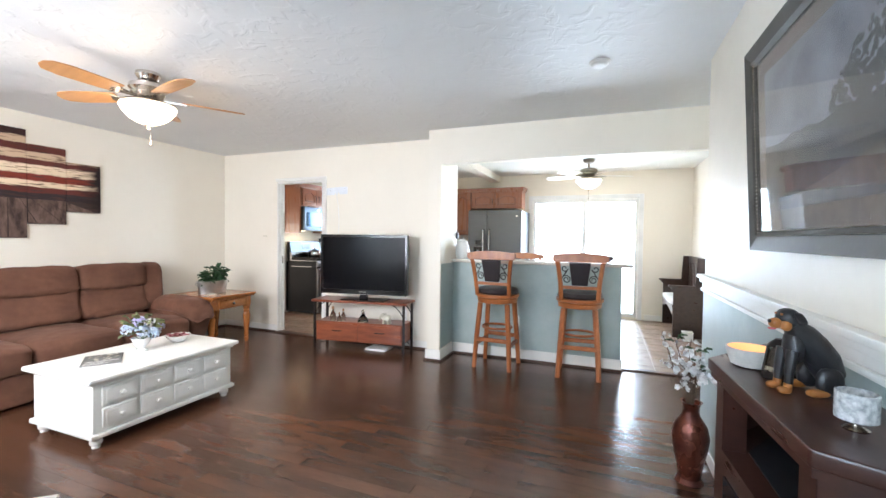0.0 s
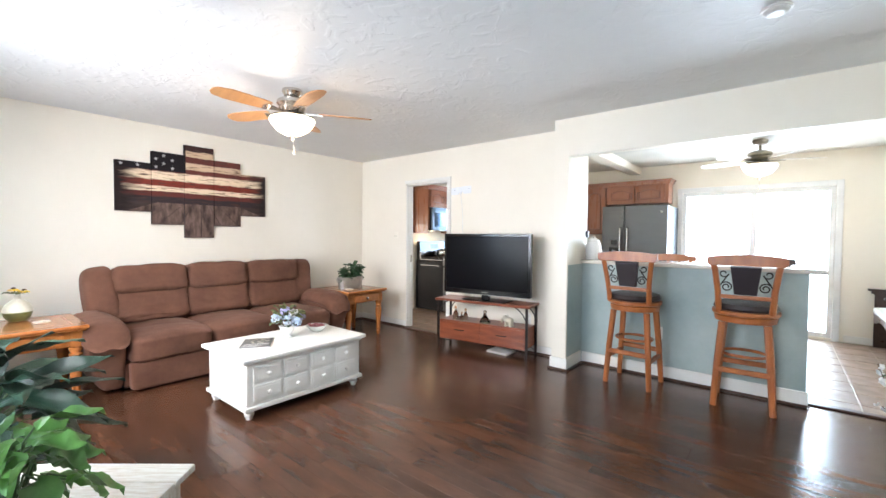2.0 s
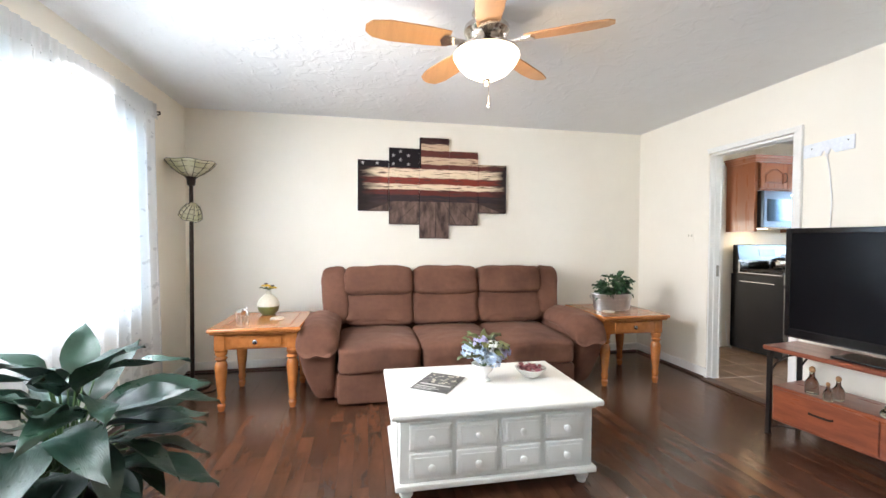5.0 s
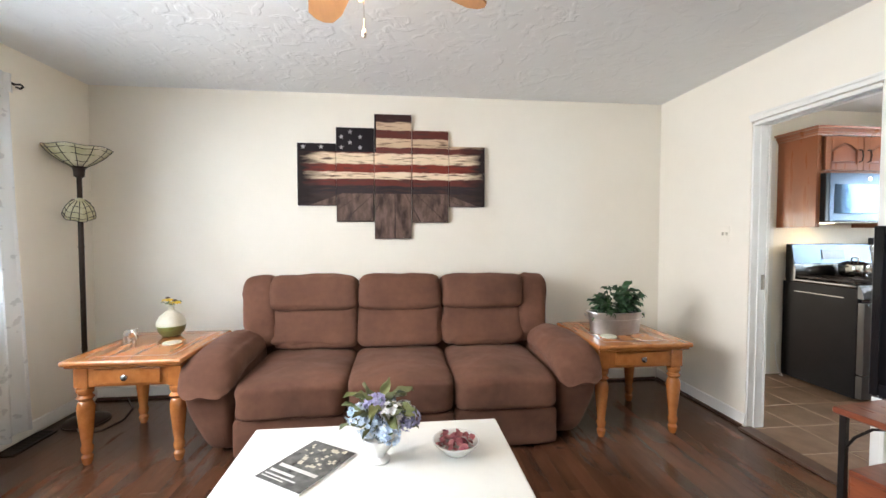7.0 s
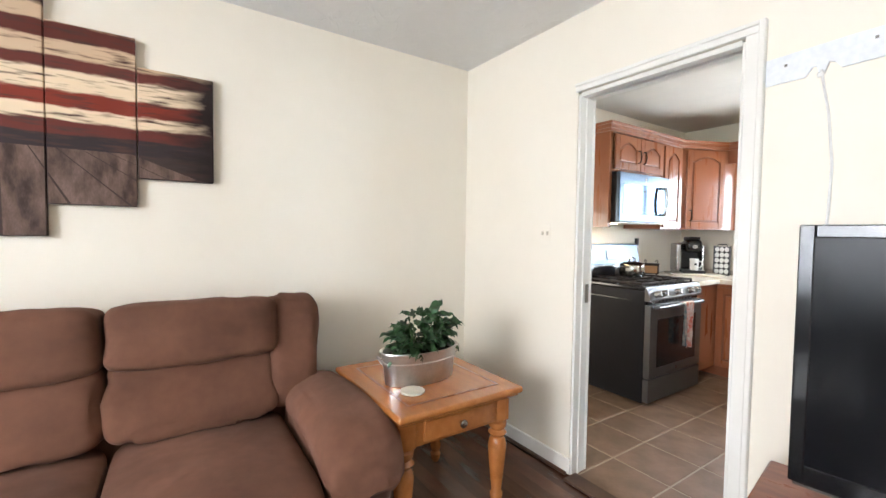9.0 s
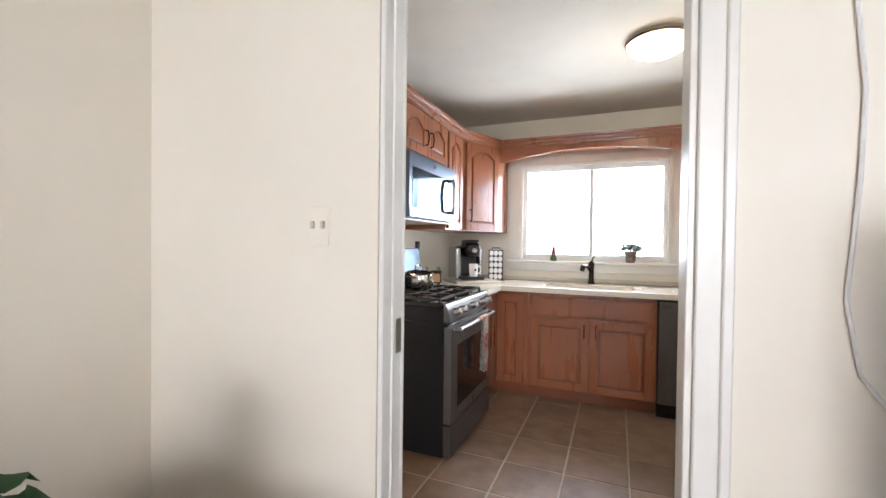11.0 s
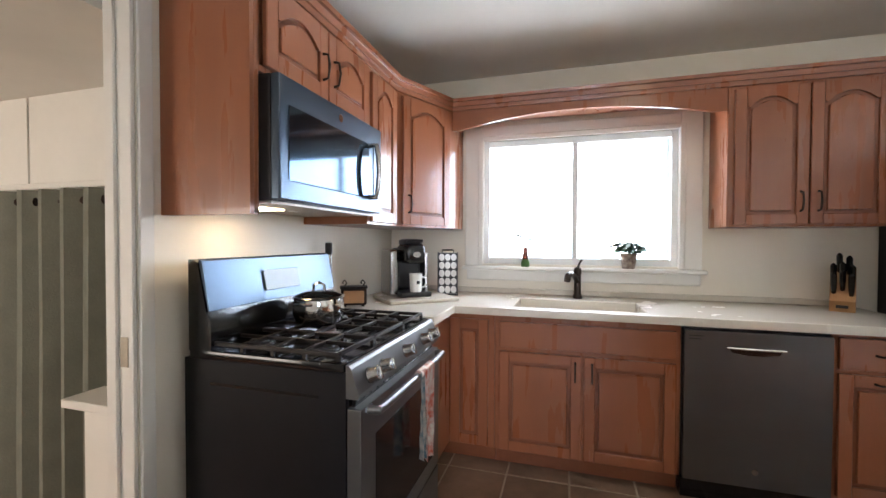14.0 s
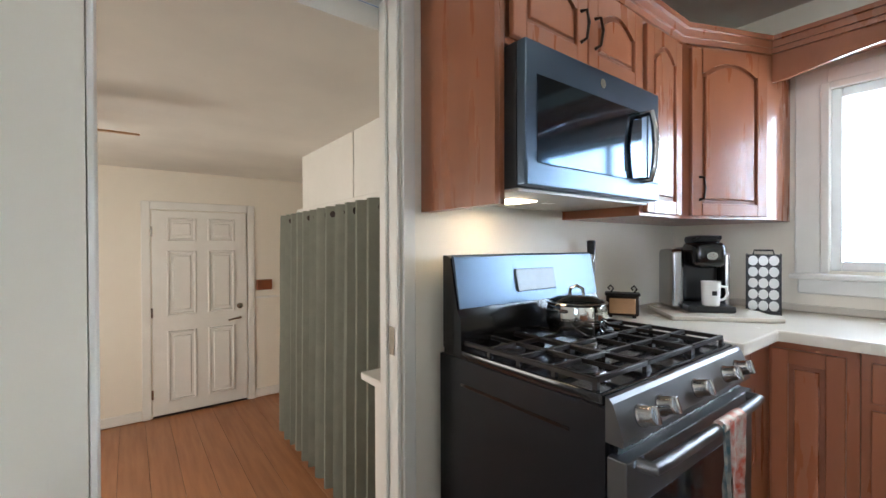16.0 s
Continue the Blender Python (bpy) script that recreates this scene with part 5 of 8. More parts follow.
for x in (-0.575, 0.575):
    for y in (-0.175, 0.165):
        part("leg", box(B(), x - 0.013, x + 0.013, y - 0.013, y + 0.013, 0, 0.5475, bevel=0.002), "iron", ts)
        part("foot", lathe([(0.02, 0), (0.022, 0.006), (0.014, 0.012)], (x, y, 0), 12), "iron", ts)
        sg = 1 if x < 0 else -1
        part("brace", tube([(x, y, 0.40), (x + sg * 0.04, y, 0.47), (x + sg * 0.10, y, 0.53), (x + sg * 0.14, y, 0.546)], 0.006, 6), "iron", ts)
        part("low_brace", tube([(x, y, 0.03), (x + sg * 0.06, y, 0.075), (x + sg * 0.16, y, 0.095)], 0.005, 6), "iron", ts)
SB = 0.3255


def bottle(at, s, label, material="bottle"):
    b = thing("glass_bottle", at, label, "bottle", group="glass bottles on the stand", local=True)
    part("body", lathe([(0.028 * s, 0), (0.032 * s, 0.005), (0.032 * s, 0.06 * s), (0.028 * s, 0.075 * s), (0.013 * s, 0.10 * s), (0.012 * s, 0.125 * s)], segs=18), material, b)
    part("stopper", lathe([(0.011 * s, 0.1255 * s), (0.016 * s, 0.135 * s), (0.014 * s, 0.15 * s), (0.004 * s, 0.158 * s)], segs=14), "knife_wood", b)


bottle((-2.696, 4.392, SB), 1.05, "small smoky glass bottle with a stopper")
bottle((-2.577, 4.426, SB), 0.9, "small glass bottle with a stopper")
bottle((-2.581, 4.356, SB), 0.7, "tiny glass bottle with a stopper")
gd = thing("glass_decanter", (-2.320, 4.444, SB), "squat clear glass decanter with a round stopper", "decanter", local=True)
part("body", lathe([(0.05, 0), (0.06, 0.006), (0.062, 0.02), (0.04, 0.06), (0.02, 0.085), (0.018, 0.105)], segs=22), "bottle", gd)
part("stopper", lathe([(0.012, 0.106), (0.022, 0.12), (0.018, 0.138), (0.005, 0.145)], segs=14), "bottle", gd)
ef = figurine((-2.027, 4.477, SB), 170, "pale ceramic elephant figurine on the stand shelf", "cream_glaze")
ef.scale = (1.35, 1.35, 1.35)
bp = thing("cable_box", (-2.17, 4.55, 0.002), "flat white cable box on the floor under the stand", "cable box", local=True)
part("body", box(B(), -0.13, 0.13, -0.10, 0.10, 0, 0.022, bevel=0.004), "plate_white", bp)

# switches, outlets, wall shelf board with its cord
sw = thing("light_switch", (-4.09, TVY - 0.005, 1.30), "white double switch plate beside the doorway", "switch")
part("plate", boxes((-4.125, -4.055, TVY - 0.005, TVY - 0.0005, 1.24, 1.355), bevel=0.002), "wall", sw)
for x in (-4.108, -4.072):
    part("toggle", boxes((x - 0.006, x + 0.006, TVY - 0.016, TVY - 0.0062, 1.29, 1.312), bevel=0.002), "stone", sw)


def outlet(at, nx, ny, label):
    o = thing("wall_outlet", at, label, "outlet", group="wall outlets", rz=math.degrees(math.atan2(nx, -ny)), local=True)
    part("plate", boxes((-0.035, 0.035, -0.006, -0.0005, -0.057, 0.057), bevel=0.002), "plate_white", o)
    for z in (-0.024, 0.024):
        part("socket", boxes((-0.014, 0.014, -0.0085, -0.0062, z - 0.014, z + 0.014), bevel=0.002), "cream_glaze", o)


outlet((-0.62, 4.795, 0.42), 0, -1, "white outlet on the teal bar wall")
outlet((-1.95, TVY, 0.38), 0, -1, "white outlet behind the television stand")
wb = thing("wall_bracket", (-2.7, TVY - 0.005, 1.87), "pale painted mounting board with a scalloped lower edge", "bracket")
pts = [(-3.074, 1.922), (-3.074, 1.832), (-2.962, 1.834), (-2.945, 1.862), (-2.934, 1.862), (-2.928, 1.834), (-2.914, 1.834), (-2.903, 1.868), (-2.889, 1.862), (-2.872, 1.84), (-2.762, 1.843), (-2.762, 1.934), (-2.865, 1.932)]
part("board", slab(pts, 0.008, m=Matrix.Translation((0, TVY - 0.0005, 0))), "paper_blue", wb)
part("screw", boxes((-3.02, -3.012, TVY - 0.011, TVY - 0.0087, 1.885, 1.893), (-2.80, -2.792, TVY - 0.011, TVY - 0.0087, 1.90, 1.908)), "steel", wb)
part("cord", tube([(-2.921, TVY - 0.012, 1.845), (-2.915, TVY - 0.008, 1.80), (-2.899, TVY - 0.008, 1.703), (-2.884, TVY - 0.008, 1.535), (-2.888, TVY - 0.008, 1.375), (-2.903, TVY - 0.008, 1.156), (-2.881, TVY - 0.01, 1.022), (-2.833, TVY - 0.012, 0.956), (-2.76, TVY - 0.015, 0.90)], 0.004, 6), "plate_white", wb)
part("cord_anchor", box(B(), -2.932, -2.912, TVY - 0.016, TVY - 0.009, 1.822, 1.838, bevel=0.003), "plate_white", wb)

# window curtain and its rod
ct = thing("sheer_curtain", (-3.05, 0.18, 0.1), "white sheer curtains with a sprinkled leaf pattern", "curtain")


def drape(x0, x1, y, z0, z1, folds, depth, flare=0.0, nz=14, sharp=0.5):
    bm, rows = B(), []
    n = folds * 6
    for j in range(nz + 1):
        v = j / nz
        row = []
        for i in range(n + 1):
            u = i / n
            x = x0 + (x1 - x0) * u + flare * (1 - v) * (u - 0.5) * 2
            row.append(bm.verts.new((x, y + depth * (0.6 + 0.4 * (1 - v)) * math.sin(2 * math.pi * folds * u + sharp * math.sin(7 * u)) + 0.01 * noise.noise((3 * x, 2 * v, 1)), z0 + (z1 - z0) * v + 0.012 * (v == 0) * math.sin(40 * u))))
        rows.append(row)
    for a, b in zip(rows, rows[1:]):
        for i in range(n):
            bm.faces.new((a[i], a[i + 1], b[i + 1], b[i]))
    return bm


part("panel", drape(-4.09, -2.95, 0.185, 0.09, 2.17, 9, 0.028, 0.07), "sheer", ct)
part("panel", drape(-2.95, -1.75, 0.185, 0.09, 2.17, 9, 0.028, 0.05), "sheer", ct)
part("header", drape(-4.09, -1.75, 0.203, 2.12, 2.235, 40, 0.012, 0.0, 3), "sheer_plain", ct)
rod = thing("curtain_rod", (-3.05, 0.19, 2.23), "dark iron curtain rod with a scrolled finial", "curtain rod")
part("rod", tube([(-4.13, 0.185, 2.19), (-1.7, 0.185, 2.19)], 0.008, 8), "iron", rod)
part("finial", tube([(-4.13, 0.185, 2.19), (-4.16, 0.195, 2.20), (-4.19, 0.185, 2.195), (-4.18, 0.175, 2.18), (-4.15, 0.18, 2.18)], 0.006, 6), "iron", rod)
part("bracket", boxes((-4.115, -4.105, 0.10, 0.185, 2.185, 2.20)), "iron", rod)

# peace lily in a wicker basket
pl = thing("peace_lily", (-2.41, 0.64, 0), "large peace lily with glossy dark leaves in a wicker basket", "houseplant", local=True)
bk = part("basket", lathe([(0.135, 0.0), (0.14, 0.01), (0.172, 0.29), (0.178, 0.305), (0.174, 0.32), (0.164, 0.315), (0.156, 0.22)], segs=40), "wicker", pl, "round woven wicker basket")
for k in range(13):
    z = 0.02 + 0.0212 * k
    r = 0.1405 + 0.032 * z / 0.29 + 0.001
    part("weave_band", tube([((r + 0.004 * (-1) ** (i + k)) * math.cos(2 * math.pi * i / 56), (r + 0.004 * (-1) ** (i + k)) * math.sin(2 * math.pi * i / 56), z) for i in range(57)], 0.0075, 6), "wicker", bk)
part("soil", lathe([(0.157, 0.24), (0.12, 0.26), (0.02, 0.265)], segs=20), "soil", pl)
big_leaves = [leaf_mesh("lily_leaf", 0.25 + 0.025 * k, 0.125 + 0.012 * k, 0.22 + 0.14 * (k % 3), 0.30, "leaf") for k in range(5)]
rng = random.Random(5)
for k in range(66):
    bm = B()
    a = 137.5 * k
    u = (k + 0.5) / 66
    reach = 0.03 + 0.16 * math.sqrt(u)
    h = 0.70 - 0.34 * u + rng.uniform(-0.05, 0.05)
    ca_, sa_ = math.cos(radians(a)), math.sin(radians(a))
    tip = Vector((reach * ca_, reach * sa_, h))
    tube([(0.03 * ca_, 0.03 * sa_, 0.25), tuple(Vector((0.5 * tip.x, 0.5 * tip.y, 0.5 * (tip.z + 0.30) + 0.06))), tuple(tip)], [0.005, 0.004, 0.003], 5, bm)
    part("stem", bm, "stem", pl)
    s = rng.uniform(0.75, 1.12)
    piece("leaf", big_leaves[k % 5], pl, Matrix.Translation(tip) @ pose(0, 0, 0, rng.uniform(-28, 28), -(48 - 74 * u) + rng.uniform(-16, 16), a + rng.uniform(-30, 30)) @ Matrix.Diagonal((s, s, s, 1)))

# white worn side table with a pothos
wt = thing("side_table", (-1.455, 0.70, 0), "low worn white boarded side table under a pothos", "table", rz=40, local=True)
for k in range(6):
    part("top_board", box(B(), -0.375, 0.375, -0.45 + 0.112 * k, -0.34 + 0.112 * k - 0.001, 0.475, 0.50, bevel=0.003), "worn_white", wt)
part("apron", boxes((-0.34, 0.34, -0.42, -0.40, 0.38, 0.474), (-0.34, 0.34, 0.17, 0.19, 0.38, 0.474), (-0.34, -0.32, -0.399, 0.169, 0.38, 0.474), (0.32, 0.34, -0.399, 0.169, 0.38, 0.474)), "worn_white", wt)
for x in (-0.32, 0.32):
    for y in (-0.40, 0.17):
        part("leg", box(B(), x - 0.022, x + 0.022, y - 0.022, y + 0.022, 0, 0.379, bevel=0.003), "worn_white", wt)
po = thing("pothos_plant", (-1.20, 0.645, 0.50), "bright green trailing pothos in a white pot", "houseplant", local=True)
part("pot", lathe([(0.06, 0), (0.065, 0.005), (0.085, 0.11), (0.092, 0.115), (0.09, 0.13), (0.08, 0.128), (0.075, 0.1)], segs=26), "ceramic", po)
part("soil", lathe([(0.076, 0.10), (0.05, 0.11), (0.01, 0.112)], segs=18), "soil", po)
pl_leaves = [leaf_mesh("pothos_leaf", 0.11 + 0.02 * k, 0.085 + 0.014 * k, 0.35, 0.25, "leaf_bright", 1.3) for k in range(3)]
for k in range(44):
    bm = B()
    a = 137.5 * k
    u = (k + 0.5) / 44
    reach = 0.03 + 0.135 * u
    h = 0.28 - 0.20 * u * u + rng.uniform(-0.03, 0.05)
    tip = Vector((reach * math.cos(radians(a)), reach * math.sin(radians(a)), h))
    tube([(0.02 * math.cos(radians(a)), 0.02 * math.sin(radians(a)), 0.10), tuple(0.6 * tip + Vector((0, 0, 0.09))), tuple(tip)], 0.003, 5, bm)
    part("stem", bm, "stem", po)
    piece("leaf", pl_leaves[k % 3], po, Matrix.Translation(tip) @ pose(0, 0, 0, rng.uniform(-25, 25), -20 + 50 * u + rng.uniform(-15, 15), a + rng.uniform(-30, 30)))

po.scale = (0.86, 0.86, 1.0)

# ---- kitchen ----


def cab_door(owner, m, w, h, arch=0.0, handle=None, t=0.02, name="door"):
    """A raised-panel door: lower left corner at m's origin, facing m's -y. handle: (x, z, upright)."""
    f = 0.055
    d = part(name, box(B(), f * 0.5, w - f * 0.5, -t * 0.42, -0.0005, f * 0.5, h - f * 0.5, m=m), "cherry_dark", owner)
    for x in (0, w - f):
        part("stile", box(B(), x, x + f, -t, 0, 0, h, bevel=0.003, m=m), "cherry", d)
    part("rail", box(B(), f, w - f, -t, 0, 0, f, bevel=0.002, m=m), "cherry", d)
    if arch:
        top = [(f, h), (f, h - f - arch)] + arc(f + 0.012, w - f - 0.012, h - f - arch, arch) + [(w - f, h - f - arch), (w - f, h)]
        part("rail", slab(list(reversed(top)), t, m=m), "cherry", d)
    else:
        part("rail", box(B(), f, w - f, -t, 0, h - f, h, bevel=0.002, m=m), "cherry", d)
    g = 0.018
    x0, x1, z0, z1 = f + g, w - f - g, f + g, h - f - g
    if arch:
        pts = [(x0, z0), (x1, z0), (x1, z1 - arch)] + list(reversed(arc(x0 + 0.01, x1 - 0.01, z1 - arch, arch))) + [(x0, z1 - arch)]
    else:
        pts = [(x0, z0), (x1, z0), (x1, z1), (x0, z1)]
    part("raised_panel", slab(pts, t * 0.95, m=m, bevel=0.007), "cherry", d)
    if handle:
        hx, hz, upright = handle
        L = 0.05
        ends = [(hx, hz - L), (hx, hz + L)] if upright else [(hx - L, hz), (hx + L, hz)]
        (ax, az), (bx, bz) = ends
        cx, cz = (ax + bx) / 2, (az + bz) / 2
        pts = [(ax, -t, az), (ax * 0.9 + cx * 0.1, -t - 0.022, az * 0.9 + cz * 0.1), (cx, -t - 0.03, cz), (bx * 0.9 + cx * 0.1, -t - 0.022, bz * 0.9 + cz * 0.1), (bx, -t, bz)]
        part("handle", tube([m @ Vector(p) for p in pts], [0.006, 0.0045, 0.005, 0.0045, 0.006], 8), "bronze", d, "dark bronze bow handle")
    return d


def drawer_front(owner, m, w, h, pull=True):
    d = part("drawer", box(B(), 0, w, -0.02, 0, 0, h, bevel=0.005, segs=2, m=m), "cherry", owner)
    if pull:
        cx, cz, L = w / 2, h / 2, 0.055
        part("handle", tube([m @ Vector(p) for p in ((cx - L, -0.02, cz), (cx - L * 0.9, -0.042, cz), (cx, -0.048, cz), (cx + L * 0.9, -0.042, cz), (cx + L, -0.02, cz))], 0.005, 8), "bronze", d, "dark bronze bow handle")


def facing_south(x, y, z):
    return Matrix.Translation((x, y, z))


def facing_east(x, y, z):
    return Matrix.Translation((x, y, z)) @ pose(0, 0, 0, 0, 0, 90)


UB, UT, UC = 1.358, 2.122, 2.19    # upper cabinets: bottom, top, crown top
FX = -4.49                        # face of the west uppers
FY = 7.495                         # face of the north uppers
GROUP = "cherry kitchen cabinets"


def cabinet(name, at, label):
    return thing(name, at, label, "cabinet", group=GROUP)


# west uppers
c = cabinet("wall_cabinet", (WX + 0.15, 6.36, UB), "cherry wall cabinet above the microwave with arched doors")
part("side_panel", boxes((WX + 0.001, FX, 5.915, 5.933, UB, UT), (WX + 0.001, FX, 5.9335, 5.955, UB, UB + 0.015)), "cherry", c)
part("face_frame", boxes((FX - 0.018, FX, 5.9335, 5.955, UB, UT), (FX - 0.018, FX, 5.9555, 6.69, 1.81, 1.83), bevel=0.002), "cherry", c)
part("body", boxes((WX + 0.001, FX - 0.019, 5.9555, 6.69, 1.812, UT)), "cherry", c)
cab_door(c, facing_east(FX, 5.97, 1.83), 0.352, UT - 1.845, 0.05, (0.315, 0.12, True))
cab_door(c, facing_east(FX, 6.327, 1.83), 0.352, UT - 1.845, 0.05, (0.037, 0.12, True))
c = cabinet("wall_cabinet", (WX + 0.15, 6.95, UB), "narrow cherry wall cabinet beside the microwave")
part("body", boxes((WX + 0.001, FX, 6.692, 7.038, UB, UT)), "cherry", c)
cab_door(c, facing_east(FX, 6.715, UB + 0.012), 0.30, UT - UB - 0.03, 0.05)
c = cabinet("corner_cabinet", (-4.65, 7.6, UB), "diagonal cherry corner cabinet with an arched door")
A, Bc = Vector((FX, 7.04)), Vector((-4.285, FY))
poly = [(WX + 0.002, 7.04), (A.x, A.y), (Bc.x, Bc.y), (-4.285, KY - 0.002), (WX + 0.002, KY - 0.002)]
bm = B()
lo = [bm.verts.new((x, y, UB)) for x, y in poly]
hi = [bm.verts.new((x, y, UT)) for x, y in poly]
bm.faces.new(list(reversed(lo)))
bm.faces.new(hi)
for i in range(5):
    j = (i + 1) % 5
    bm.faces.new((lo[i], lo[j], hi[j], hi[i]))
part("body", bm, "cherry", c)
dv = Bc - A
ang = math.degrees(math.atan2(dv.y, dv.x))
mm = Matrix.Translation((A.x, A.y, UB + 0.012)) @ pose(0, 0, 0, 0, 0, ang)
cab_door(c, mm @ Matrix.Translation((0.045, 0, 0)), dv.length - 0.09, UT - UB - 0.03, 0.05, (0.04, 0.12, True))
# valance above the window
c = cabinet("valance", (-3.5, FY, 2.05), "cherry arched valance above the kitchen window")
part("board", slab([(-4.283, UT), (-4.283, 1.995)] + [(-4.23, 1.995)] + arc(-4.21, -2.81, 2.0, 0.075, 14) + [(-2.79, 1.995), (-2.722, 1.995), (-2.722, UT)], 0.02, m=Matrix.Translation((0, FY + 0.02, 0))), "cherry", c)
part("soffit_board", boxes((-4.283, -2.722, FY + 0.021, FY + 0.20, 2.095, UT)), "cherry", c)
# north uppers
c = cabinet("wall_cabinet", (-2.36, 7.65, UB), "cherry two-door wall cabinet with arched panels beside the window")
part("body", boxes((-2.72, -2.0, FY, KY - 0.002, UB, UT), bevel=0.002), "cherry", c)
cab_door(c, facing_south(-2.69, FY, UB + 0.012), 0.335, UT - UB - 0.03, 0.05, (0.30, 0.12, True))
cab_door(c, facing_south(-2.348, FY, UB + 0.012), 0.335, UT - UB - 0.03, 0.05, (0.035, 0.12, True))
c = cabinet("wall_cabinet", (-1.55, 7.65, 1.83), "low cherry wall cabinet over the refrigerator")
part("body", boxes((-1.995, -1.09, FY, KY - 0.002, 1.83, UT), bevel=0.002), "cherry", c)
cab_door(c, facing_south(-1.975, FY, 1.84), 0.415, UT - 1.855, 0.04, (0.38, 0.11, True))
cab_door(c, facing_south(-1.552, FY, 1.84), 0.415, UT - 1.855, 0.04, (0.035, 0.11, True))
# crown along all uppers
bm = B()
for d, z0, z1 in ((0.012, UT, UT + 0.022), (0.026, UT + 0.0215, UT + 0.05), (0.045, UT + 0.0495, UC)):
    pts = [(WX + 0.001, 5.915 - d), (FX + d, 5.915 - d), (FX + d, 7.04 - d * 0.4), (-4.285 + d * 0.4, FY - d), (-1.09 + d, FY - d), (-1.09 + d, KY - 0.001), (WX + 0.001, KY - 0.001)]
    lo = [bm.verts.new((x, y, z0)) for x, y in pts]
    hi = [bm.verts.new((x + 0.004, y - 0.004, z1)) for x, y in pts]
    n = len(pts)
    bm.faces.new(list(reversed(lo)))
    bm.faces.new(hi)
    for i in range(n):
        j = (i + 1) % n
        bm.faces.new((lo[i], lo[j], hi[j], hi[i]))
solid("crown_moulding", bm, "cherry", "cherry crown moulding along the wall cabinets", "moulding")

# base cabinets on the north run
BY = 7.185


def base_box(c, x0, x1):
    part("body", boxes((x0, x1, BY, KY - 0.002, 0.10, 0.865)), "cherry", c)
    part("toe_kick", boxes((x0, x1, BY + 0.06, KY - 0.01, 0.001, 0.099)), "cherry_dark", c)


c = cabinet("base_cabinet", (-4.2, 7.6, 0), "cherry corner base cabinet with one narrow door")
base_box(c, WX + 0.002, -3.945)
part("return_body", boxes((WX + 0.002, -4.21, 6.77, BY - 0.001, 0.10, 0.865)), "cherry", c)
cab_door(c, facing_south(-4.20, BY, 0.112), 0.22, 0.72)
c = cabinet("base_cabinet", (-3.6, 7.6, 0), "cherry sink base cabinet with two doors")
part("body", boxes((-3.943, -3.007, BY, KY - 0.002, 0.10, 0.765), (-3.943, -3.007, BY, 7.20, 0.7655, 0.865)), "cherry", c)
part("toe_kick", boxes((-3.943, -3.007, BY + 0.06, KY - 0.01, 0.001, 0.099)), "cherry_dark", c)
drawer_front(c, facing_south(-3.915, BY, 0.688), 0.888, 0.14, False)
cab_door(c, facing_south(-3.915, BY, 0.108), 0.437, 0.555, 0, (0.405, 0.47, True))
cab_door(c, facing_south(-3.465, BY, 0.108), 0.437, 0.555, 0, (0.04, 0.47, True))
c = cabinet("base_cabinet", (-2.3, 7.6, 0), "narrow cherry base cabinet with drawer and door")
base_box(c, -2.392, -1.975)
drawer_front(c, facing_south(-2.37, BY, 0.70), 0.375, 0.145)
dd = cab_door(c, facing_south(-2.37, BY, 0.115), 0.375, 0.565, 0, (0.18, 0.53, False))

# dishwasher
dw = thing("dishwasher", (-2.693, 7.6, 0), "slate steel dishwasher with a pocket handle", "dishwasher")
part("tub", boxes((-3.003, -2.388, BY + 0.01, KY - 0.01, 0.09, 0.86)), "black", dw)
part("front", box(B(), -2.998, -2.393, BY - 0.028, BY + 0.009, 0.10, 0.845, bevel=0.006, segs=2), "slate", dw)
part("kick_plate", boxes((-3.003, -2.388, BY - 0.005, BY + 0.06, 0.002, 0.095)), "gloss_black", dw)
part("handle_pocket", slab([(-2.808, 0.765), (-2.793, 0.745), (-2.733, 0.735), (-2.663, 0.735), (-2.603, 0.745), (-2.588, 0.765)], 0.003, m=Matrix.Translation((0, BY - 0.0282, 0))), "gloss_black", dw)
part("handle_lip", tube([(-2.818, BY - 0.034, 0.768), (-2.698, BY - 0.040, 0.768), (-2.578, BY - 0.034, 0.768)], 0.007, 8), "chrome", dw)
part("control_marks", boxes((-2.978, -2.913, BY - 0.0295, BY - 0.0282, 0.815, 0.819), (-2.978, -2.923, BY - 0.0295, BY - 0.0282, 0.80, 0.804)), "black", dw)
part("badge", lathe([(0.014, 0), (0.014, 0.002)], m=Matrix.Translation((-2.693, BY - 0.028, 0.18)) @ pose(0, 0, 0, 90), segs=16), "steel", dw)

# worktop with a moulded sink
wt_ = thing("worktop", (-3.4, 7.6, 0.87), "cream solid-surface worktop with moulded sink and rounded edge", "worktop")
ZT = 0.91
sx0, sx1, sy0, sy1 = -3.84, -3.16, 7.21, 7.56
fe = 7.12


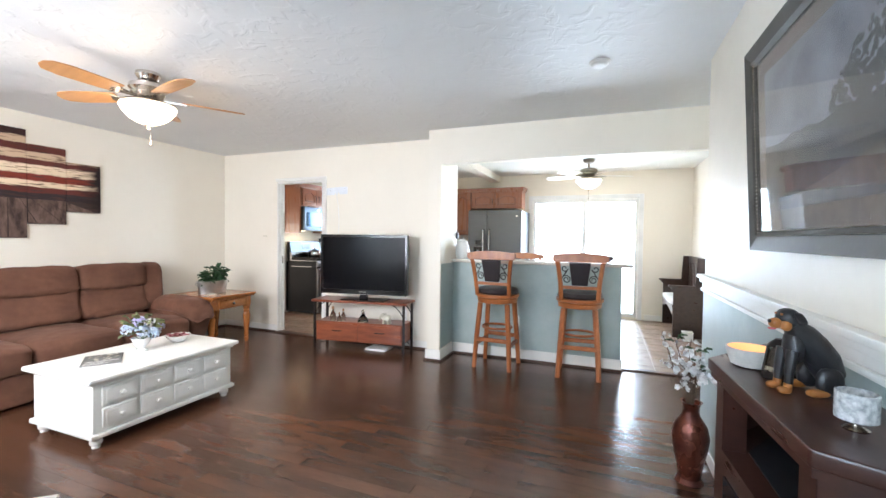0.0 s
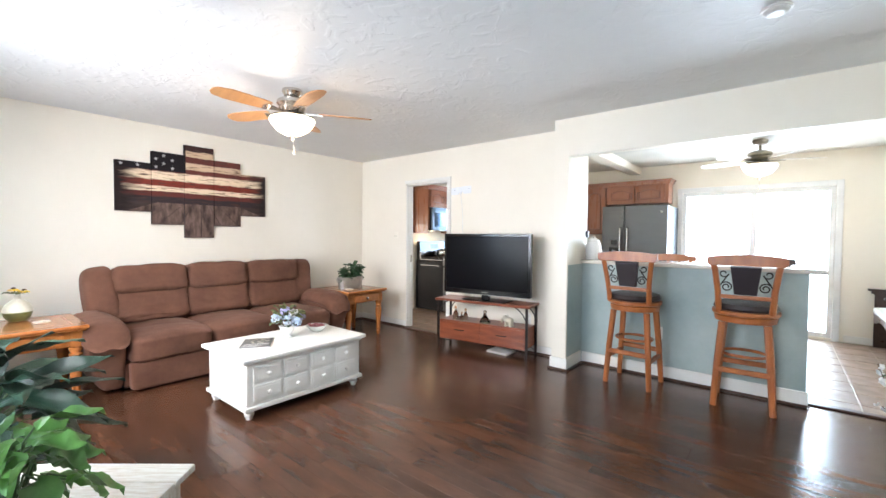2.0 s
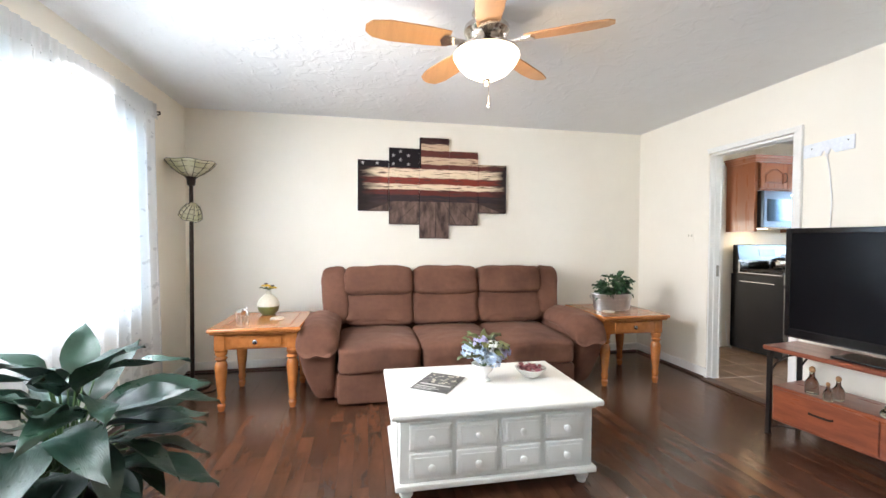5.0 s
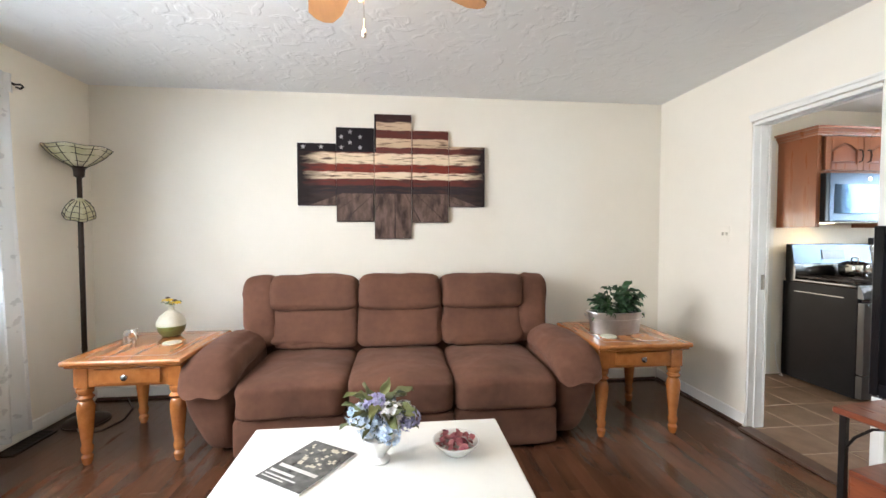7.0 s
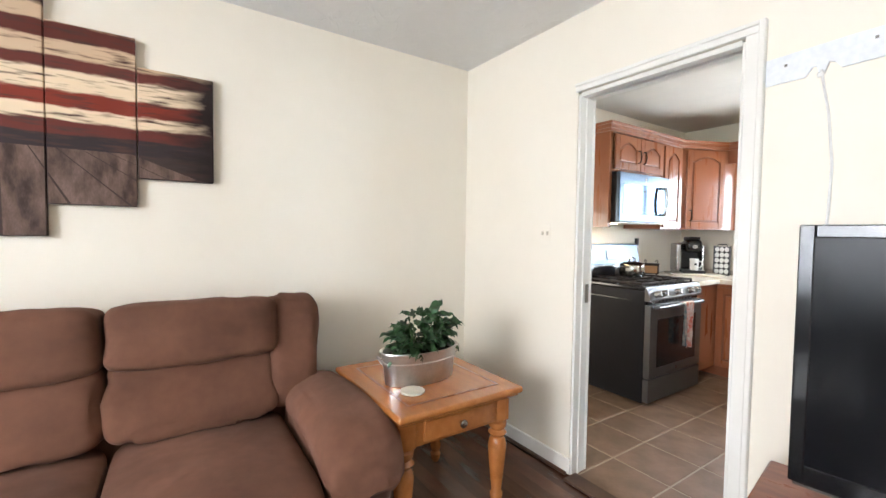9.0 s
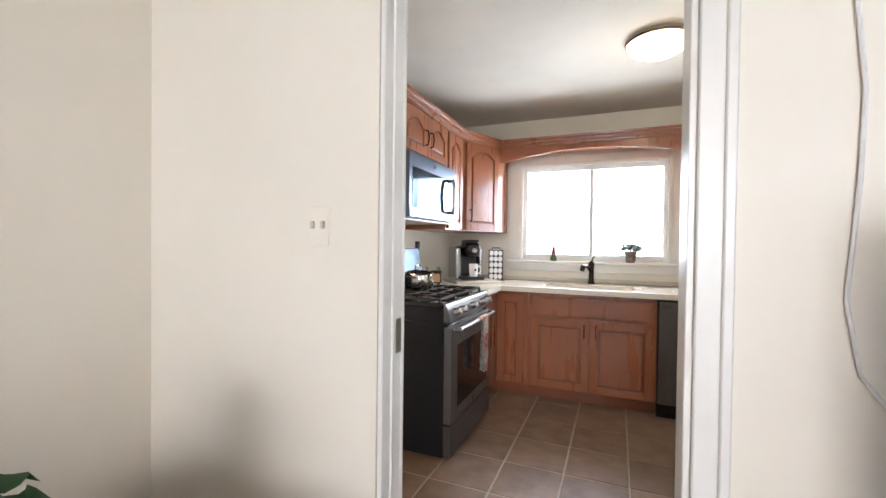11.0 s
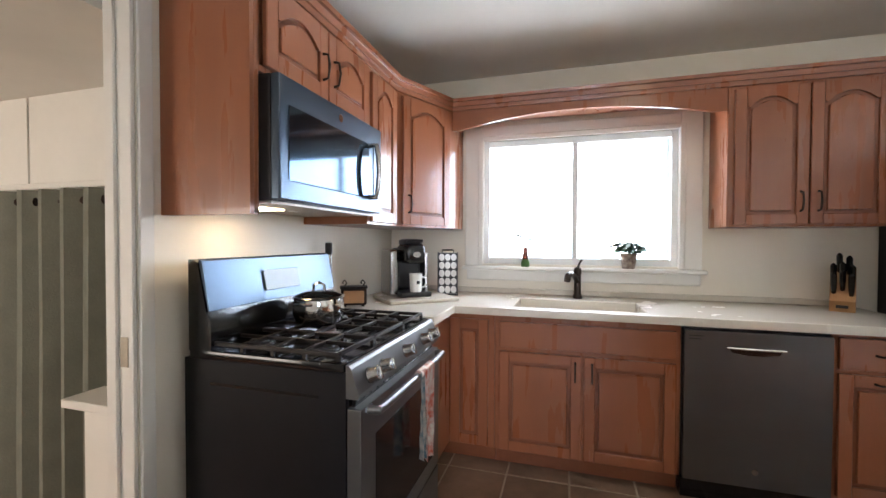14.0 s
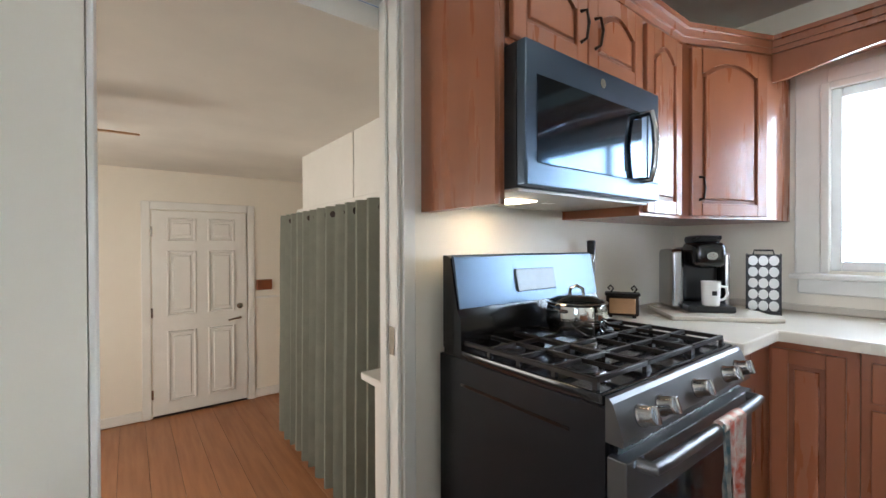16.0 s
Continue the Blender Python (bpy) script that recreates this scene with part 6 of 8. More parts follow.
def moulded(xs, ys, height, z0):
    """One skin over a grid of cells: height(i, j) gives a cell's top, or None where nothing is."""
    bm, seen = B(), {}

    def at(x, y, z):
        k = (round(x, 4), round(y, 4), round(z, 4))
        if k not in seen:
            seen[k] = bm.verts.new(k)
        return seen[k]
    for i in range(len(xs) - 1):
        for j in range(len(ys) - 1):
            h = height(i, j)
            if h is None:
                continue
            x0, x1, y0, y1 = xs[i], xs[i + 1], ys[j], ys[j + 1]
            bm.faces.new([at(x0, y0, h), at(x1, y0, h), at(x1, y1, h), at(x0, y1, h)])
            for (p, q, di, dj) in (((x0, y0), (x1, y0), 0, -1), ((x1, y0), (x1, y1), 1, 0), ((x1, y1), (x0, y1), 0, 1), ((x0, y1), (x0, y0), -1, 0)):
                a, b = i + di, j + dj
                other = height(a, b) if 0 <= a < len(xs) - 1 and 0 <= b < len(ys) - 1 else None
                low = z0 if other is None else other
                if low < h:
                    bm.faces.new([at(*p, h), at(*p, low), at(*q, low), at(*q, h)])
    bmesh.ops.recalc_face_normals(bm, faces=bm.faces[:])
    sharp = [e for e in bm.edges if len(e.link_faces) == 2 and e.calc_face_angle() > 0.5]
    bmesh.ops.bevel(bm, geom=sharp, offset=0.009, segments=2, affect="EDGES", profile=0.5, clamp_overlap=True)
    return bm


part("slab", moulded([WX + 0.001, -4.165, sx0, sx1, -1.985], [6.757, fe, sy0, sy1, KY - 0.001], lambda i, j: (ZT if i == 0 else None) if j == 0 else (0.79 if (i, j) == (2, 2) else ZT), 0.868), "counter", wt_)
part("drain", lathe([(0.035, 0.7905), (0.038, 0.793), (0.02, 0.794)], (-3.5, 7.40, 0), 20), "steel", wt_)
part("backsplash", boxes((WX + 0.02, -1.985, KY - 0.018, KY - 0.0005, ZT + 0.0005, ZT + 0.035), bevel=0.004), "counter", wt_)

# tap
tap = thing("kitchen_tap", (-3.49, 7.66, ZT), "dark bronze pull-out kitchen tap", "tap", local=True)
part("body", lathe([(0.03, 0), (0.03, 0.01), (0.022, 0.03), (0.021, 0.15), (0.026, 0.17), (0.022, 0.19), (0.012, 0.20)], segs=18), "bronze", tap)
part("spout", tube([(0.0, 0.0, 0.10), (-0.02, -0.05, 0.145), (-0.04, -0.11, 0.165), (-0.06, -0.16, 0.155), (-0.065, -0.175, 0.125)], [0.016, 0.016, 0.018, 0.021, 0.020], 12), "bronze", tap)
part("lever", tube([(0, 0, 0.19), (0.01, 0.0, 0.225), (0.025, -0.01, 0.25)], [0.008, 0.007, 0.006], 8), "bronze", tap)

# range
rg = thing("gas_range", (-4.5, 6.36, 0), "black and slate gas range with five knobs and steel backguard", "range")
RY0, RY1, RF = 5.965, 6.752, -4.19
part("body", boxes((WX + 0.04, RF, RY0, RY1, 0.02, 0.875)), "range_side", rg)
part("side_crease", boxes((-4.70, -4.285, RY0 - 0.002, RY0 - 0.0002, 0.79, 0.80)), "gloss_black", rg)
part("cooktop", box(B(), WX + 0.06, RF - 0.005, RY0 - 0.002, RY1 + 0.002, 0.8755, 0.905, bevel=0.008, segs=2), "gloss_black", rg)
bg = slab([(-0.02, 0.90), (0.075, 0.90), (0.075, 1.0), (0.055, 1.03), (0.02, 1.20), (0.0, 1.21), (-0.02, 1.21)], RY1 - RY0, m=Matrix.Translation((WX + 0.078, RY0, 0)) @ Matrix.Diagonal((1, -1, 1, 1)))
part("backguard", bg, "gloss_black", rg)
sl0 = slab([(0.0575, 1.035), (0.064, 1.036), (0.031, 1.205), (0.018, 1.212), (0.018, 1.205)], RY1 - RY0 - 0.012, m=Matrix.Translation((WX + 0.078, RY0 + 0.006, 0)) @ Matrix.Diagonal((1, -1, 1, 1)))
part("control_panel", sl0, "slate_gloss", rg, "sloped brushed steel panel", smooth=8)
dm = Matrix.Translation((WX + 0.078 + 0.053, 6.358, 1.115)) @ pose(0, 0, 0, 0, -11, 0)
part("display", box(B(), -0.002, 0.004, -0.11, 0.11, -0.042, 0.042, bevel=0.002, m=dm), "display", rg)
# grates
bm = B()
for y0, y1 in ((RY0 + 0.02, RY0 + 0.25), (RY0 + 0.262, RY1 - 0.262), (RY1 - 0.25, RY1 - 0.02)):
    for y in (y0, y1):
        box(bm, WX + 0.14, RF - 0.03, y - 0.006, y + 0.006, 0.918, 0.932, bevel=0.002)
    for k in range(5):
        x = WX + 0.145 + k * (RF - 0.03 - WX - 0.15) / 4
        box(bm, x - 0.006, x + 0.006, y0, y1, 0.920, 0.934, bevel=0.002)
        for y in (y0, y1):
            box(bm, x - 0.006, x + 0.006, y - 0.006, y + 0.006, 0.9045, 0.92)
    ym = (y0 + y1) / 2
    box(bm, WX + 0.14, RF - 0.03, ym - 0.005, ym + 0.005, 0.922, 0.935, bevel=0.002)
part("grate", bm, "iron", rg, "cast iron burner grates")
for y in (RY0 + 0.135, RY1 - 0.135):
    for x in (WX + 0.24, RF - 0.16):
        part("burner", lathe([(0.05, 0.9052), (0.048, 0.912), (0.036, 0.913), (0.034, 0.922), (0.01, 0.924)], (x, y, 0), 20), "black", rg)
part("burner", lathe([(0.035, 0.9052), (0.034, 0.912), (0.025, 0.92), (0.01, 0.922)], (WX + 0.35, 6.358, 0), 20), "brass_plate", rg)
# knob panel, slanted
kp = slab([(0.0, 0.80), (0.042, 0.80), (0.044, 0.815), (0.018, 0.890), (0.010, 0.900), (0.0, 0.902)], RY1 - RY0, m=Matrix.Translation((RF + 0.0005, RY0, 0)) @ Matrix.Diagonal((1, -1, 1, 1)))
part("knob_panel", kp, "slate", rg, smooth=8)
for y in (RY0 + 0.09, RY0 + 0.19, 6.358, RY1 - 0.19, RY1 - 0.09):
    q = Matrix.Translation((RF + 0.034, y, 0.848)) @ pose(0, 0, 0, 0, 72, 0)
    kb = part("knob", lathe([(0.026, 0), (0.026, 0.006), (0.023, 0.010), (0.021, 0.034), (0.018, 0.037)], m=q, segs=20), "steel", rg)
    part("knob_grip", box(B(), -0.021, 0.021, -0.006, 0.006, 0.030, 0.046, bevel=0.003, m=q), "steel", kb)
part("vent_strip", boxes((RF, RF + 0.02, RY0 + 0.02, RY1 - 0.02, 0.770, 0.799)), "gloss_black", rg)
part("vent_slots", boxes(*[(RF + 0.0201, RF + 0.022, RY0 + 0.08 + 0.05 * k, RY0 + 0.115 + 0.05 * k, 0.777, 0.791) for k in range(12)]), "slate", rg)
od = part("oven_door", box(B(), RF + 0.0005, RF + 0.05, RY0 + 0.003, RY1 - 0.003, 0.215, 0.769, bevel=0.006, segs=2), "slate", rg)
part("oven_window", boxes((RF + 0.0502, RF + 0.052, RY0 + 0.10, RY1 - 0.10, 0.29, 0.66), bevel=0.0005), "gloss_black", od)
part("badge", lathe([(0.013, 0), (0.013, 0.002)], m=Matrix.Translation((RF + 0.0502, 6.358, 0.25)) @ pose(0, 0, 0, 0, 90), segs=16), "steel", od)
part("handle", tube([(RF + 0.05, RY0 + 0.05, 0.755), (RF + 0.083, RY0 + 0.055, 0.755), (RF + 0.086, RY0 + 0.12, 0.755), (RF + 0.088, 6.358, 0.755), (RF + 0.086, RY1 - 0.12, 0.755), (RF + 0.083, RY1 - 0.055, 0.755), (RF + 0.05, RY1 - 0.05, 0.755)], 0.015, 10), "slate", od, "bowed steel bar handle")
part("drawer", box(B(), RF + 0.0005, RF + 0.048, RY0 + 0.003, RY1 - 0.003, 0.03, 0.205, bevel=0.005, segs=2), "slate", rg)
part("door_sticker", boxes((RF + 0.0503, RF + 0.051, RY0 + 0.03, RY0 + 0.075, 0.752, 0.766)), "petal_blue", rg, "small pale blue sticker")
# towel
tw = thing("dish_towel", (RF + 0.1, 6.66, 0.7), "floral printed dish towel folded over the oven handle", "towel")


def towel(y0, y1, z0, x, material, front=True):
    bm, rows = B(), []
    for j in range(13):
        v = j / 12
        row = []
        for i in range(13):
            u = i / 12
            row.append(bm.verts.new((x + 0.010 * math.sin(9 * u + 2 * v) * (0.3 + v) + 0.006 * noise.noise((8 * u, 5 * v, 1)), y0 + (y1 - y0) * u * (1 - 0.12 * v) + 0.01 * v, 0.775 - (0.775 - z0) * v + (0.0 if j else 0))))
        rows.append(row)
    for a, b in zip(rows, rows[1:]):
        for i in range(12):
            bm.faces.new((a[i], a[i + 1], b[i + 1], b[i]))
    bmesh.ops.solidify(bm, geom=bm.faces[:], thickness=0.004)
    return bm


part("front_fold", towel(6.37, 6.49, 0.41, RF + 0.110, "towel"), "towel", tw)
part("back_fold", towel(6.34, 6.39, 0.43, RF + 0.104, "towel_teal"), "towel_teal", tw)
part("top_fold", tube([(RF + 0.093, 6.35, 0.763), (RF + 0.093, 6.49, 0.763)], 0.017, 10), "towel", tw)

# pot on the range
pt = thing("cooking_pot", (WX + 0.295, 6.38, 0.935), "polished steel cooking pot with a glass lid", "pot", local=True)
part("body", lathe([(0.08, 0), (0.095, 0.006), (0.105, 0.04), (0.103, 0.085), (0.10, 0.10), (0.104, 0.104), (0.096, 0.104), (0.09, 0.02)], segs=32), "chrome", pt)
ld = part("lid", lathe([(0.103, 0.1045), (0.095, 0.114), (0.06, 0.128), (0.01, 0.133)], segs=32), "glass", pt, "domed glass lid")
part("lid_rim", lathe([(0.105, 0.1042), (0.106, 0.109), (0.098, 0.112)], segs=32), "chrome", ld)
part("lid_handle", tube([(-0.028, 0, 0.13), (-0.026, 0, 0.155), (0, 0, 0.165), (0.026, 0, 0.155), (0.028, 0, 0.13)], 0.006, 8), "chrome", ld)
for sg in (-1, 1):
    part("handle", tube([(-0.03, sg * 0.10, 0.085), (-0.025, sg * 0.13, 0.088), (0.025, sg * 0.13, 0.088), (0.03, sg * 0.10, 0.085)], 0.006, 8), "chrome", pt)

# microwave
mw = thing("microwave", (-4.65, 6.40, 1.385), "slate over-the-range microwave with mirrored door", "microwave")
MF = -4.415
part("body", boxes((WX + 0.005, MF - 0.035, 5.958, 6.688, 1.402, 1.80)), "black", mw)
md = part("front", box(B(), MF - 0.034, MF, 5.956, 6.69, 1.406, 1.80, bevel=0.006, segs=2), "slate_gloss", mw)
part("door_glass", boxes((MF + 0.0003, MF + 0.003, 6.0, 6.56, 1.465, 1.71), bevel=0.001), "mirror_glass", md, "dark mirrored door glass")
part("lower_strip", boxes((MF + 0.0003, MF + 0.003, 5.96, 6.685, 1.41, 1.47)), "slate_gloss", md)
part("control_strip", boxes((MF + 0.0003, MF + 0.003, 6.605, 6.68, 1.465, 1.71)), "slate_gloss", md)
part("handle", tube([(MF, 6.555, 1.70), (MF + 0.04, 6.555, 1.70), (MF + 0.05, 6.555, 1.655), (MF + 0.055, 6.555, 1.585), (MF + 0.05, 6.555, 1.515), (MF + 0.04, 6.555, 1.47), (MF, 6.555, 1.47)], 0.012, 10, flat=1.0), "steel", md, "bowed steel handle")
part("badge", lathe([(0.015, 0), (0.015, 0.002)], m=Matrix.Translation((MF, 6.32, 1.757)) @ pose(0, 0, 0, 0, 90), segs=16), "chrome", md)
part("underside", boxes((WX + 0.02, MF - 0.04, 5.97, 6.68, 1.394, 1.4015)), "counter", mw)
part("lamp_lens", boxes((-4.72, -4.60, 6.10, 6.22, 1.3905, 1.3937)), "hood_glow", mw, "lit work light lens")

# refrigerator
rf = thing("refrigerator", (-1.54, 7.55, 0), "slate side-by-side refrigerator with water dispenser", "refrigerator")
F0, F1, FF = -1.90, -1.0, 7.02
seam = -1.575
part("cabinet", boxes((F0 + 0.005, F1 - 0.005, FF + 0.075, KY - 0.03, 0.02, 1.76)), "range_side", rf)
dl = part("left_door", box(B(), F0, seam - 0.003, FF, FF + 0.07, 0.06, 1.775, bevel=0.012, segs=3), "slate", rf)
dr_ = part("right_door", box(B(), seam + 0.003, F1, FF, FF + 0.07, 0.06, 1.775, bevel=0.012, segs=3), "slate", rf)
part("grille", boxes((F0 + 0.01, F1 - 0.01, FF + 0.02, FF + 0.07, 0.005, 0.055)), "black", rf)
for x, o in ((seam - 0.05, dl), (seam + 0.05, dr_)):
    part("handle", tube([(x, FF, 1.45), (x, FF - 0.045, 1.44), (x, FF - 0.055, 1.10), (x, FF - 0.045, 0.66), (x, FF, 0.65)], 0.013, 10), "steel", o, "long steel bar handle")
dp = part("dispenser", boxes((-1.80, -1.64, FF - 0.006, FF - 0.0005, 0.90, 1.30), bevel=0.003), "slate", dl, "recessed water and ice dispenser")
part("dispenser_recess", boxes((-1.79, -1.65, FF - 0.008, FF - 0.0062, 0.92, 1.16)), "gloss_black", dp)
part("dispenser_screen", boxes((-1.765, -1.675, FF - 0.008, FF - 0.0062, 1.20, 1.27)), "gloss_black", dp)
part("dispenser_paddle", boxes((-1.745, -1.695, FF - 0.016, FF - 0.0085, 1.03, 1.12), bevel=0.003), "slate", dp)
part("badge", boxes((-1.09, -1.065, FF - 0.002, FF - 0.0003, 1.66, 1.685)), "chrome", dr_)

# rear counter by the doorway
pc = thing("base_cabinet", (-2.3, 5.1, 0), "cherry base cabinet against the back of the television wall", "cabinet", group=GROUP)
part("body", boxes((-2.95, -1.52, TVK + 0.003, 5.49, 0.10, 0.851)), "cherry", pc)
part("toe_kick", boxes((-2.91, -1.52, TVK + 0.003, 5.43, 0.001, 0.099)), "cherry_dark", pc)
part("end_panel", box(B(), -2.962, -2.9505, TVK + 0.003, 5.49, 0.10, 0.851, bevel=0.003), "cherry", pc)
pw = thing("worktop", (-2.3, 5.1, 0.87), "cream solid-surface worktop with a rounded corner", "worktop")
bm = slab([(-3.03, TVK + 0.002), (-3.03, 5.48), (-3.02, 5.53), (-2.985, 5.555), (-2.92, 5.562), (-1.515, 5.562), (-1.515, TVK + 0.002)], 0.036, m=Matrix.Translation((0, 0, 0.861)) @ pose(0, 0, 0, -90), bevel=0.012)
part("slab", bm, "counter", pw)

# things on the worktop
cm = thing("coffee_machine", (-4.53, 7.34, ZT + 0.022), "black and silver pod coffee machine with a white mug", "coffee machine", rz=42, local=True)
part("base", box(B(), -0.10, 0.10, -0.15, 0.13, 0, 0.03, bevel=0.008, segs=2), "black", cm)
part("column", box(B(), -0.085, 0.085, -0.01, 0.13, 0.03, 0.30, bevel=0.03, segs=3), "black", cm)
part("water_tank", box(B(), -0.15, -0.09, -0.08, 0.12, 0.0, 0.29, bevel=0.02, segs=3), "steel", cm, "silver water tank")
part("side_trim", box(B(), 0.09, 0.115, -0.06, 0.12, 0.0, 0.27, bevel=0.012, segs=2), "steel", cm)
part("head", cushion(B(), (0, -0.05, 0.265), (0.075, 0.095, 0.065), 0.5, 0, 0, 24, 12), "gloss_black", cm)
part("lid", cushion(B(), (0, -0.03, 0.335), (0.062, 0.085, 0.022), 0.6, 0, 0, 24, 10), "black", cm)
part("lid_handle", tube([(-0.05, -0.08, 0.33), (-0.04, -0.13, 0.345), (0.04, -0.13, 0.345), (0.05, -0.08, 0.33)], 0.009, 8), "black", cm)
part("badge", lathe([(0.02, 0), (0.02, 0.002)], m=Matrix.Translation((0, -0.148, 0.26)) @ pose(0, 0, 0, 90) @ Matrix.Diagonal((1.2, 0.9, 1, 1)), segs=18), "steel", cm)
mg_ = thing("mug", (-4.447, 7.255, ZT + 0.0525), "white mug with a small dark mark", "mug", rz=42, local=True)
part("cup", lathe([(0.032, 0), (0.036, 0.004), (0.040, 0.11), (0.042, 0.112), (0.038, 0.112), (0.034, 0.01)], segs=24), "ceramic", mg_)
part("handle", tube([(0.038, 0, 0.09), (0.065, 0, 0.085), (0.07, 0, 0.055), (0.058, 0, 0.03), (0.037, 0, 0.025)], 0.006, 8), "ceramic", mg_)
part("mark", boxes((-0.010, 0.010, -0.0415, -0.0385, 0.05, 0.07)), "black", mg_)
cb = thing("cutting_board", (-4.48, 7.31, ZT), "cream cutting board under the coffee machine", "cutting board", rz=42, local=True)
part("board", box(B(), -0.22, 0.22, -0.20, 0.17, 0.0005, 0.021, bevel=0.006, segs=2), "counter", cb)
pr = thing("pod_rack", (-4.33, 7.56, ZT), "black rack of white coffee pods", "pod rack", rz=15, local=True)
part("frame", boxes((-0.085, -0.078, -0.05, 0.05, 0, 0.29), (0.078, 0.085, -0.05, 0.05, 0, 0.29), (-0.078, 0.078, -0.04, 0.05, 0, 0.012), (-0.078, 0.078, -0.01, 0.05, 0.012, 0.285), bevel=0.002), "black", pr)
part("rack_handle", tube([(-0.05, 0, 0.285), (-0.045, 0, 0.305), (0.045, 0, 0.305), (0.05, 0, 0.285)], 0.005, 6), "black", pr)
for i in range(3):
    for j in range(5):
        part("pod", lathe([(0.024, 0), (0.024, 0.003), (0.020, 0.004), (0.016, 0.02)], m=Matrix.Translation((-0.05 + 0.05 * i, -0.033, 0.04 + 0.054 * j)) @ pose(0, 0, 0, -90), segs=16), "ceramic", pr)
pr.scale = (0.8, 0.8, 1.0)
# spice and utensil holder behind the range
uh = thing("toast_rack", (-4.70, 6.94, ZT), "dark scrolled metal rack on the worktop", "rack", rz=30, local=True)
part("body", boxes((-0.07, 0.07, -0.04, 0.04, 0.01, 0.10), bevel=0.006), "bronze", uh)
part("front_plate", boxes((-0.055, 0.055, -0.048, -0.0405, 0.02, 0.09), bevel=0.003), "knife_wood", uh)
part("rim", boxes((-0.075, 0.075, -0.045, 0.045, 0.1005, 0.112), bevel=0.003), "iron", uh)
for x in (-0.05, 0.05):
    part("scroll", tube([(x, 0, 0.112), (x + 0.012, 0, 0.13), (x, 0, 0.145), (x - 0.012, 0, 0.133), (x - 0.004, 0, 0.124)], 0.004, 6), "iron", uh)
    part("leg", boxes((x - 0.008, x + 0.008, -0.03, 0.03, 0, 0.0098)), "iron", uh)
ub = thing("grinder", (-4.79, 6.83, ZT), "tall black pepper grinder", "grinder", local=True)
part("body", lathe([(0.022, 0), (0.022, 0.10), (0.018, 0.14), (0.016, 0.29)], segs=16), "steel", ub)
part("cap", lathe([(0.017, 0.2905), (0.019, 0.30), (0.020, 0.35), (0.016, 0.355)], segs=16), "black", ub)
# sill plants
sp = thing("bud_vase", (-3.832, KY - 0.035, 1.1005), "small red and green bud vase with a sprig", "vase", local=True)
part("bottle", lathe([(0.028, 0), (0.03, 0.03), (0.02, 0.05)], segs=16), "leaf_bright", sp)
part("upper_bottle", lathe([(0.0195, 0.0505), (0.022, 0.07), (0.016, 0.10), (0.014, 0.13), (0.016, 0.135)], segs=16), "copper", sp)
part("stem", tube([(0, 0, 0.12), (0.005, 0, 0.19), (0.0, 0, 0.25)], 0.003, 5), "stem", sp)
for a, z in ((20, 0.17), (200, 0.19), (110, 0.22)):
    piece("leaf", fl_leaf, sp, pose(0, 0, z, 0, -35, a) @ Matrix.Diagonal((0.7, 0.5, 0.7, 1)))
vp = thing("potted_violet", (-3.176, KY - 0.035, 1.1005), "small green plant in a brown patterned pot", "houseplant", local=True)
part("pot", lathe([(0.035, 0), (0.038, 0.004), (0.05, 0.085), (0.054, 0.088), (0.053, 0.10), (0.046, 0.10), (0.042, 0.08)], segs=20), "terracotta", vp)
part("soil", lathe([(0.044, 0.083), (0.02, 0.088)], segs=16), "soil", vp)
for k in range(20):
    a = 137.5 * k
    piece("leaf", small_leaves[k % 3], vp, pose(0.02 * math.cos(radians(a)), 0.018 * math.sin(radians(a)), 0.10 + 0.003 * k, 0, -25 + k * 0.5, a))
kb_ = thing("knife_block", (-2.13, 7.62, ZT), "light wooden knife block with black handles", "knife block", rz=62, local=True)
part("block", slab([(-0.085, 0), (0.075, 0), (0.085, 0.05), (0.02, 0.15), (-0.05, 0.20), (-0.075, 0.12)], 0.085, m=Matrix.Translation((0, 0.042, 0)) @ Matrix.Scale(-1, 4, (1, 0, 0)), bevel=0.003), "knife_wood", kb_)
kb_.scale = (1.2, 1.2, 1.15)
part("brand_plate", boxes((-0.0835, -0.081, -0.02, 0.02, 0.018, 0.032)), "black", kb_)
for k, (u, v) in enumerate(((0.05, -0.028), (0.2, 0.0), (0.1, 0.028), (0.4, -0.03), (0.5, 0.0), (0.45, 0.03), (0.75, -0.02), (0.85, 0.012))):
    x, z = -0.075 + 0.115 * u, 0.075 + 0.115 * u
    part("knife_handle", tube([(x + 0.01, v, z - 0.01), (x - 0.028, v, z + 0.045), (x - 0.042, v, z + 0.085), (x - 0.052, v, z + 0.092)], [0.008, 0.011, 0.011, 0.006], 8), "gloss_black", kb_)
cl = thing("ceiling_light", (-3.09, 6.46, CEIL), "round lit flush ceiling light in the kitchen", "ceiling light", local=True)
part("ring", lathe([(0.17, 0), (0.175, -0.02), (0.165, -0.03)], segs=36), "nickel", cl)
cdm = part("dome", lathe([(0.164, -0.03), (0.15, -0.06), (0.10, -0.09), (0.03, -0.105), (0.005, -0.106)], segs=36), "ceil_glow", cl, "lit frosted dome")
cdm.visible_shadow = False
wc = thing("range_cord", (-4.78, 5.93, 0.1), "white cord hanging behind the range", "cord")
part("cord", tube([(WX + 0.02, 5.92, 0.30), (WX + 0.04, 5.915, 0.14), (WX + 0.06, 5.92, 0.05), (WX + 0.09, 5.935, 0.008), (WX + 0.05, 5.94, 0.008)], 0.005, 6), "plate_white", wc)

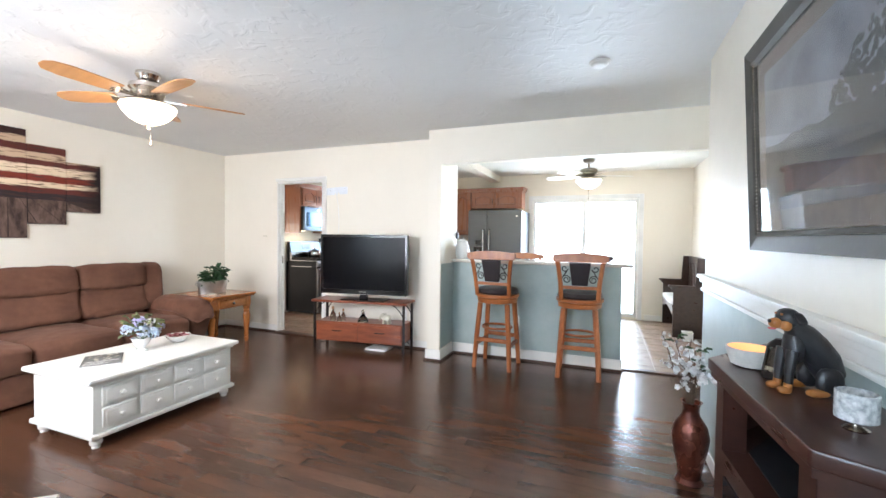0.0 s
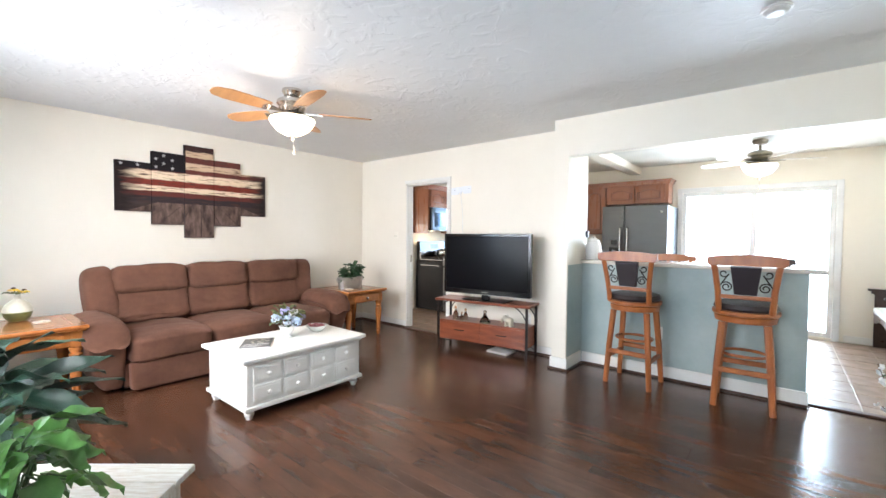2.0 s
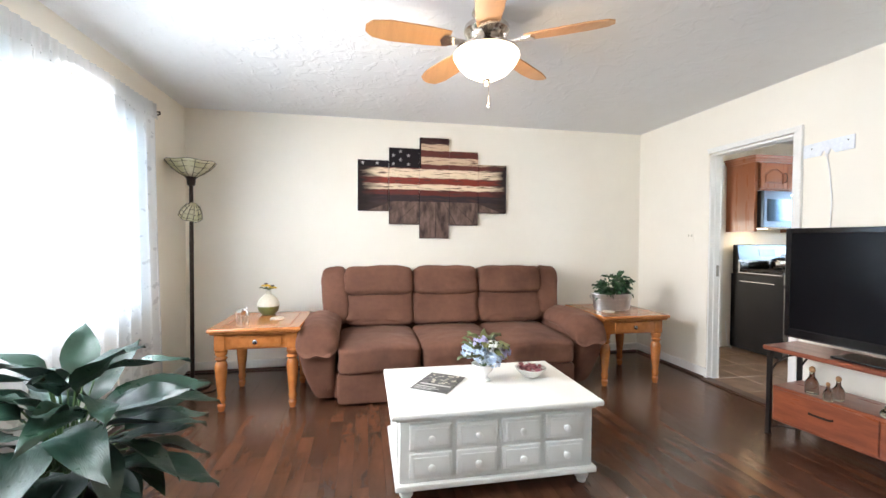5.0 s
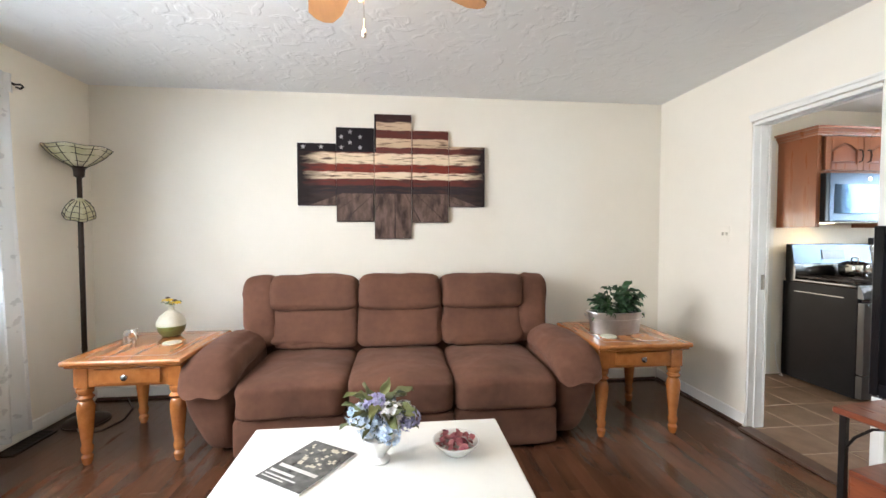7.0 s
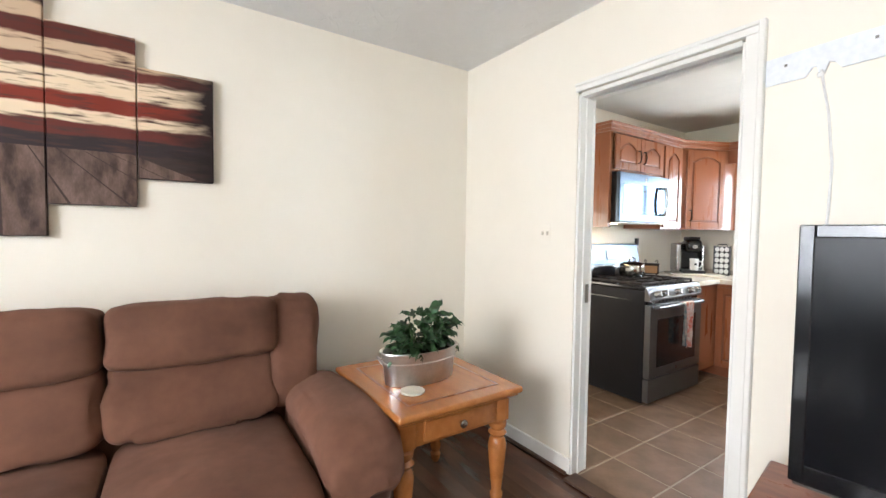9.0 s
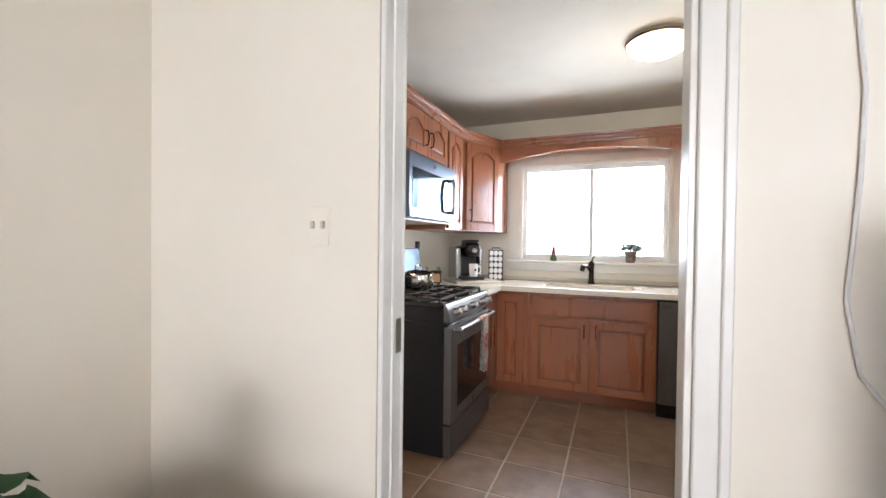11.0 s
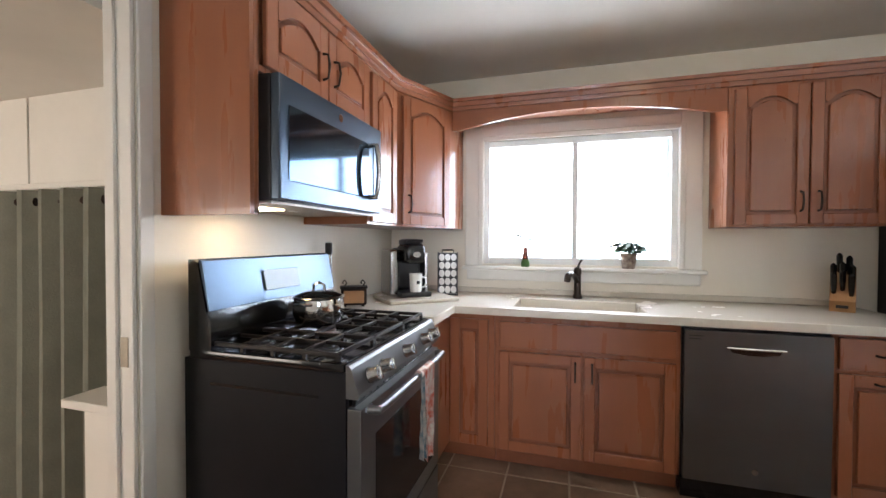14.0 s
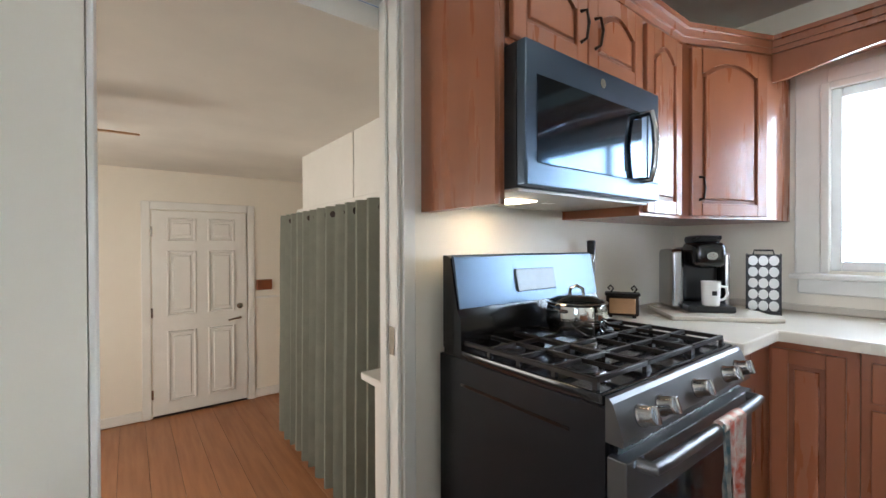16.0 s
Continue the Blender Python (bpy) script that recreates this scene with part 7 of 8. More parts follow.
# ---- back room ----
cu = thing("closet_curtain", (-6.2, 6.12, BZ), "grey-green grommet curtain across the closet", "curtain")
part("cloth", drape(-7.50, -5.0, 6.20, -0.38, 1.51, 17, 0.06, 0.0, sharp=1.1), "olive_cloth", cu)
for k in range(22):
    x = -7.47 + 2.47 * (k + 0.25) / 22
    part("grommet", lathe([(0.014, -0.003), (0.021, 0), (0.014, 0.003)], m=Matrix.Translation((x, 6.20, 1.455)) @ pose(0, 0, 0, 90, 0, 60 * (-1) ** k), segs=14), "bronze", cu)
part("rod", tube([(-7.55, 6.22, 1.455), (-4.98, 6.22, 1.455)], 0.012, 8), "bronze", cu)
for px0, px1 in ((-3.23, -3.07), (-2.69, -2.55)):
    solid("porch_post", box(B(), px0, px1, 9.25, 9.40, -0.6, 5.0, 0.008), "worn_white", "square pale painted porch post outside the kitchen window", "post", group="porch posts")
bf = thing("ceiling_fan", (-6.28, 4.56, 1.97), "ceiling fan with light wooden blades in the back room", "ceiling fan", local=True)
part("motor", lathe([(0.06, 0), (0.06, -0.10), (0.12, -0.13), (0.12, -0.20), (0.06, -0.23)], segs=24), "trim", bf)
for k in range(5):
    part("blade", slab([(0.10, -0.05), (0.55, -0.065), (0.6, -0.04), (0.6, 0.04), (0.55, 0.065), (0.10, 0.05)], 0.008, m=pose(0, 0, -0.17, 0, 0, 14.7 + 72 * k) @ pose(0, 0, 0, -80)), "knife_wood", bf)

# ---- breakfast bar and dining room ----
bt = thing("breakfast_counter", (-0.45, 5.0, 1.036), "cream bar top on the teal half wall", "worktop")
part("slab", box(B(), -1.350, 0.52, 4.735, 5.09, 1.036, 1.072, bevel=0.008, segs=2), "counter", bt)


def bar_stool(at, rz, label):
    """Backrest towards -y."""
    s = thing("bar_stool", at, label, "bar stool", group="stools at the breakfast bar", rz=rz, local=True)
    legs = [(-1, -1), (1, -1), (-1, 1), (1, 1)]
    for sx, sy in legs:
        part("leg", tube([(sx * 0.185, sy * 0.17, 0.0), (sx * 0.165, sy * 0.15, 0.33), (sx * 0.14, sy * 0.125, 0.655)], [0.022, 0.026, 0.027], 8), "stool_wood", s)
    part("foot_ring", boxes((-0.165, 0.165, -0.175, -0.145, 0.27, 0.31), (-0.165, 0.165, 0.145, 0.175, 0.27, 0.31), (-0.185, -0.155, -0.145, 0.145, 0.22, 0.26), (0.155, 0.185, -0.145, 0.145, 0.22, 0.26), bevel=0.006), "stool_wood", s)
    part("upper_stretcher", tube([(0.15 * math.cos(a), 0.135 * math.sin(a), 0.40) for a in [2 * math.pi * k / 24 for k in range(25)]], 0.012, 8), "stool_wood", s)
    part("seat_base", lathe([(0.17, 0.655), (0.20, 0.662), (0.205, 0.70), (0.195, 0.712)], segs=32), "stool_wood", s)
    part("swivel_ring", lathe([(0.21, 0.713), (0.22, 0.72), (0.22, 0.745), (0.21, 0.75)], segs=32), "stool_wood", s)
    part("seat_pad", lathe([(0.205, 0.751), (0.212, 0.77), (0.20, 0.80), (0.15, 0.815), (0.02, 0.82)], segs=32), "leather", s, "dark leather seat pad")
    for sx in (-1, 1):
        part("back_post", tube([(sx * 0.165, -0.15, 0.74), (sx * 0.172, -0.185, 0.90), (sx * 0.192, -0.215, 1.06), (sx * 0.205, -0.23, 1.13)], [0.022, 0.021, 0.021, 0.022], 8), "stool_wood", s)
    top = [(-0.245, 1.12), (-0.23, 1.10), (0.23, 1.10), (0.245, 1.12), (0.245, 1.165)] + list(reversed(arc(-0.24, 0.24, 1.165, 0.02))) + [(-0.245, 1.165)]
    part("top_rail", slab(top, 0.034, m=Matrix.Translation((0, -0.215, 0)), bevel=0.004), "stool_wood", s)
    part("lower_rail", slab([(-0.165, 0.845), (0.165, 0.845), (0.168, 0.875), (-0.168, 0.875)], 0.024, m=Matrix.Translation((0, -0.165, 0)), bevel=0.003), "stool_wood", s)
    m = Matrix.Translation((0, -0.205, 0.985)) @ pose(0, 0, 0, 12)
    part("back_pad", slab([(-0.07, -0.105), (0.07, -0.105), (0.095, 0.11), (-0.095, 0.11)], 0.04, m=m @ Matrix.Translation((0, 0.02, 0)), bevel=0.01), "leather", s, "tapered dark leather back pad")
    for sx in (-1, 1):
        pts = []
        for k in range(40):
            u = k / 39
            a = 4.5 * math.pi * u
            if u < 0.45:
                r = 0.012 + 0.045 * u
                pts.append((sx * (0.135 - r * math.cos(a)), 0.0, 0.055 + r * math.sin(a)))
            else:
                v = (u - 0.45) / 0.55
                r = 0.012 + 0.03 * (1 - v)
                b = 3.2 * math.pi * v
                pts.append((sx * (0.118 + r * math.cos(b)), 0.0, -0.05 + r * math.sin(b)))
        part("iron_scroll", tube([m @ Vector(p) for p in pts], 0.005, 6), "iron", s, "black wrought iron scroll")
    return s


bs = bar_stool((-0.765, 4.53, 0), -4, "orange-stained swivel bar stool with dark leather pads")
copy_thing(bs, pose(0.04, 4.56, 0, 0, 0, 2))


def dining_chair(at, rz, label, material):
    c = thing("dining_chair", at, label, "chair", rz=rz, local=True)
    for sx in (-0.19, 0.19):
        part("back_leg", tube([(sx, -0.2, 0), (sx, -0.19, 0.46), (sx * 1.02, -0.23, 0.8), (sx * 1.05, -0.27, 1.08)], 0.02, 8), material, c)
        part("front_leg", tube([(sx, 0.2, 0), (sx, 0.2, 0.44)], 0.02, 8), material, c)
    part("seat", box(B(), -0.22, 0.22, -0.21, 0.23, 0.44, 0.475, bevel=0.01, segs=2), material, c)
    part("top_rail", slab([(-0.25, 1.07), (0.25, 1.07), (0.25, 1.12)] + list(reversed(arc(-0.25, 0.25, 1.12, 0.02)))[1:-1] + [(-0.25, 1.12)], 0.03, m=Matrix.Translation((0, -0.26, 0)), bevel=0.004), material, c)
    for sx in (-0.1, 0.0, 0.1):
        part("slat", tube([(sx, -0.2, 0.47), (sx, -0.24, 0.8), (sx, -0.275, 1.08)], 0.012, 6), material, c)


dining_chair((-0.66, 5.62, 0), 0, "orange-stained dining chair behind the breakfast bar", "stool_wood")
dining_chair((0.10, 5.62, 0), 0, "dark dining chair behind the breakfast bar", "dark_wood")


def canister(at, s, label):
    c = thing("ceramic_canister", at, label, "canister", group="white jars on the bar top", local=True)
    part("body", lathe([(0.045 * s, 0), (0.055 * s, 0.004), (0.064 * s, 0.05 * s), (0.062 * s, 0.11 * s), (0.048 * s, 0.145 * s), (0.046 * s, 0.15 * s)], segs=24), "ceramic", c)
    part("lid", lathe([(0.05 * s, 0.1505 * s), (0.05 * s, 0.158 * s), (0.03 * s, 0.172 * s), (0.012 * s, 0.178 * s), (0.016 * s, 0.192 * s), (0.006 * s, 0.198 * s)], segs=24), "ceramic", c)


canister((-1.27, 5.0, 1.0725), 0.8, "white lidded ceramic jar on the bar top")
canister((-1.268, 4.87, 1.0725), 1.25, "taller white lidded ceramic jar on the bar top")
bx = thing("wall_phone", (-1.33, 5.1, 1.42), "small black device on the wall end", "device")
part("body", boxes((-1.354, -1.33, 4.875, 4.912, 1.30, 1.37), bevel=0.004), "black", bx)

# dark hall bench
bn = thing("hall_bench", (1.3, 7.1, 0), "dark wooden settle bench with a cushion against the wall", "bench")
BX0, BX1, BY0, BY1 = 1.10, RX - 0.018, 6.68, 7.77
for y in (BY0, BY1 - 0.03):
    arm = [(BX0 + 0.03, 0), (BX1, 0), (BX1, 1.07), (BX1 - 0.10, 1.07), (BX1 - 0.12, 0.70), (BX0, 0.68), (BX0, 0.65), (BX0 + 0.03, 0.64)]
    part("end_panel", slab(arm, 0.03, m=Matrix.Translation((0, y + 0.03, 0)), bevel=0.003), "dark_wood", bn)
    part("arm_rest", box(B(), BX0 - 0.03, BX1 - 0.12, y - 0.02, y + 0.05, 0.6805, 0.705, bevel=0.006), "dark_wood", bn)
part("seat", boxes((BX0 + 0.02, BX1, BY0 + 0.031, BY1 - 0.031, 0.40, 0.43)), "dark_wood", bn)
part("skirt", slab([(BY0 + 0.031, 0.399), (BY0 + 0.031, 0.30)] + arc(BY0 + 0.12, BY1 - 0.12, 0.30, 0.06) + [(BY1 - 0.031, 0.30), (BY1 - 0.031, 0.399)], 0.02, m=Matrix.Translation((BX0 + 0.025, 0, 0)) @ pose(0, 0, 0, 0, 0, 90)), "dark_wood", bn)
part("back", boxes((BX1 - 0.03, BX1, BY0 + 0.031, BY1 - 0.031, 0.4305, 0.62), (BX1 - 0.03, BX1, BY0 + 0.031, BY1 - 0.031, 0.98, 1.07)), "dark_wood", bn)
for k in range(9):
    y = BY0 + 0.06 + k * 0.113
    part("slat", boxes((BX1 - 0.025, BX1 - 0.008, y, y + 0.07, 0.6205, 0.9795), bevel=0.002), "dark_wood", bn)
cu2 = thing("seat_cushion", (1.25, 7.1, 0.43), "pale grey cushion on the dark bench", "cushion")
part("pad", cushion(B(), (1.27, 7.22, 0.465), (0.17, 0.50, 0.034), 0.3, 0.004), "page", cu2)
wj = thing("white_box", (1.28, 6.52, 0), "small white box on the tiled floor by the bench", "box")
part("body", box(B(), 1.22, 1.34, 6.46, 6.58, 0.001, 0.11, bevel=0.005), "ceramic", wj)
part("lid", box(B(), 1.215, 1.345, 6.455, 6.585, 0.1105, 0.125, bevel=0.004), "ceramic", wj)

# ---- picture wall ----
pf = thing("framed_picture", (0.84, 1.85, 1.28), "large framed dark landscape print in a pewter frame", "picture")
PY0, PY1, PZ0, PZ1 = 1.18, 2.41, 1.278, 2.07
tilt = Matrix.Translation((0.848, 0, PZ0)) @ pose(0, 0, 0, 0, -2.9, 0) @ Matrix.Translation((-0.848, 0, -PZ0))
t = 0.055


def mitred(y0, y1, z0, z1, w, x0, x1, bm):
    rows = [((y0, z0), (y1, z0), (y1 - w, z0 + w), (y0 + w, z0 + w)), ((y0, z1), (y0, z0), (y0 + w, z0 + w), (y0 + w, z1 - w)), ((y1, z1), (y0, z1), (y0 + w, z1 - w), (y1 - w, z1 - w)), ((y1, z0), (y1, z1), (y1 - w, z1 - w), (y1 - w, z0 + w))]
    for r in rows:
        lo = [bm.verts.new(tilt @ Vector((x0, y, z))) for y, z in r]
        hi = [bm.verts.new(tilt @ Vector((x1 + (0.012 if i > 1 else 0), y, z))) for i, (y, z) in enumerate(r)]
        bm.faces.new(hi)
        bm.faces.new(list(reversed(lo)))
        for i in range(4):
            j = (i + 1) % 4
            bm.faces.new((lo[i], lo[j], hi[j], hi[i]))
    bmesh.ops.recalc_face_normals(bm, faces=bm.faces[:])
    return bm


part("outer_frame", mitred(PY0, PY1, PZ0, PZ1, t, 0.846, 0.812, B()), "frame_grey", pf)
part("inner_bead", mitred(PY0 + t + 0.001, PY1 - t - 0.001, PZ0 + t + 0.001, PZ1 - t - 0.001, 0.016, 0.84, 0.815, B()), "frame_grey", pf)
for yb in (PY0 + t + 0.009, PY1 - t - 0.009):
    bm = B()
    for k in range(44):
        bmesh.ops.create_icosphere(bm, subdivisions=1, radius=0.005, matrix=tilt @ Matrix.Translation((0.824, yb, PZ0 + t + 0.015 + (PZ1 - PZ0 - 2 * t - 0.03) * k / 43)))
    part("beading", bm, "nickel", pf, "silver beaded strip")
part("mount", box(B(), 0.834, 0.838, PY0 + t + 0.02, PY1 - t - 0.02, PZ0 + t + 0.02, PZ1 - t - 0.02, m=tilt), "mat_board", pf)
pict = part("print", box(B(), 0.8315, 0.8335, PY0 + 0.155, PY1 - 0.155, PZ0 + 0.145, PZ1 - 0.135, m=tilt), "print_sky", pf, "cloudy grey landscape print")
gy0, gy1, gz0 = PY0 + 0.155, PY1 - 0.155, PZ0 + 0.145


def painted(name, pts, material, x):
    bm = B()
    bm.faces.new([bm.verts.new(tilt @ Vector((x, y, z))) for y, z in pts])
    return part(name, bm, material, pict)


hill = [(gy1, gz0), (gy1, gz0 + 0.24)] + [(gy1 - (gy1 - gy0) * k / 16, gz0 + 0.235 + 0.03 * noise.noise((k * 0.6, 3, 1))) for k in range(1, 17)] + [(gy0, gz0)]
painted("painted_hills", hill, "print_dark", 0.8310)
shore = [(gy1, gz0)] + [(gy1 - (gy1 - gy0) * k / 16, gz0 + 0.02 + 0.14 * (k / 16) ** 1.4 + 0.015 * noise.noise((k, 7, 1))) for k in range(0, 17)] + [(gy0, gz0)]
painted("painted_shore", shore, "print_earth", 0.8306)
bm = B()
rng = random.Random(8)
clumps = [(gy0 + 0.34, gz0 + 0.26, 0.085), (gy0 + 0.24, gz0 + 0.31, 0.10), (gy0 + 0.12, gz0 + 0.36, 0.12), (gy0 + 0.05, gz0 + 0.43, 0.10), (gy0 + 0.20, gz0 + 0.25, 0.08)]
for k in range(620):
    cy_, cz_, cr = clumps[k % 5]
    a, r = rng.uniform(0, 6.28), cr * math.sqrt(rng.random())
    y, z = cy_ + r * 1.2 * math.cos(a), cz_ + r * 0.8 * math.sin(a)
    if not (gy0 + 0.015 < y < gy1 - 0.015 and z < PZ1 - 0.15):
        continue
    s = rng.uniform(0.005, 0.013)
    bm.faces.new([bm.verts.new(tilt @ Vector((0.8303 - 0.0000005 * k, y + s * math.cos(q), z + s * math.sin(q)))) for q in (0.3, 1.6, 2.8, 4.2, 5.3)])
part("painted_tree", bm, "print_tree", pict)
gp = part("glazing", box(B(), 0.8275, 0.8285, PY0 + t + 0.02, PY1 - t - 0.02, PZ0 + t + 0.02, PZ1 - t - 0.02, m=tilt), "picture_glass", pf)
gp.visible_shadow = False

# corner console with a dark firebox
mc = thing("fireplace_console", (0.7, 1.6, 0), "mahogany electric fireplace console with open shelf", "console")
ZC = 0.95
foot_pts = [(0.618, 1.285), (0.585, 1.835), (0.83, 2.14), (0.83, 1.185)]
top_pts = [(0.598, 1.262), (0.562, 1.852), (0.838, 2.20), (0.838, 1.14)]


def prism(pts, z0, z1, inset=0.0):
    bm = B()
    lo = [bm.verts.new((x, y, z0)) for x, y in pts]
    hi = [bm.verts.new((x, y, z1)) for x, y in pts]
    bm.faces.new(lo)
    bm.faces.new(list(reversed(hi)))
    n = len(pts)
    for i in range(n):
        j = (i + 1) % n
        bm.faces.new((lo[j], lo[i], hi[i], hi[j]))
    bmesh.ops.recalc_face_normals(bm, faces=bm.faces[:])
    return bm


bm = prism(top_pts, ZC - 0.035, ZC)
bmesh.ops.bevel(bm, geom=bm.edges[:], offset=0.006, segments=2, affect="EDGES", profile=0.5)
part("top", bm, "mantel_wood", mc)
part("body_low", prism(foot_pts, 0.08, 0.70), "mantel_wood", mc)
part("plinth", prism([(0.608, 1.275), (0.575, 1.845), (0.832, 2.16), (0.832, 1.165)], 0.0, 0.0795), "mantel_wood", mc)
part("cornice", prism([(0.606, 1.272), (0.571, 1.845), (0.834, 2.17), (0.834, 1.16)], ZC - 0.055, ZC - 0.0355), "mantel_wood", mc)
for (xa, ya), (xb, yb) in (((0.618, 1.285), (0.6145, 1.345)), ((0.5885, 1.777), (0.585, 1.835))):
    part("shelf_post", prism([(xa, ya), (xb, yb), (xb + 0.06, yb), (xa + 0.06, ya)], 0.7005, ZC - 0.0555), "mantel_wood", mc)
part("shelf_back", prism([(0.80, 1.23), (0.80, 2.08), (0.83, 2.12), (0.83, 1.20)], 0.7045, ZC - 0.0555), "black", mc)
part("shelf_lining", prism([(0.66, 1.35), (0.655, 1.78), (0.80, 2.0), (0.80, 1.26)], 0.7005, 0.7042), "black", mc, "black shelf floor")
part("side_panel", prism([(0.62, 1.284), (0.628, 1.294), (0.83, 1.196), (0.826, 1.186)], 0.7005, ZC - 0.0555), "mantel_wood", mc)
part("side_panel", prism([(0.588, 1.834), (0.598, 1.826), (0.83, 2.122), (0.82, 2.13)], 0.7005, ZC - 0.0555), "mantel_wood", mc)
part("firebox_glass", prism([(0.6045, 1.40), (0.585, 1.74), (0.5925, 1.74), (0.612, 1.40)], 0.14, 0.64), "fire_glass", mc)
part("side_moulding", prism([(0.650, 1.272), (0.646, 1.264), (0.80, 1.190), (0.804, 1.198)], 0.15, 0.62), "mantel_wood", mc)

# ornaments on the console
ds = B()
tube([(0, 0.125, 0.03), (0, 0.115, 0.055), (0, 0.085, 0.10), (0, 0.045, 0.145), (0, 0.005, 0.18), (0, -0.03, 0.205), (0, -0.052, 0.235)], [0.02, 0.048, 0.058, 0.054, 0.048, 0.040, 0.033], 18, ds)
cushion(ds, (0, -0.036, 0.150), (0.040, 0.036, 0.062), 0.9, 0, 0, 18, 12)
cushion(ds, (0, -0.062, 0.242), (0.042, 0.042, 0.034), 0.9, 0, 0, 18, 12)
for sx in (-1, 1):
    cushion(ds, (0, 0, 0), (0.026, 0.020, 0.008), 0.7, 0, 0, 12, 8, m=Matrix.Translation((sx * 0.052, -0.05, 0.248)) @ pose(0, 0, 0, 0, sx * 38, 0))
    tube([(sx * 0.028, -0.058, 0.14), (sx * 0.030, -0.070, 0.07), (sx * 0.030, -0.072, 0.03)], [0.022, 0.017, 0.015], 10, ds)
    cushion(ds, (sx * 0.050, 0.070, 0.05), (0.024, 0.052, 0.045), 0.85, 0, 0, 14, 10)
tube([(0, 0.11, 0.02), (0.03, 0.13, 0.012), (0.05, 0.11, 0.012)], 0.009, 8, ds)
black_faces = len(ds.faces)
cushion(ds, (0, -0.105, 0.226), (0.021, 0.030, 0.017), 0.8, 0, 0, 14, 10)
for sx in (-1, 1):
    cushion(ds, (sx * 0.021, -0.083, 0.222), (0.020, 0.020, 0.018), 0.8, 0, 0, 12, 8)
    cushion(ds, (sx * 0.016, -0.097, 0.257), (0.006, 0.005, 0.004), 0.8, 0, 0, 8, 6)
    tube([(sx * 0.030, -0.072, 0.034), (sx * 0.030, -0.074, 0.010)], [0.0155, 0.015], 10, ds)
    cushion(ds, (sx * 0.031, -0.088, 0.012), (0.017, 0.028, 0.012), 0.8, 0, 0, 12, 8)
    cushion(ds, (sx * 0.056, 0.022, 0.013), (0.018, 0.045, 0.013), 0.8, 0, 0, 12, 8)
tan_faces = len(ds.faces)
cushion(ds, (0, -0.122, 0.208), (0.010, 0.016, 0.004), 0.7, 0, 0, 10, 6)
tongue_faces = len(ds.faces)
cushion(ds, (0, -0.133, 0.232), (0.009, 0.006, 0.006), 0.8, 0, 0, 10, 6)
ds.transform(Matrix.Translation((0.705, 1.60, ZC)) @ pose(0, 0, 0, 0, 0, -76) @ Matrix.Diagonal((0.63, 0.56, 0.73, 1)))
dog = solid("dog_statue", ds, "statue", "black and tan resin sitting dog statue with a pink tongue", "statue")
dog.data.materials.append(M["statue_tan"])
dog.data.materials.append(M["pink"])
for p in dog.data.polygons:
    p.material_index = 1 if black_faces <= p.index < tan_faces else 2 if tan_faces <= p.index < tongue_faces else 0
ln = thing("small_lantern", (0.692, 1.695, ZC), "small dark metal lantern in front of the dog statue", "lantern", local=True)
part("base", lathe([(0.036, 0), (0.038, 0.004), (0.036, 0.02)], segs=16), "iron", ln)
part("glass_shade", lathe([(0.034, 0.0205), (0.026, 0.07), (0.024, 0.085)], segs=12), "bottle", ln)
part("cap", lathe([(0.028, 0.0855), (0.022, 0.095), (0.010, 0.105)], segs=16), "iron", ln)
for a in range(4):
    part("strut", tube([(0.036 * math.cos(a * 1.571), 0.036 * math.sin(a * 1.571), 0.02), (0.026 * math.cos(a * 1.571), 0.026 * math.sin(a * 1.571), 0.086)], 0.003, 6), "iron", ln)
bo = thing("stone_bowl", (0.657, 1.80, ZC), "round ribbed pale bowl with an amber inside", "bowl", local=True)
bo.scale = (0.8, 0.8, 0.85)
part("outer", lathe([(0.045, 0), (0.060, 0.006), (0.075, 0.05), (0.076, 0.062), (0.070, 0.063), (0.055, 0.02)], segs=30), "stone_white", bo)
part("lining", lathe([(0.050, 0.022), (0.066, 0.052), (0.0695, 0.0635), (0.067, 0.0635), (0.05, 0.026)], segs=30), "amber", bo, "glowing amber lining")
cn = thing("mosaic_candle_jar", (0.716, 1.39, ZC), "pearl mosaic candle jar on a small silver foot", "candle jar", local=True)
part("foot", lathe([(0.03, 0), (0.032, 0.004), (0.012, 0.012), (0.014, 0.02), (0.045, 0.026)], segs=20), "nickel", cn)
part("jar", lathe([(0.045, 0.0265), (0.050, 0.03), (0.050, 0.098), (0.046, 0.10), (0.044, 0.06)], segs=26), "pearl", cn)
cn.scale = (0.66, 0.66, 0.74)

# copper floor vase with blossom
cv = thing("floor_vase", (0.71, 2.92, 0), "antique copper floor vase with white blossom branches", "vase", local=True)
part("vase", lathe([(0.075, 0), (0.08, 0.008), (0.062, 0.03), (0.066, 0.07), (0.095, 0.20), (0.105, 0.27), (0.09, 0.33), (0.05, 0.385), (0.04, 0.42), (0.055, 0.46), (0.062, 0.465), (0.05, 0.462), (0.035, 0.42)], segs=28), "copper", cv)
rng = random.Random(21)
blossom = bpy.data.meshes.new("blossom")
bm = B()
for k in range(5):
    q = pose(0, 0, 0, 0, -28, 72 * k)
    bm.faces.new([bm.verts.new(q @ Vector(p)) for p in ((0, 0, 0), (0.009, -0.008, 0.001), (0.020, -0.004, 0.004), (0.020, 0.004, 0.004), (0.009, 0.008, 0.001))])
bm.to_mesh(blossom)
bm.free()
blossom.materials.append(M["petal_white"])
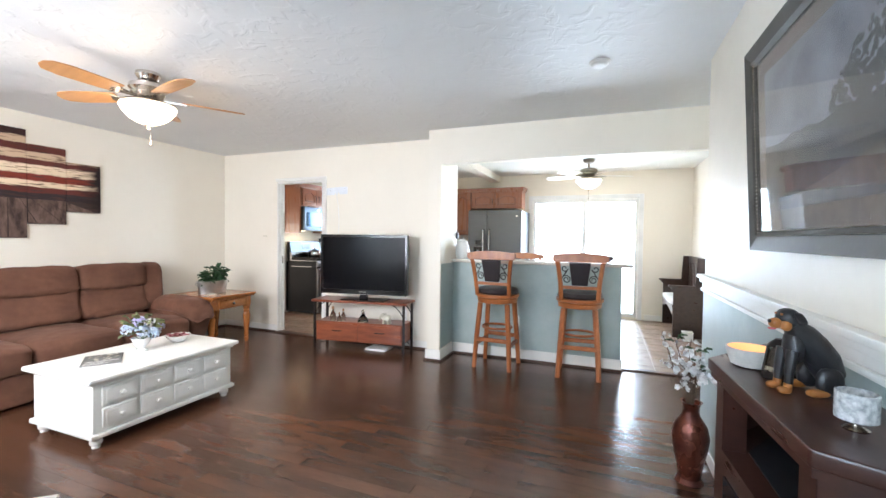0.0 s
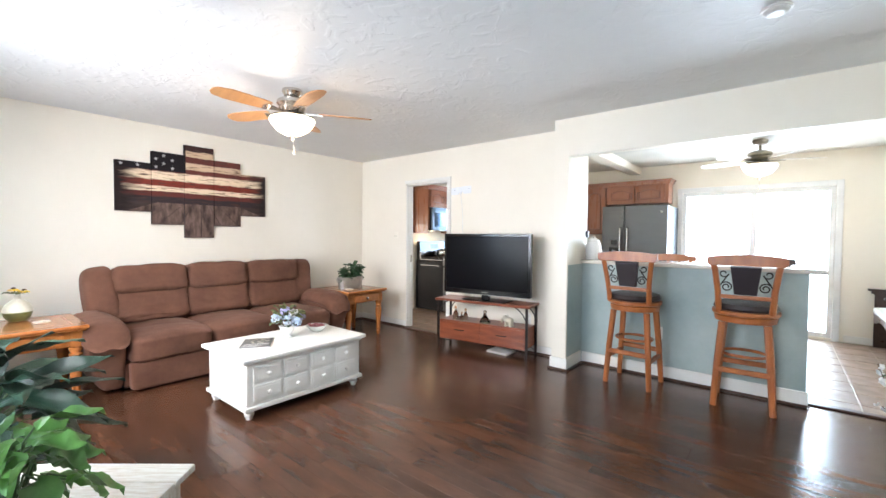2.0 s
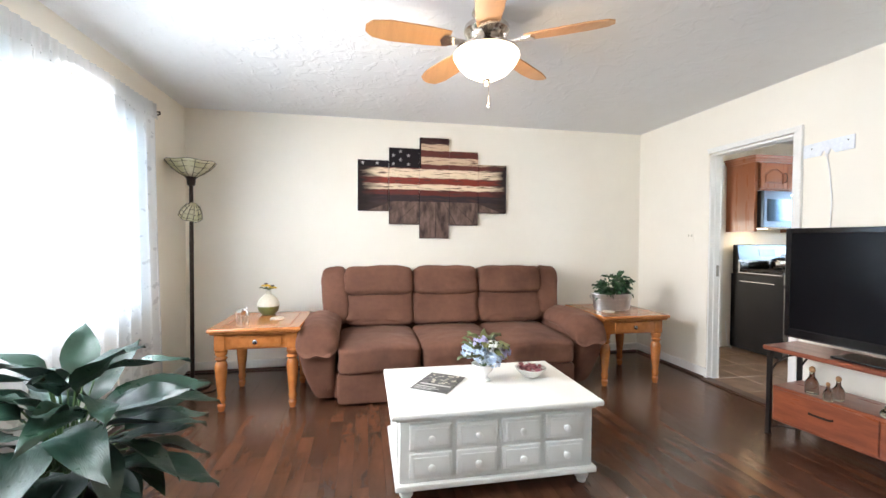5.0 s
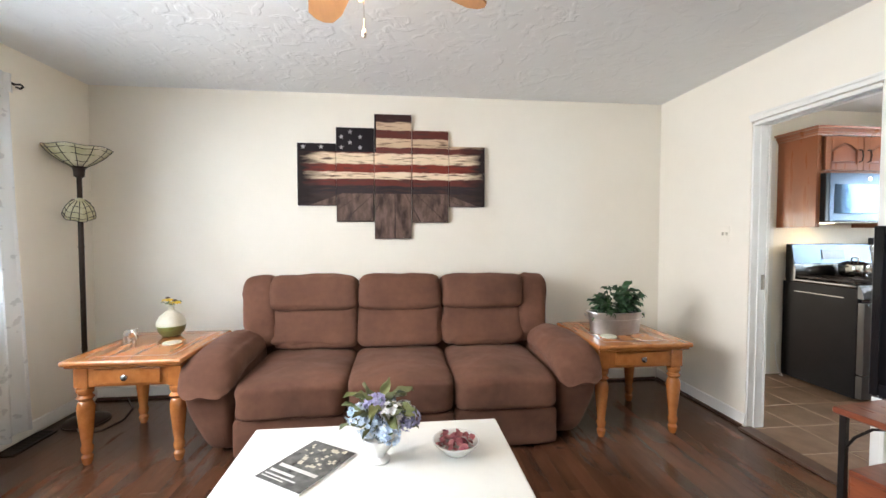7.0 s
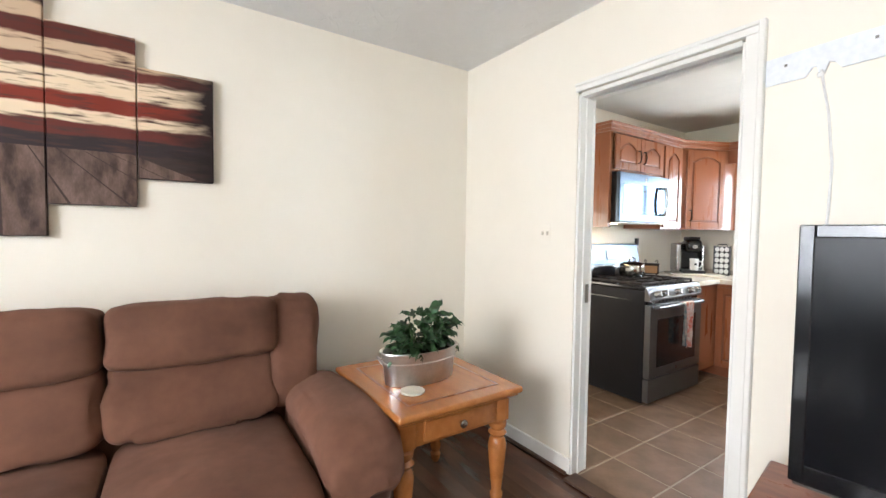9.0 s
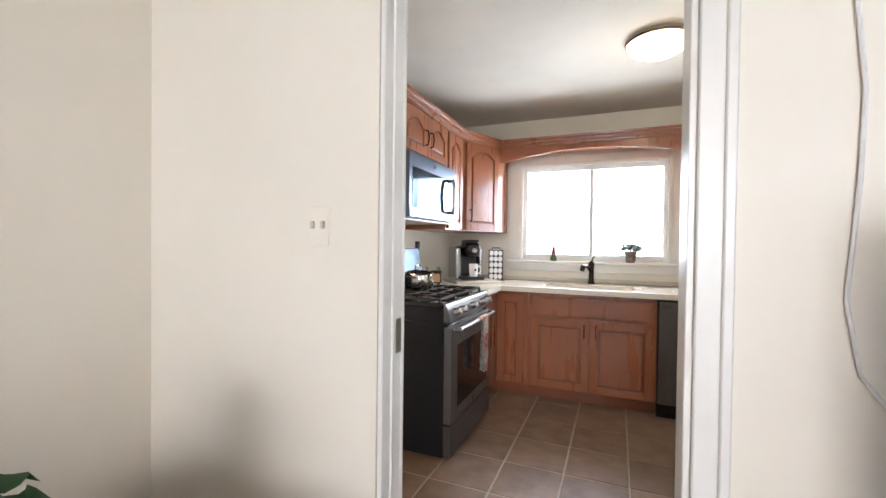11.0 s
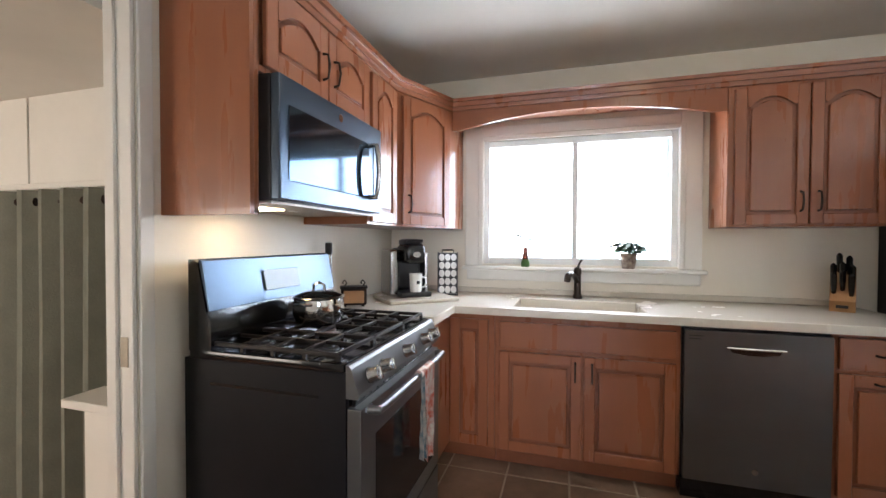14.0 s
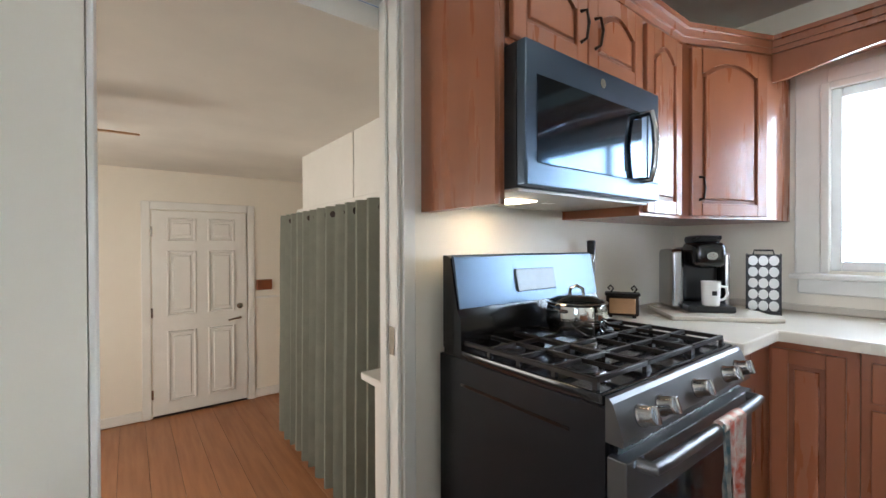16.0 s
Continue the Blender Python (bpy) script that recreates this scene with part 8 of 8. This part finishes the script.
for k in range(9):
    a = rng.uniform(0, 6.28)
    lean = rng.uniform(0.05, 0.17)
    top = Vector((lean * math.cos(a) - 0.03, lean * math.sin(a), rng.uniform(0.62, 0.86)))
    mid = Vector((0.45 * top.x + rng.uniform(-0.03, 0.03), 0.45 * top.y, 0.62))
    part("branch", tube([(0, 0, 0.40), tuple(mid), tuple(top)], [0.004, 0.003, 0.002], 5), "twig", cv)
    for j in range(15):
        u = rng.uniform(0.2, 1.0)
        p = (mid.lerp(top, (u - 0.35) / 0.65) if u > 0.35 else Vector((0, 0, 0.46)).lerp(mid, u / 0.35)) + Vector((rng.gauss(0, 0.022), rng.gauss(0, 0.022), rng.gauss(0, 0.015)))
        s = rng.uniform(0.7, 1.25)
        piece("blossom", blossom, cv, Matrix.Translation(p) @ pose(0, 0, 0, rng.uniform(-90, 90), rng.uniform(-90, 90), rng.uniform(0, 360)) @ Matrix.Diagonal((s, s, s, 1)))
cv.scale = (0.88, 0.88, 0.95)
for k in range(10):
    piece("leaf", small_leaves[k % 3], cv, pose(rng.uniform(-0.12, 0.1), rng.uniform(-0.1, 0.1), rng.uniform(0.62, 0.84), 0, -30, rng.uniform(0, 360)) @ Matrix.Diagonal((0.6, 0.5, 0.6, 1)))

# ---- floor pieces ----
fl = thing("floor_living", (-2, 2.2, 0), "dark walnut-stained plank floor with soft gloss", "floor", kind="structure", local=True)
fl.matrix_basis = Matrix()
rng = random.Random(4)
PW = 0.083
plank_meshes = []
for k in range(8):
    L = 0.7 + 0.2 * k
    me = bpy.data.meshes.new("plank")
    bm = box(B(), 0, L - 0.0015, 0, PW - 0.0005, -0.012, 0.0, bevel=0.0005)
    bm.to_mesh(me)
    bm.free()
    me.materials.append(M["plank"])
    plank_meshes.append((L, me))
row, y = 0, 0.0
while y < 4.85:
    x = WX if y < 4.75 else -1.40
    end = 0.85 if y < 3.38 else RX
    while x < end:
        left = end - x
        fits = [q for q in plank_meshes if q[0] <= left - 0.7 or abs(q[0] - left) < 0.1]
        L, me = rng.choice(fits or [plank_meshes[0]])
        sx = 1.0
        if not fits or left - L < 0.7:
            L, me = min(plank_meshes, key=lambda q: abs(q[0] - left))
            sx = left / L
        ob = piece("plank", me, fl, Matrix.Translation((x, y, rng.uniform(-0.0003, 0))) @ Matrix.Diagonal((sx, 1, 1, 1)))
        x += L * sx
    y += PW
    row += 1

ft = thing("floor_kitchen", (-1.5, 6.4, 0), "brown stone tile floor with pale grout", "floor", kind="structure", local=True)
ft.matrix_basis = Matrix()
TP = 0.33
part("grout_bed", boxes((WX, -1.4005, 4.80, KY, -0.0125, -0.0025), (-1.40, RX, 4.90, KY, -0.0125, -0.0025)), "grout", ft)
tile_me = bpy.data.meshes.new("tile")
bm = box(B(), 0.0045, TP - 0.0045, 0.0045, TP - 0.0045, -0.012, 0.0, bevel=0.0025)
bm.to_mesh(tile_me)
bm.free()
tile_me.materials.append(M["tile"])
ix0 = -3
for i in range(-3, 18):
    for j in range(-7, 4):
        x, y = -3.865 + i * TP, 6.782 + j * TP
        xa, xb, ya, yb = max(x, WX), min(x + TP, RX), max(y, 4.80 if x + TP < -1.35 else 4.90), min(y + TP, KY)
        if xb - xa < 0.03 or yb - ya < 0.03 or (xb < -3.13 and yb < 4.81):
            continue
        if (xa < -1.0 and ya > 7.3):
            continue
        piece("tile", tile_me, ft, Matrix.Translation((xa, ya, 0)) @ Matrix.Diagonal(((xb - xa) / TP, (yb - ya) / TP, 1, 1)))

fb = thing("floor_back", (-6.8, 5.2, BZ), "orange laminate floor of the lower back room", "floor", kind="structure", local=True)
fb.matrix_basis = Matrix()
me = bpy.data.meshes.new("board")
bm = box(B(), -8.62, WX - 0.121, 0, 0.188, BZ - 0.012, BZ, bevel=0.001)
bm.to_mesh(me)
bm.free()
me.materials.append(M["laminate"])
for k in range(19):
    piece("board", me, fb, Matrix.Translation((0, 3.32 + 0.19 * k, 0)))
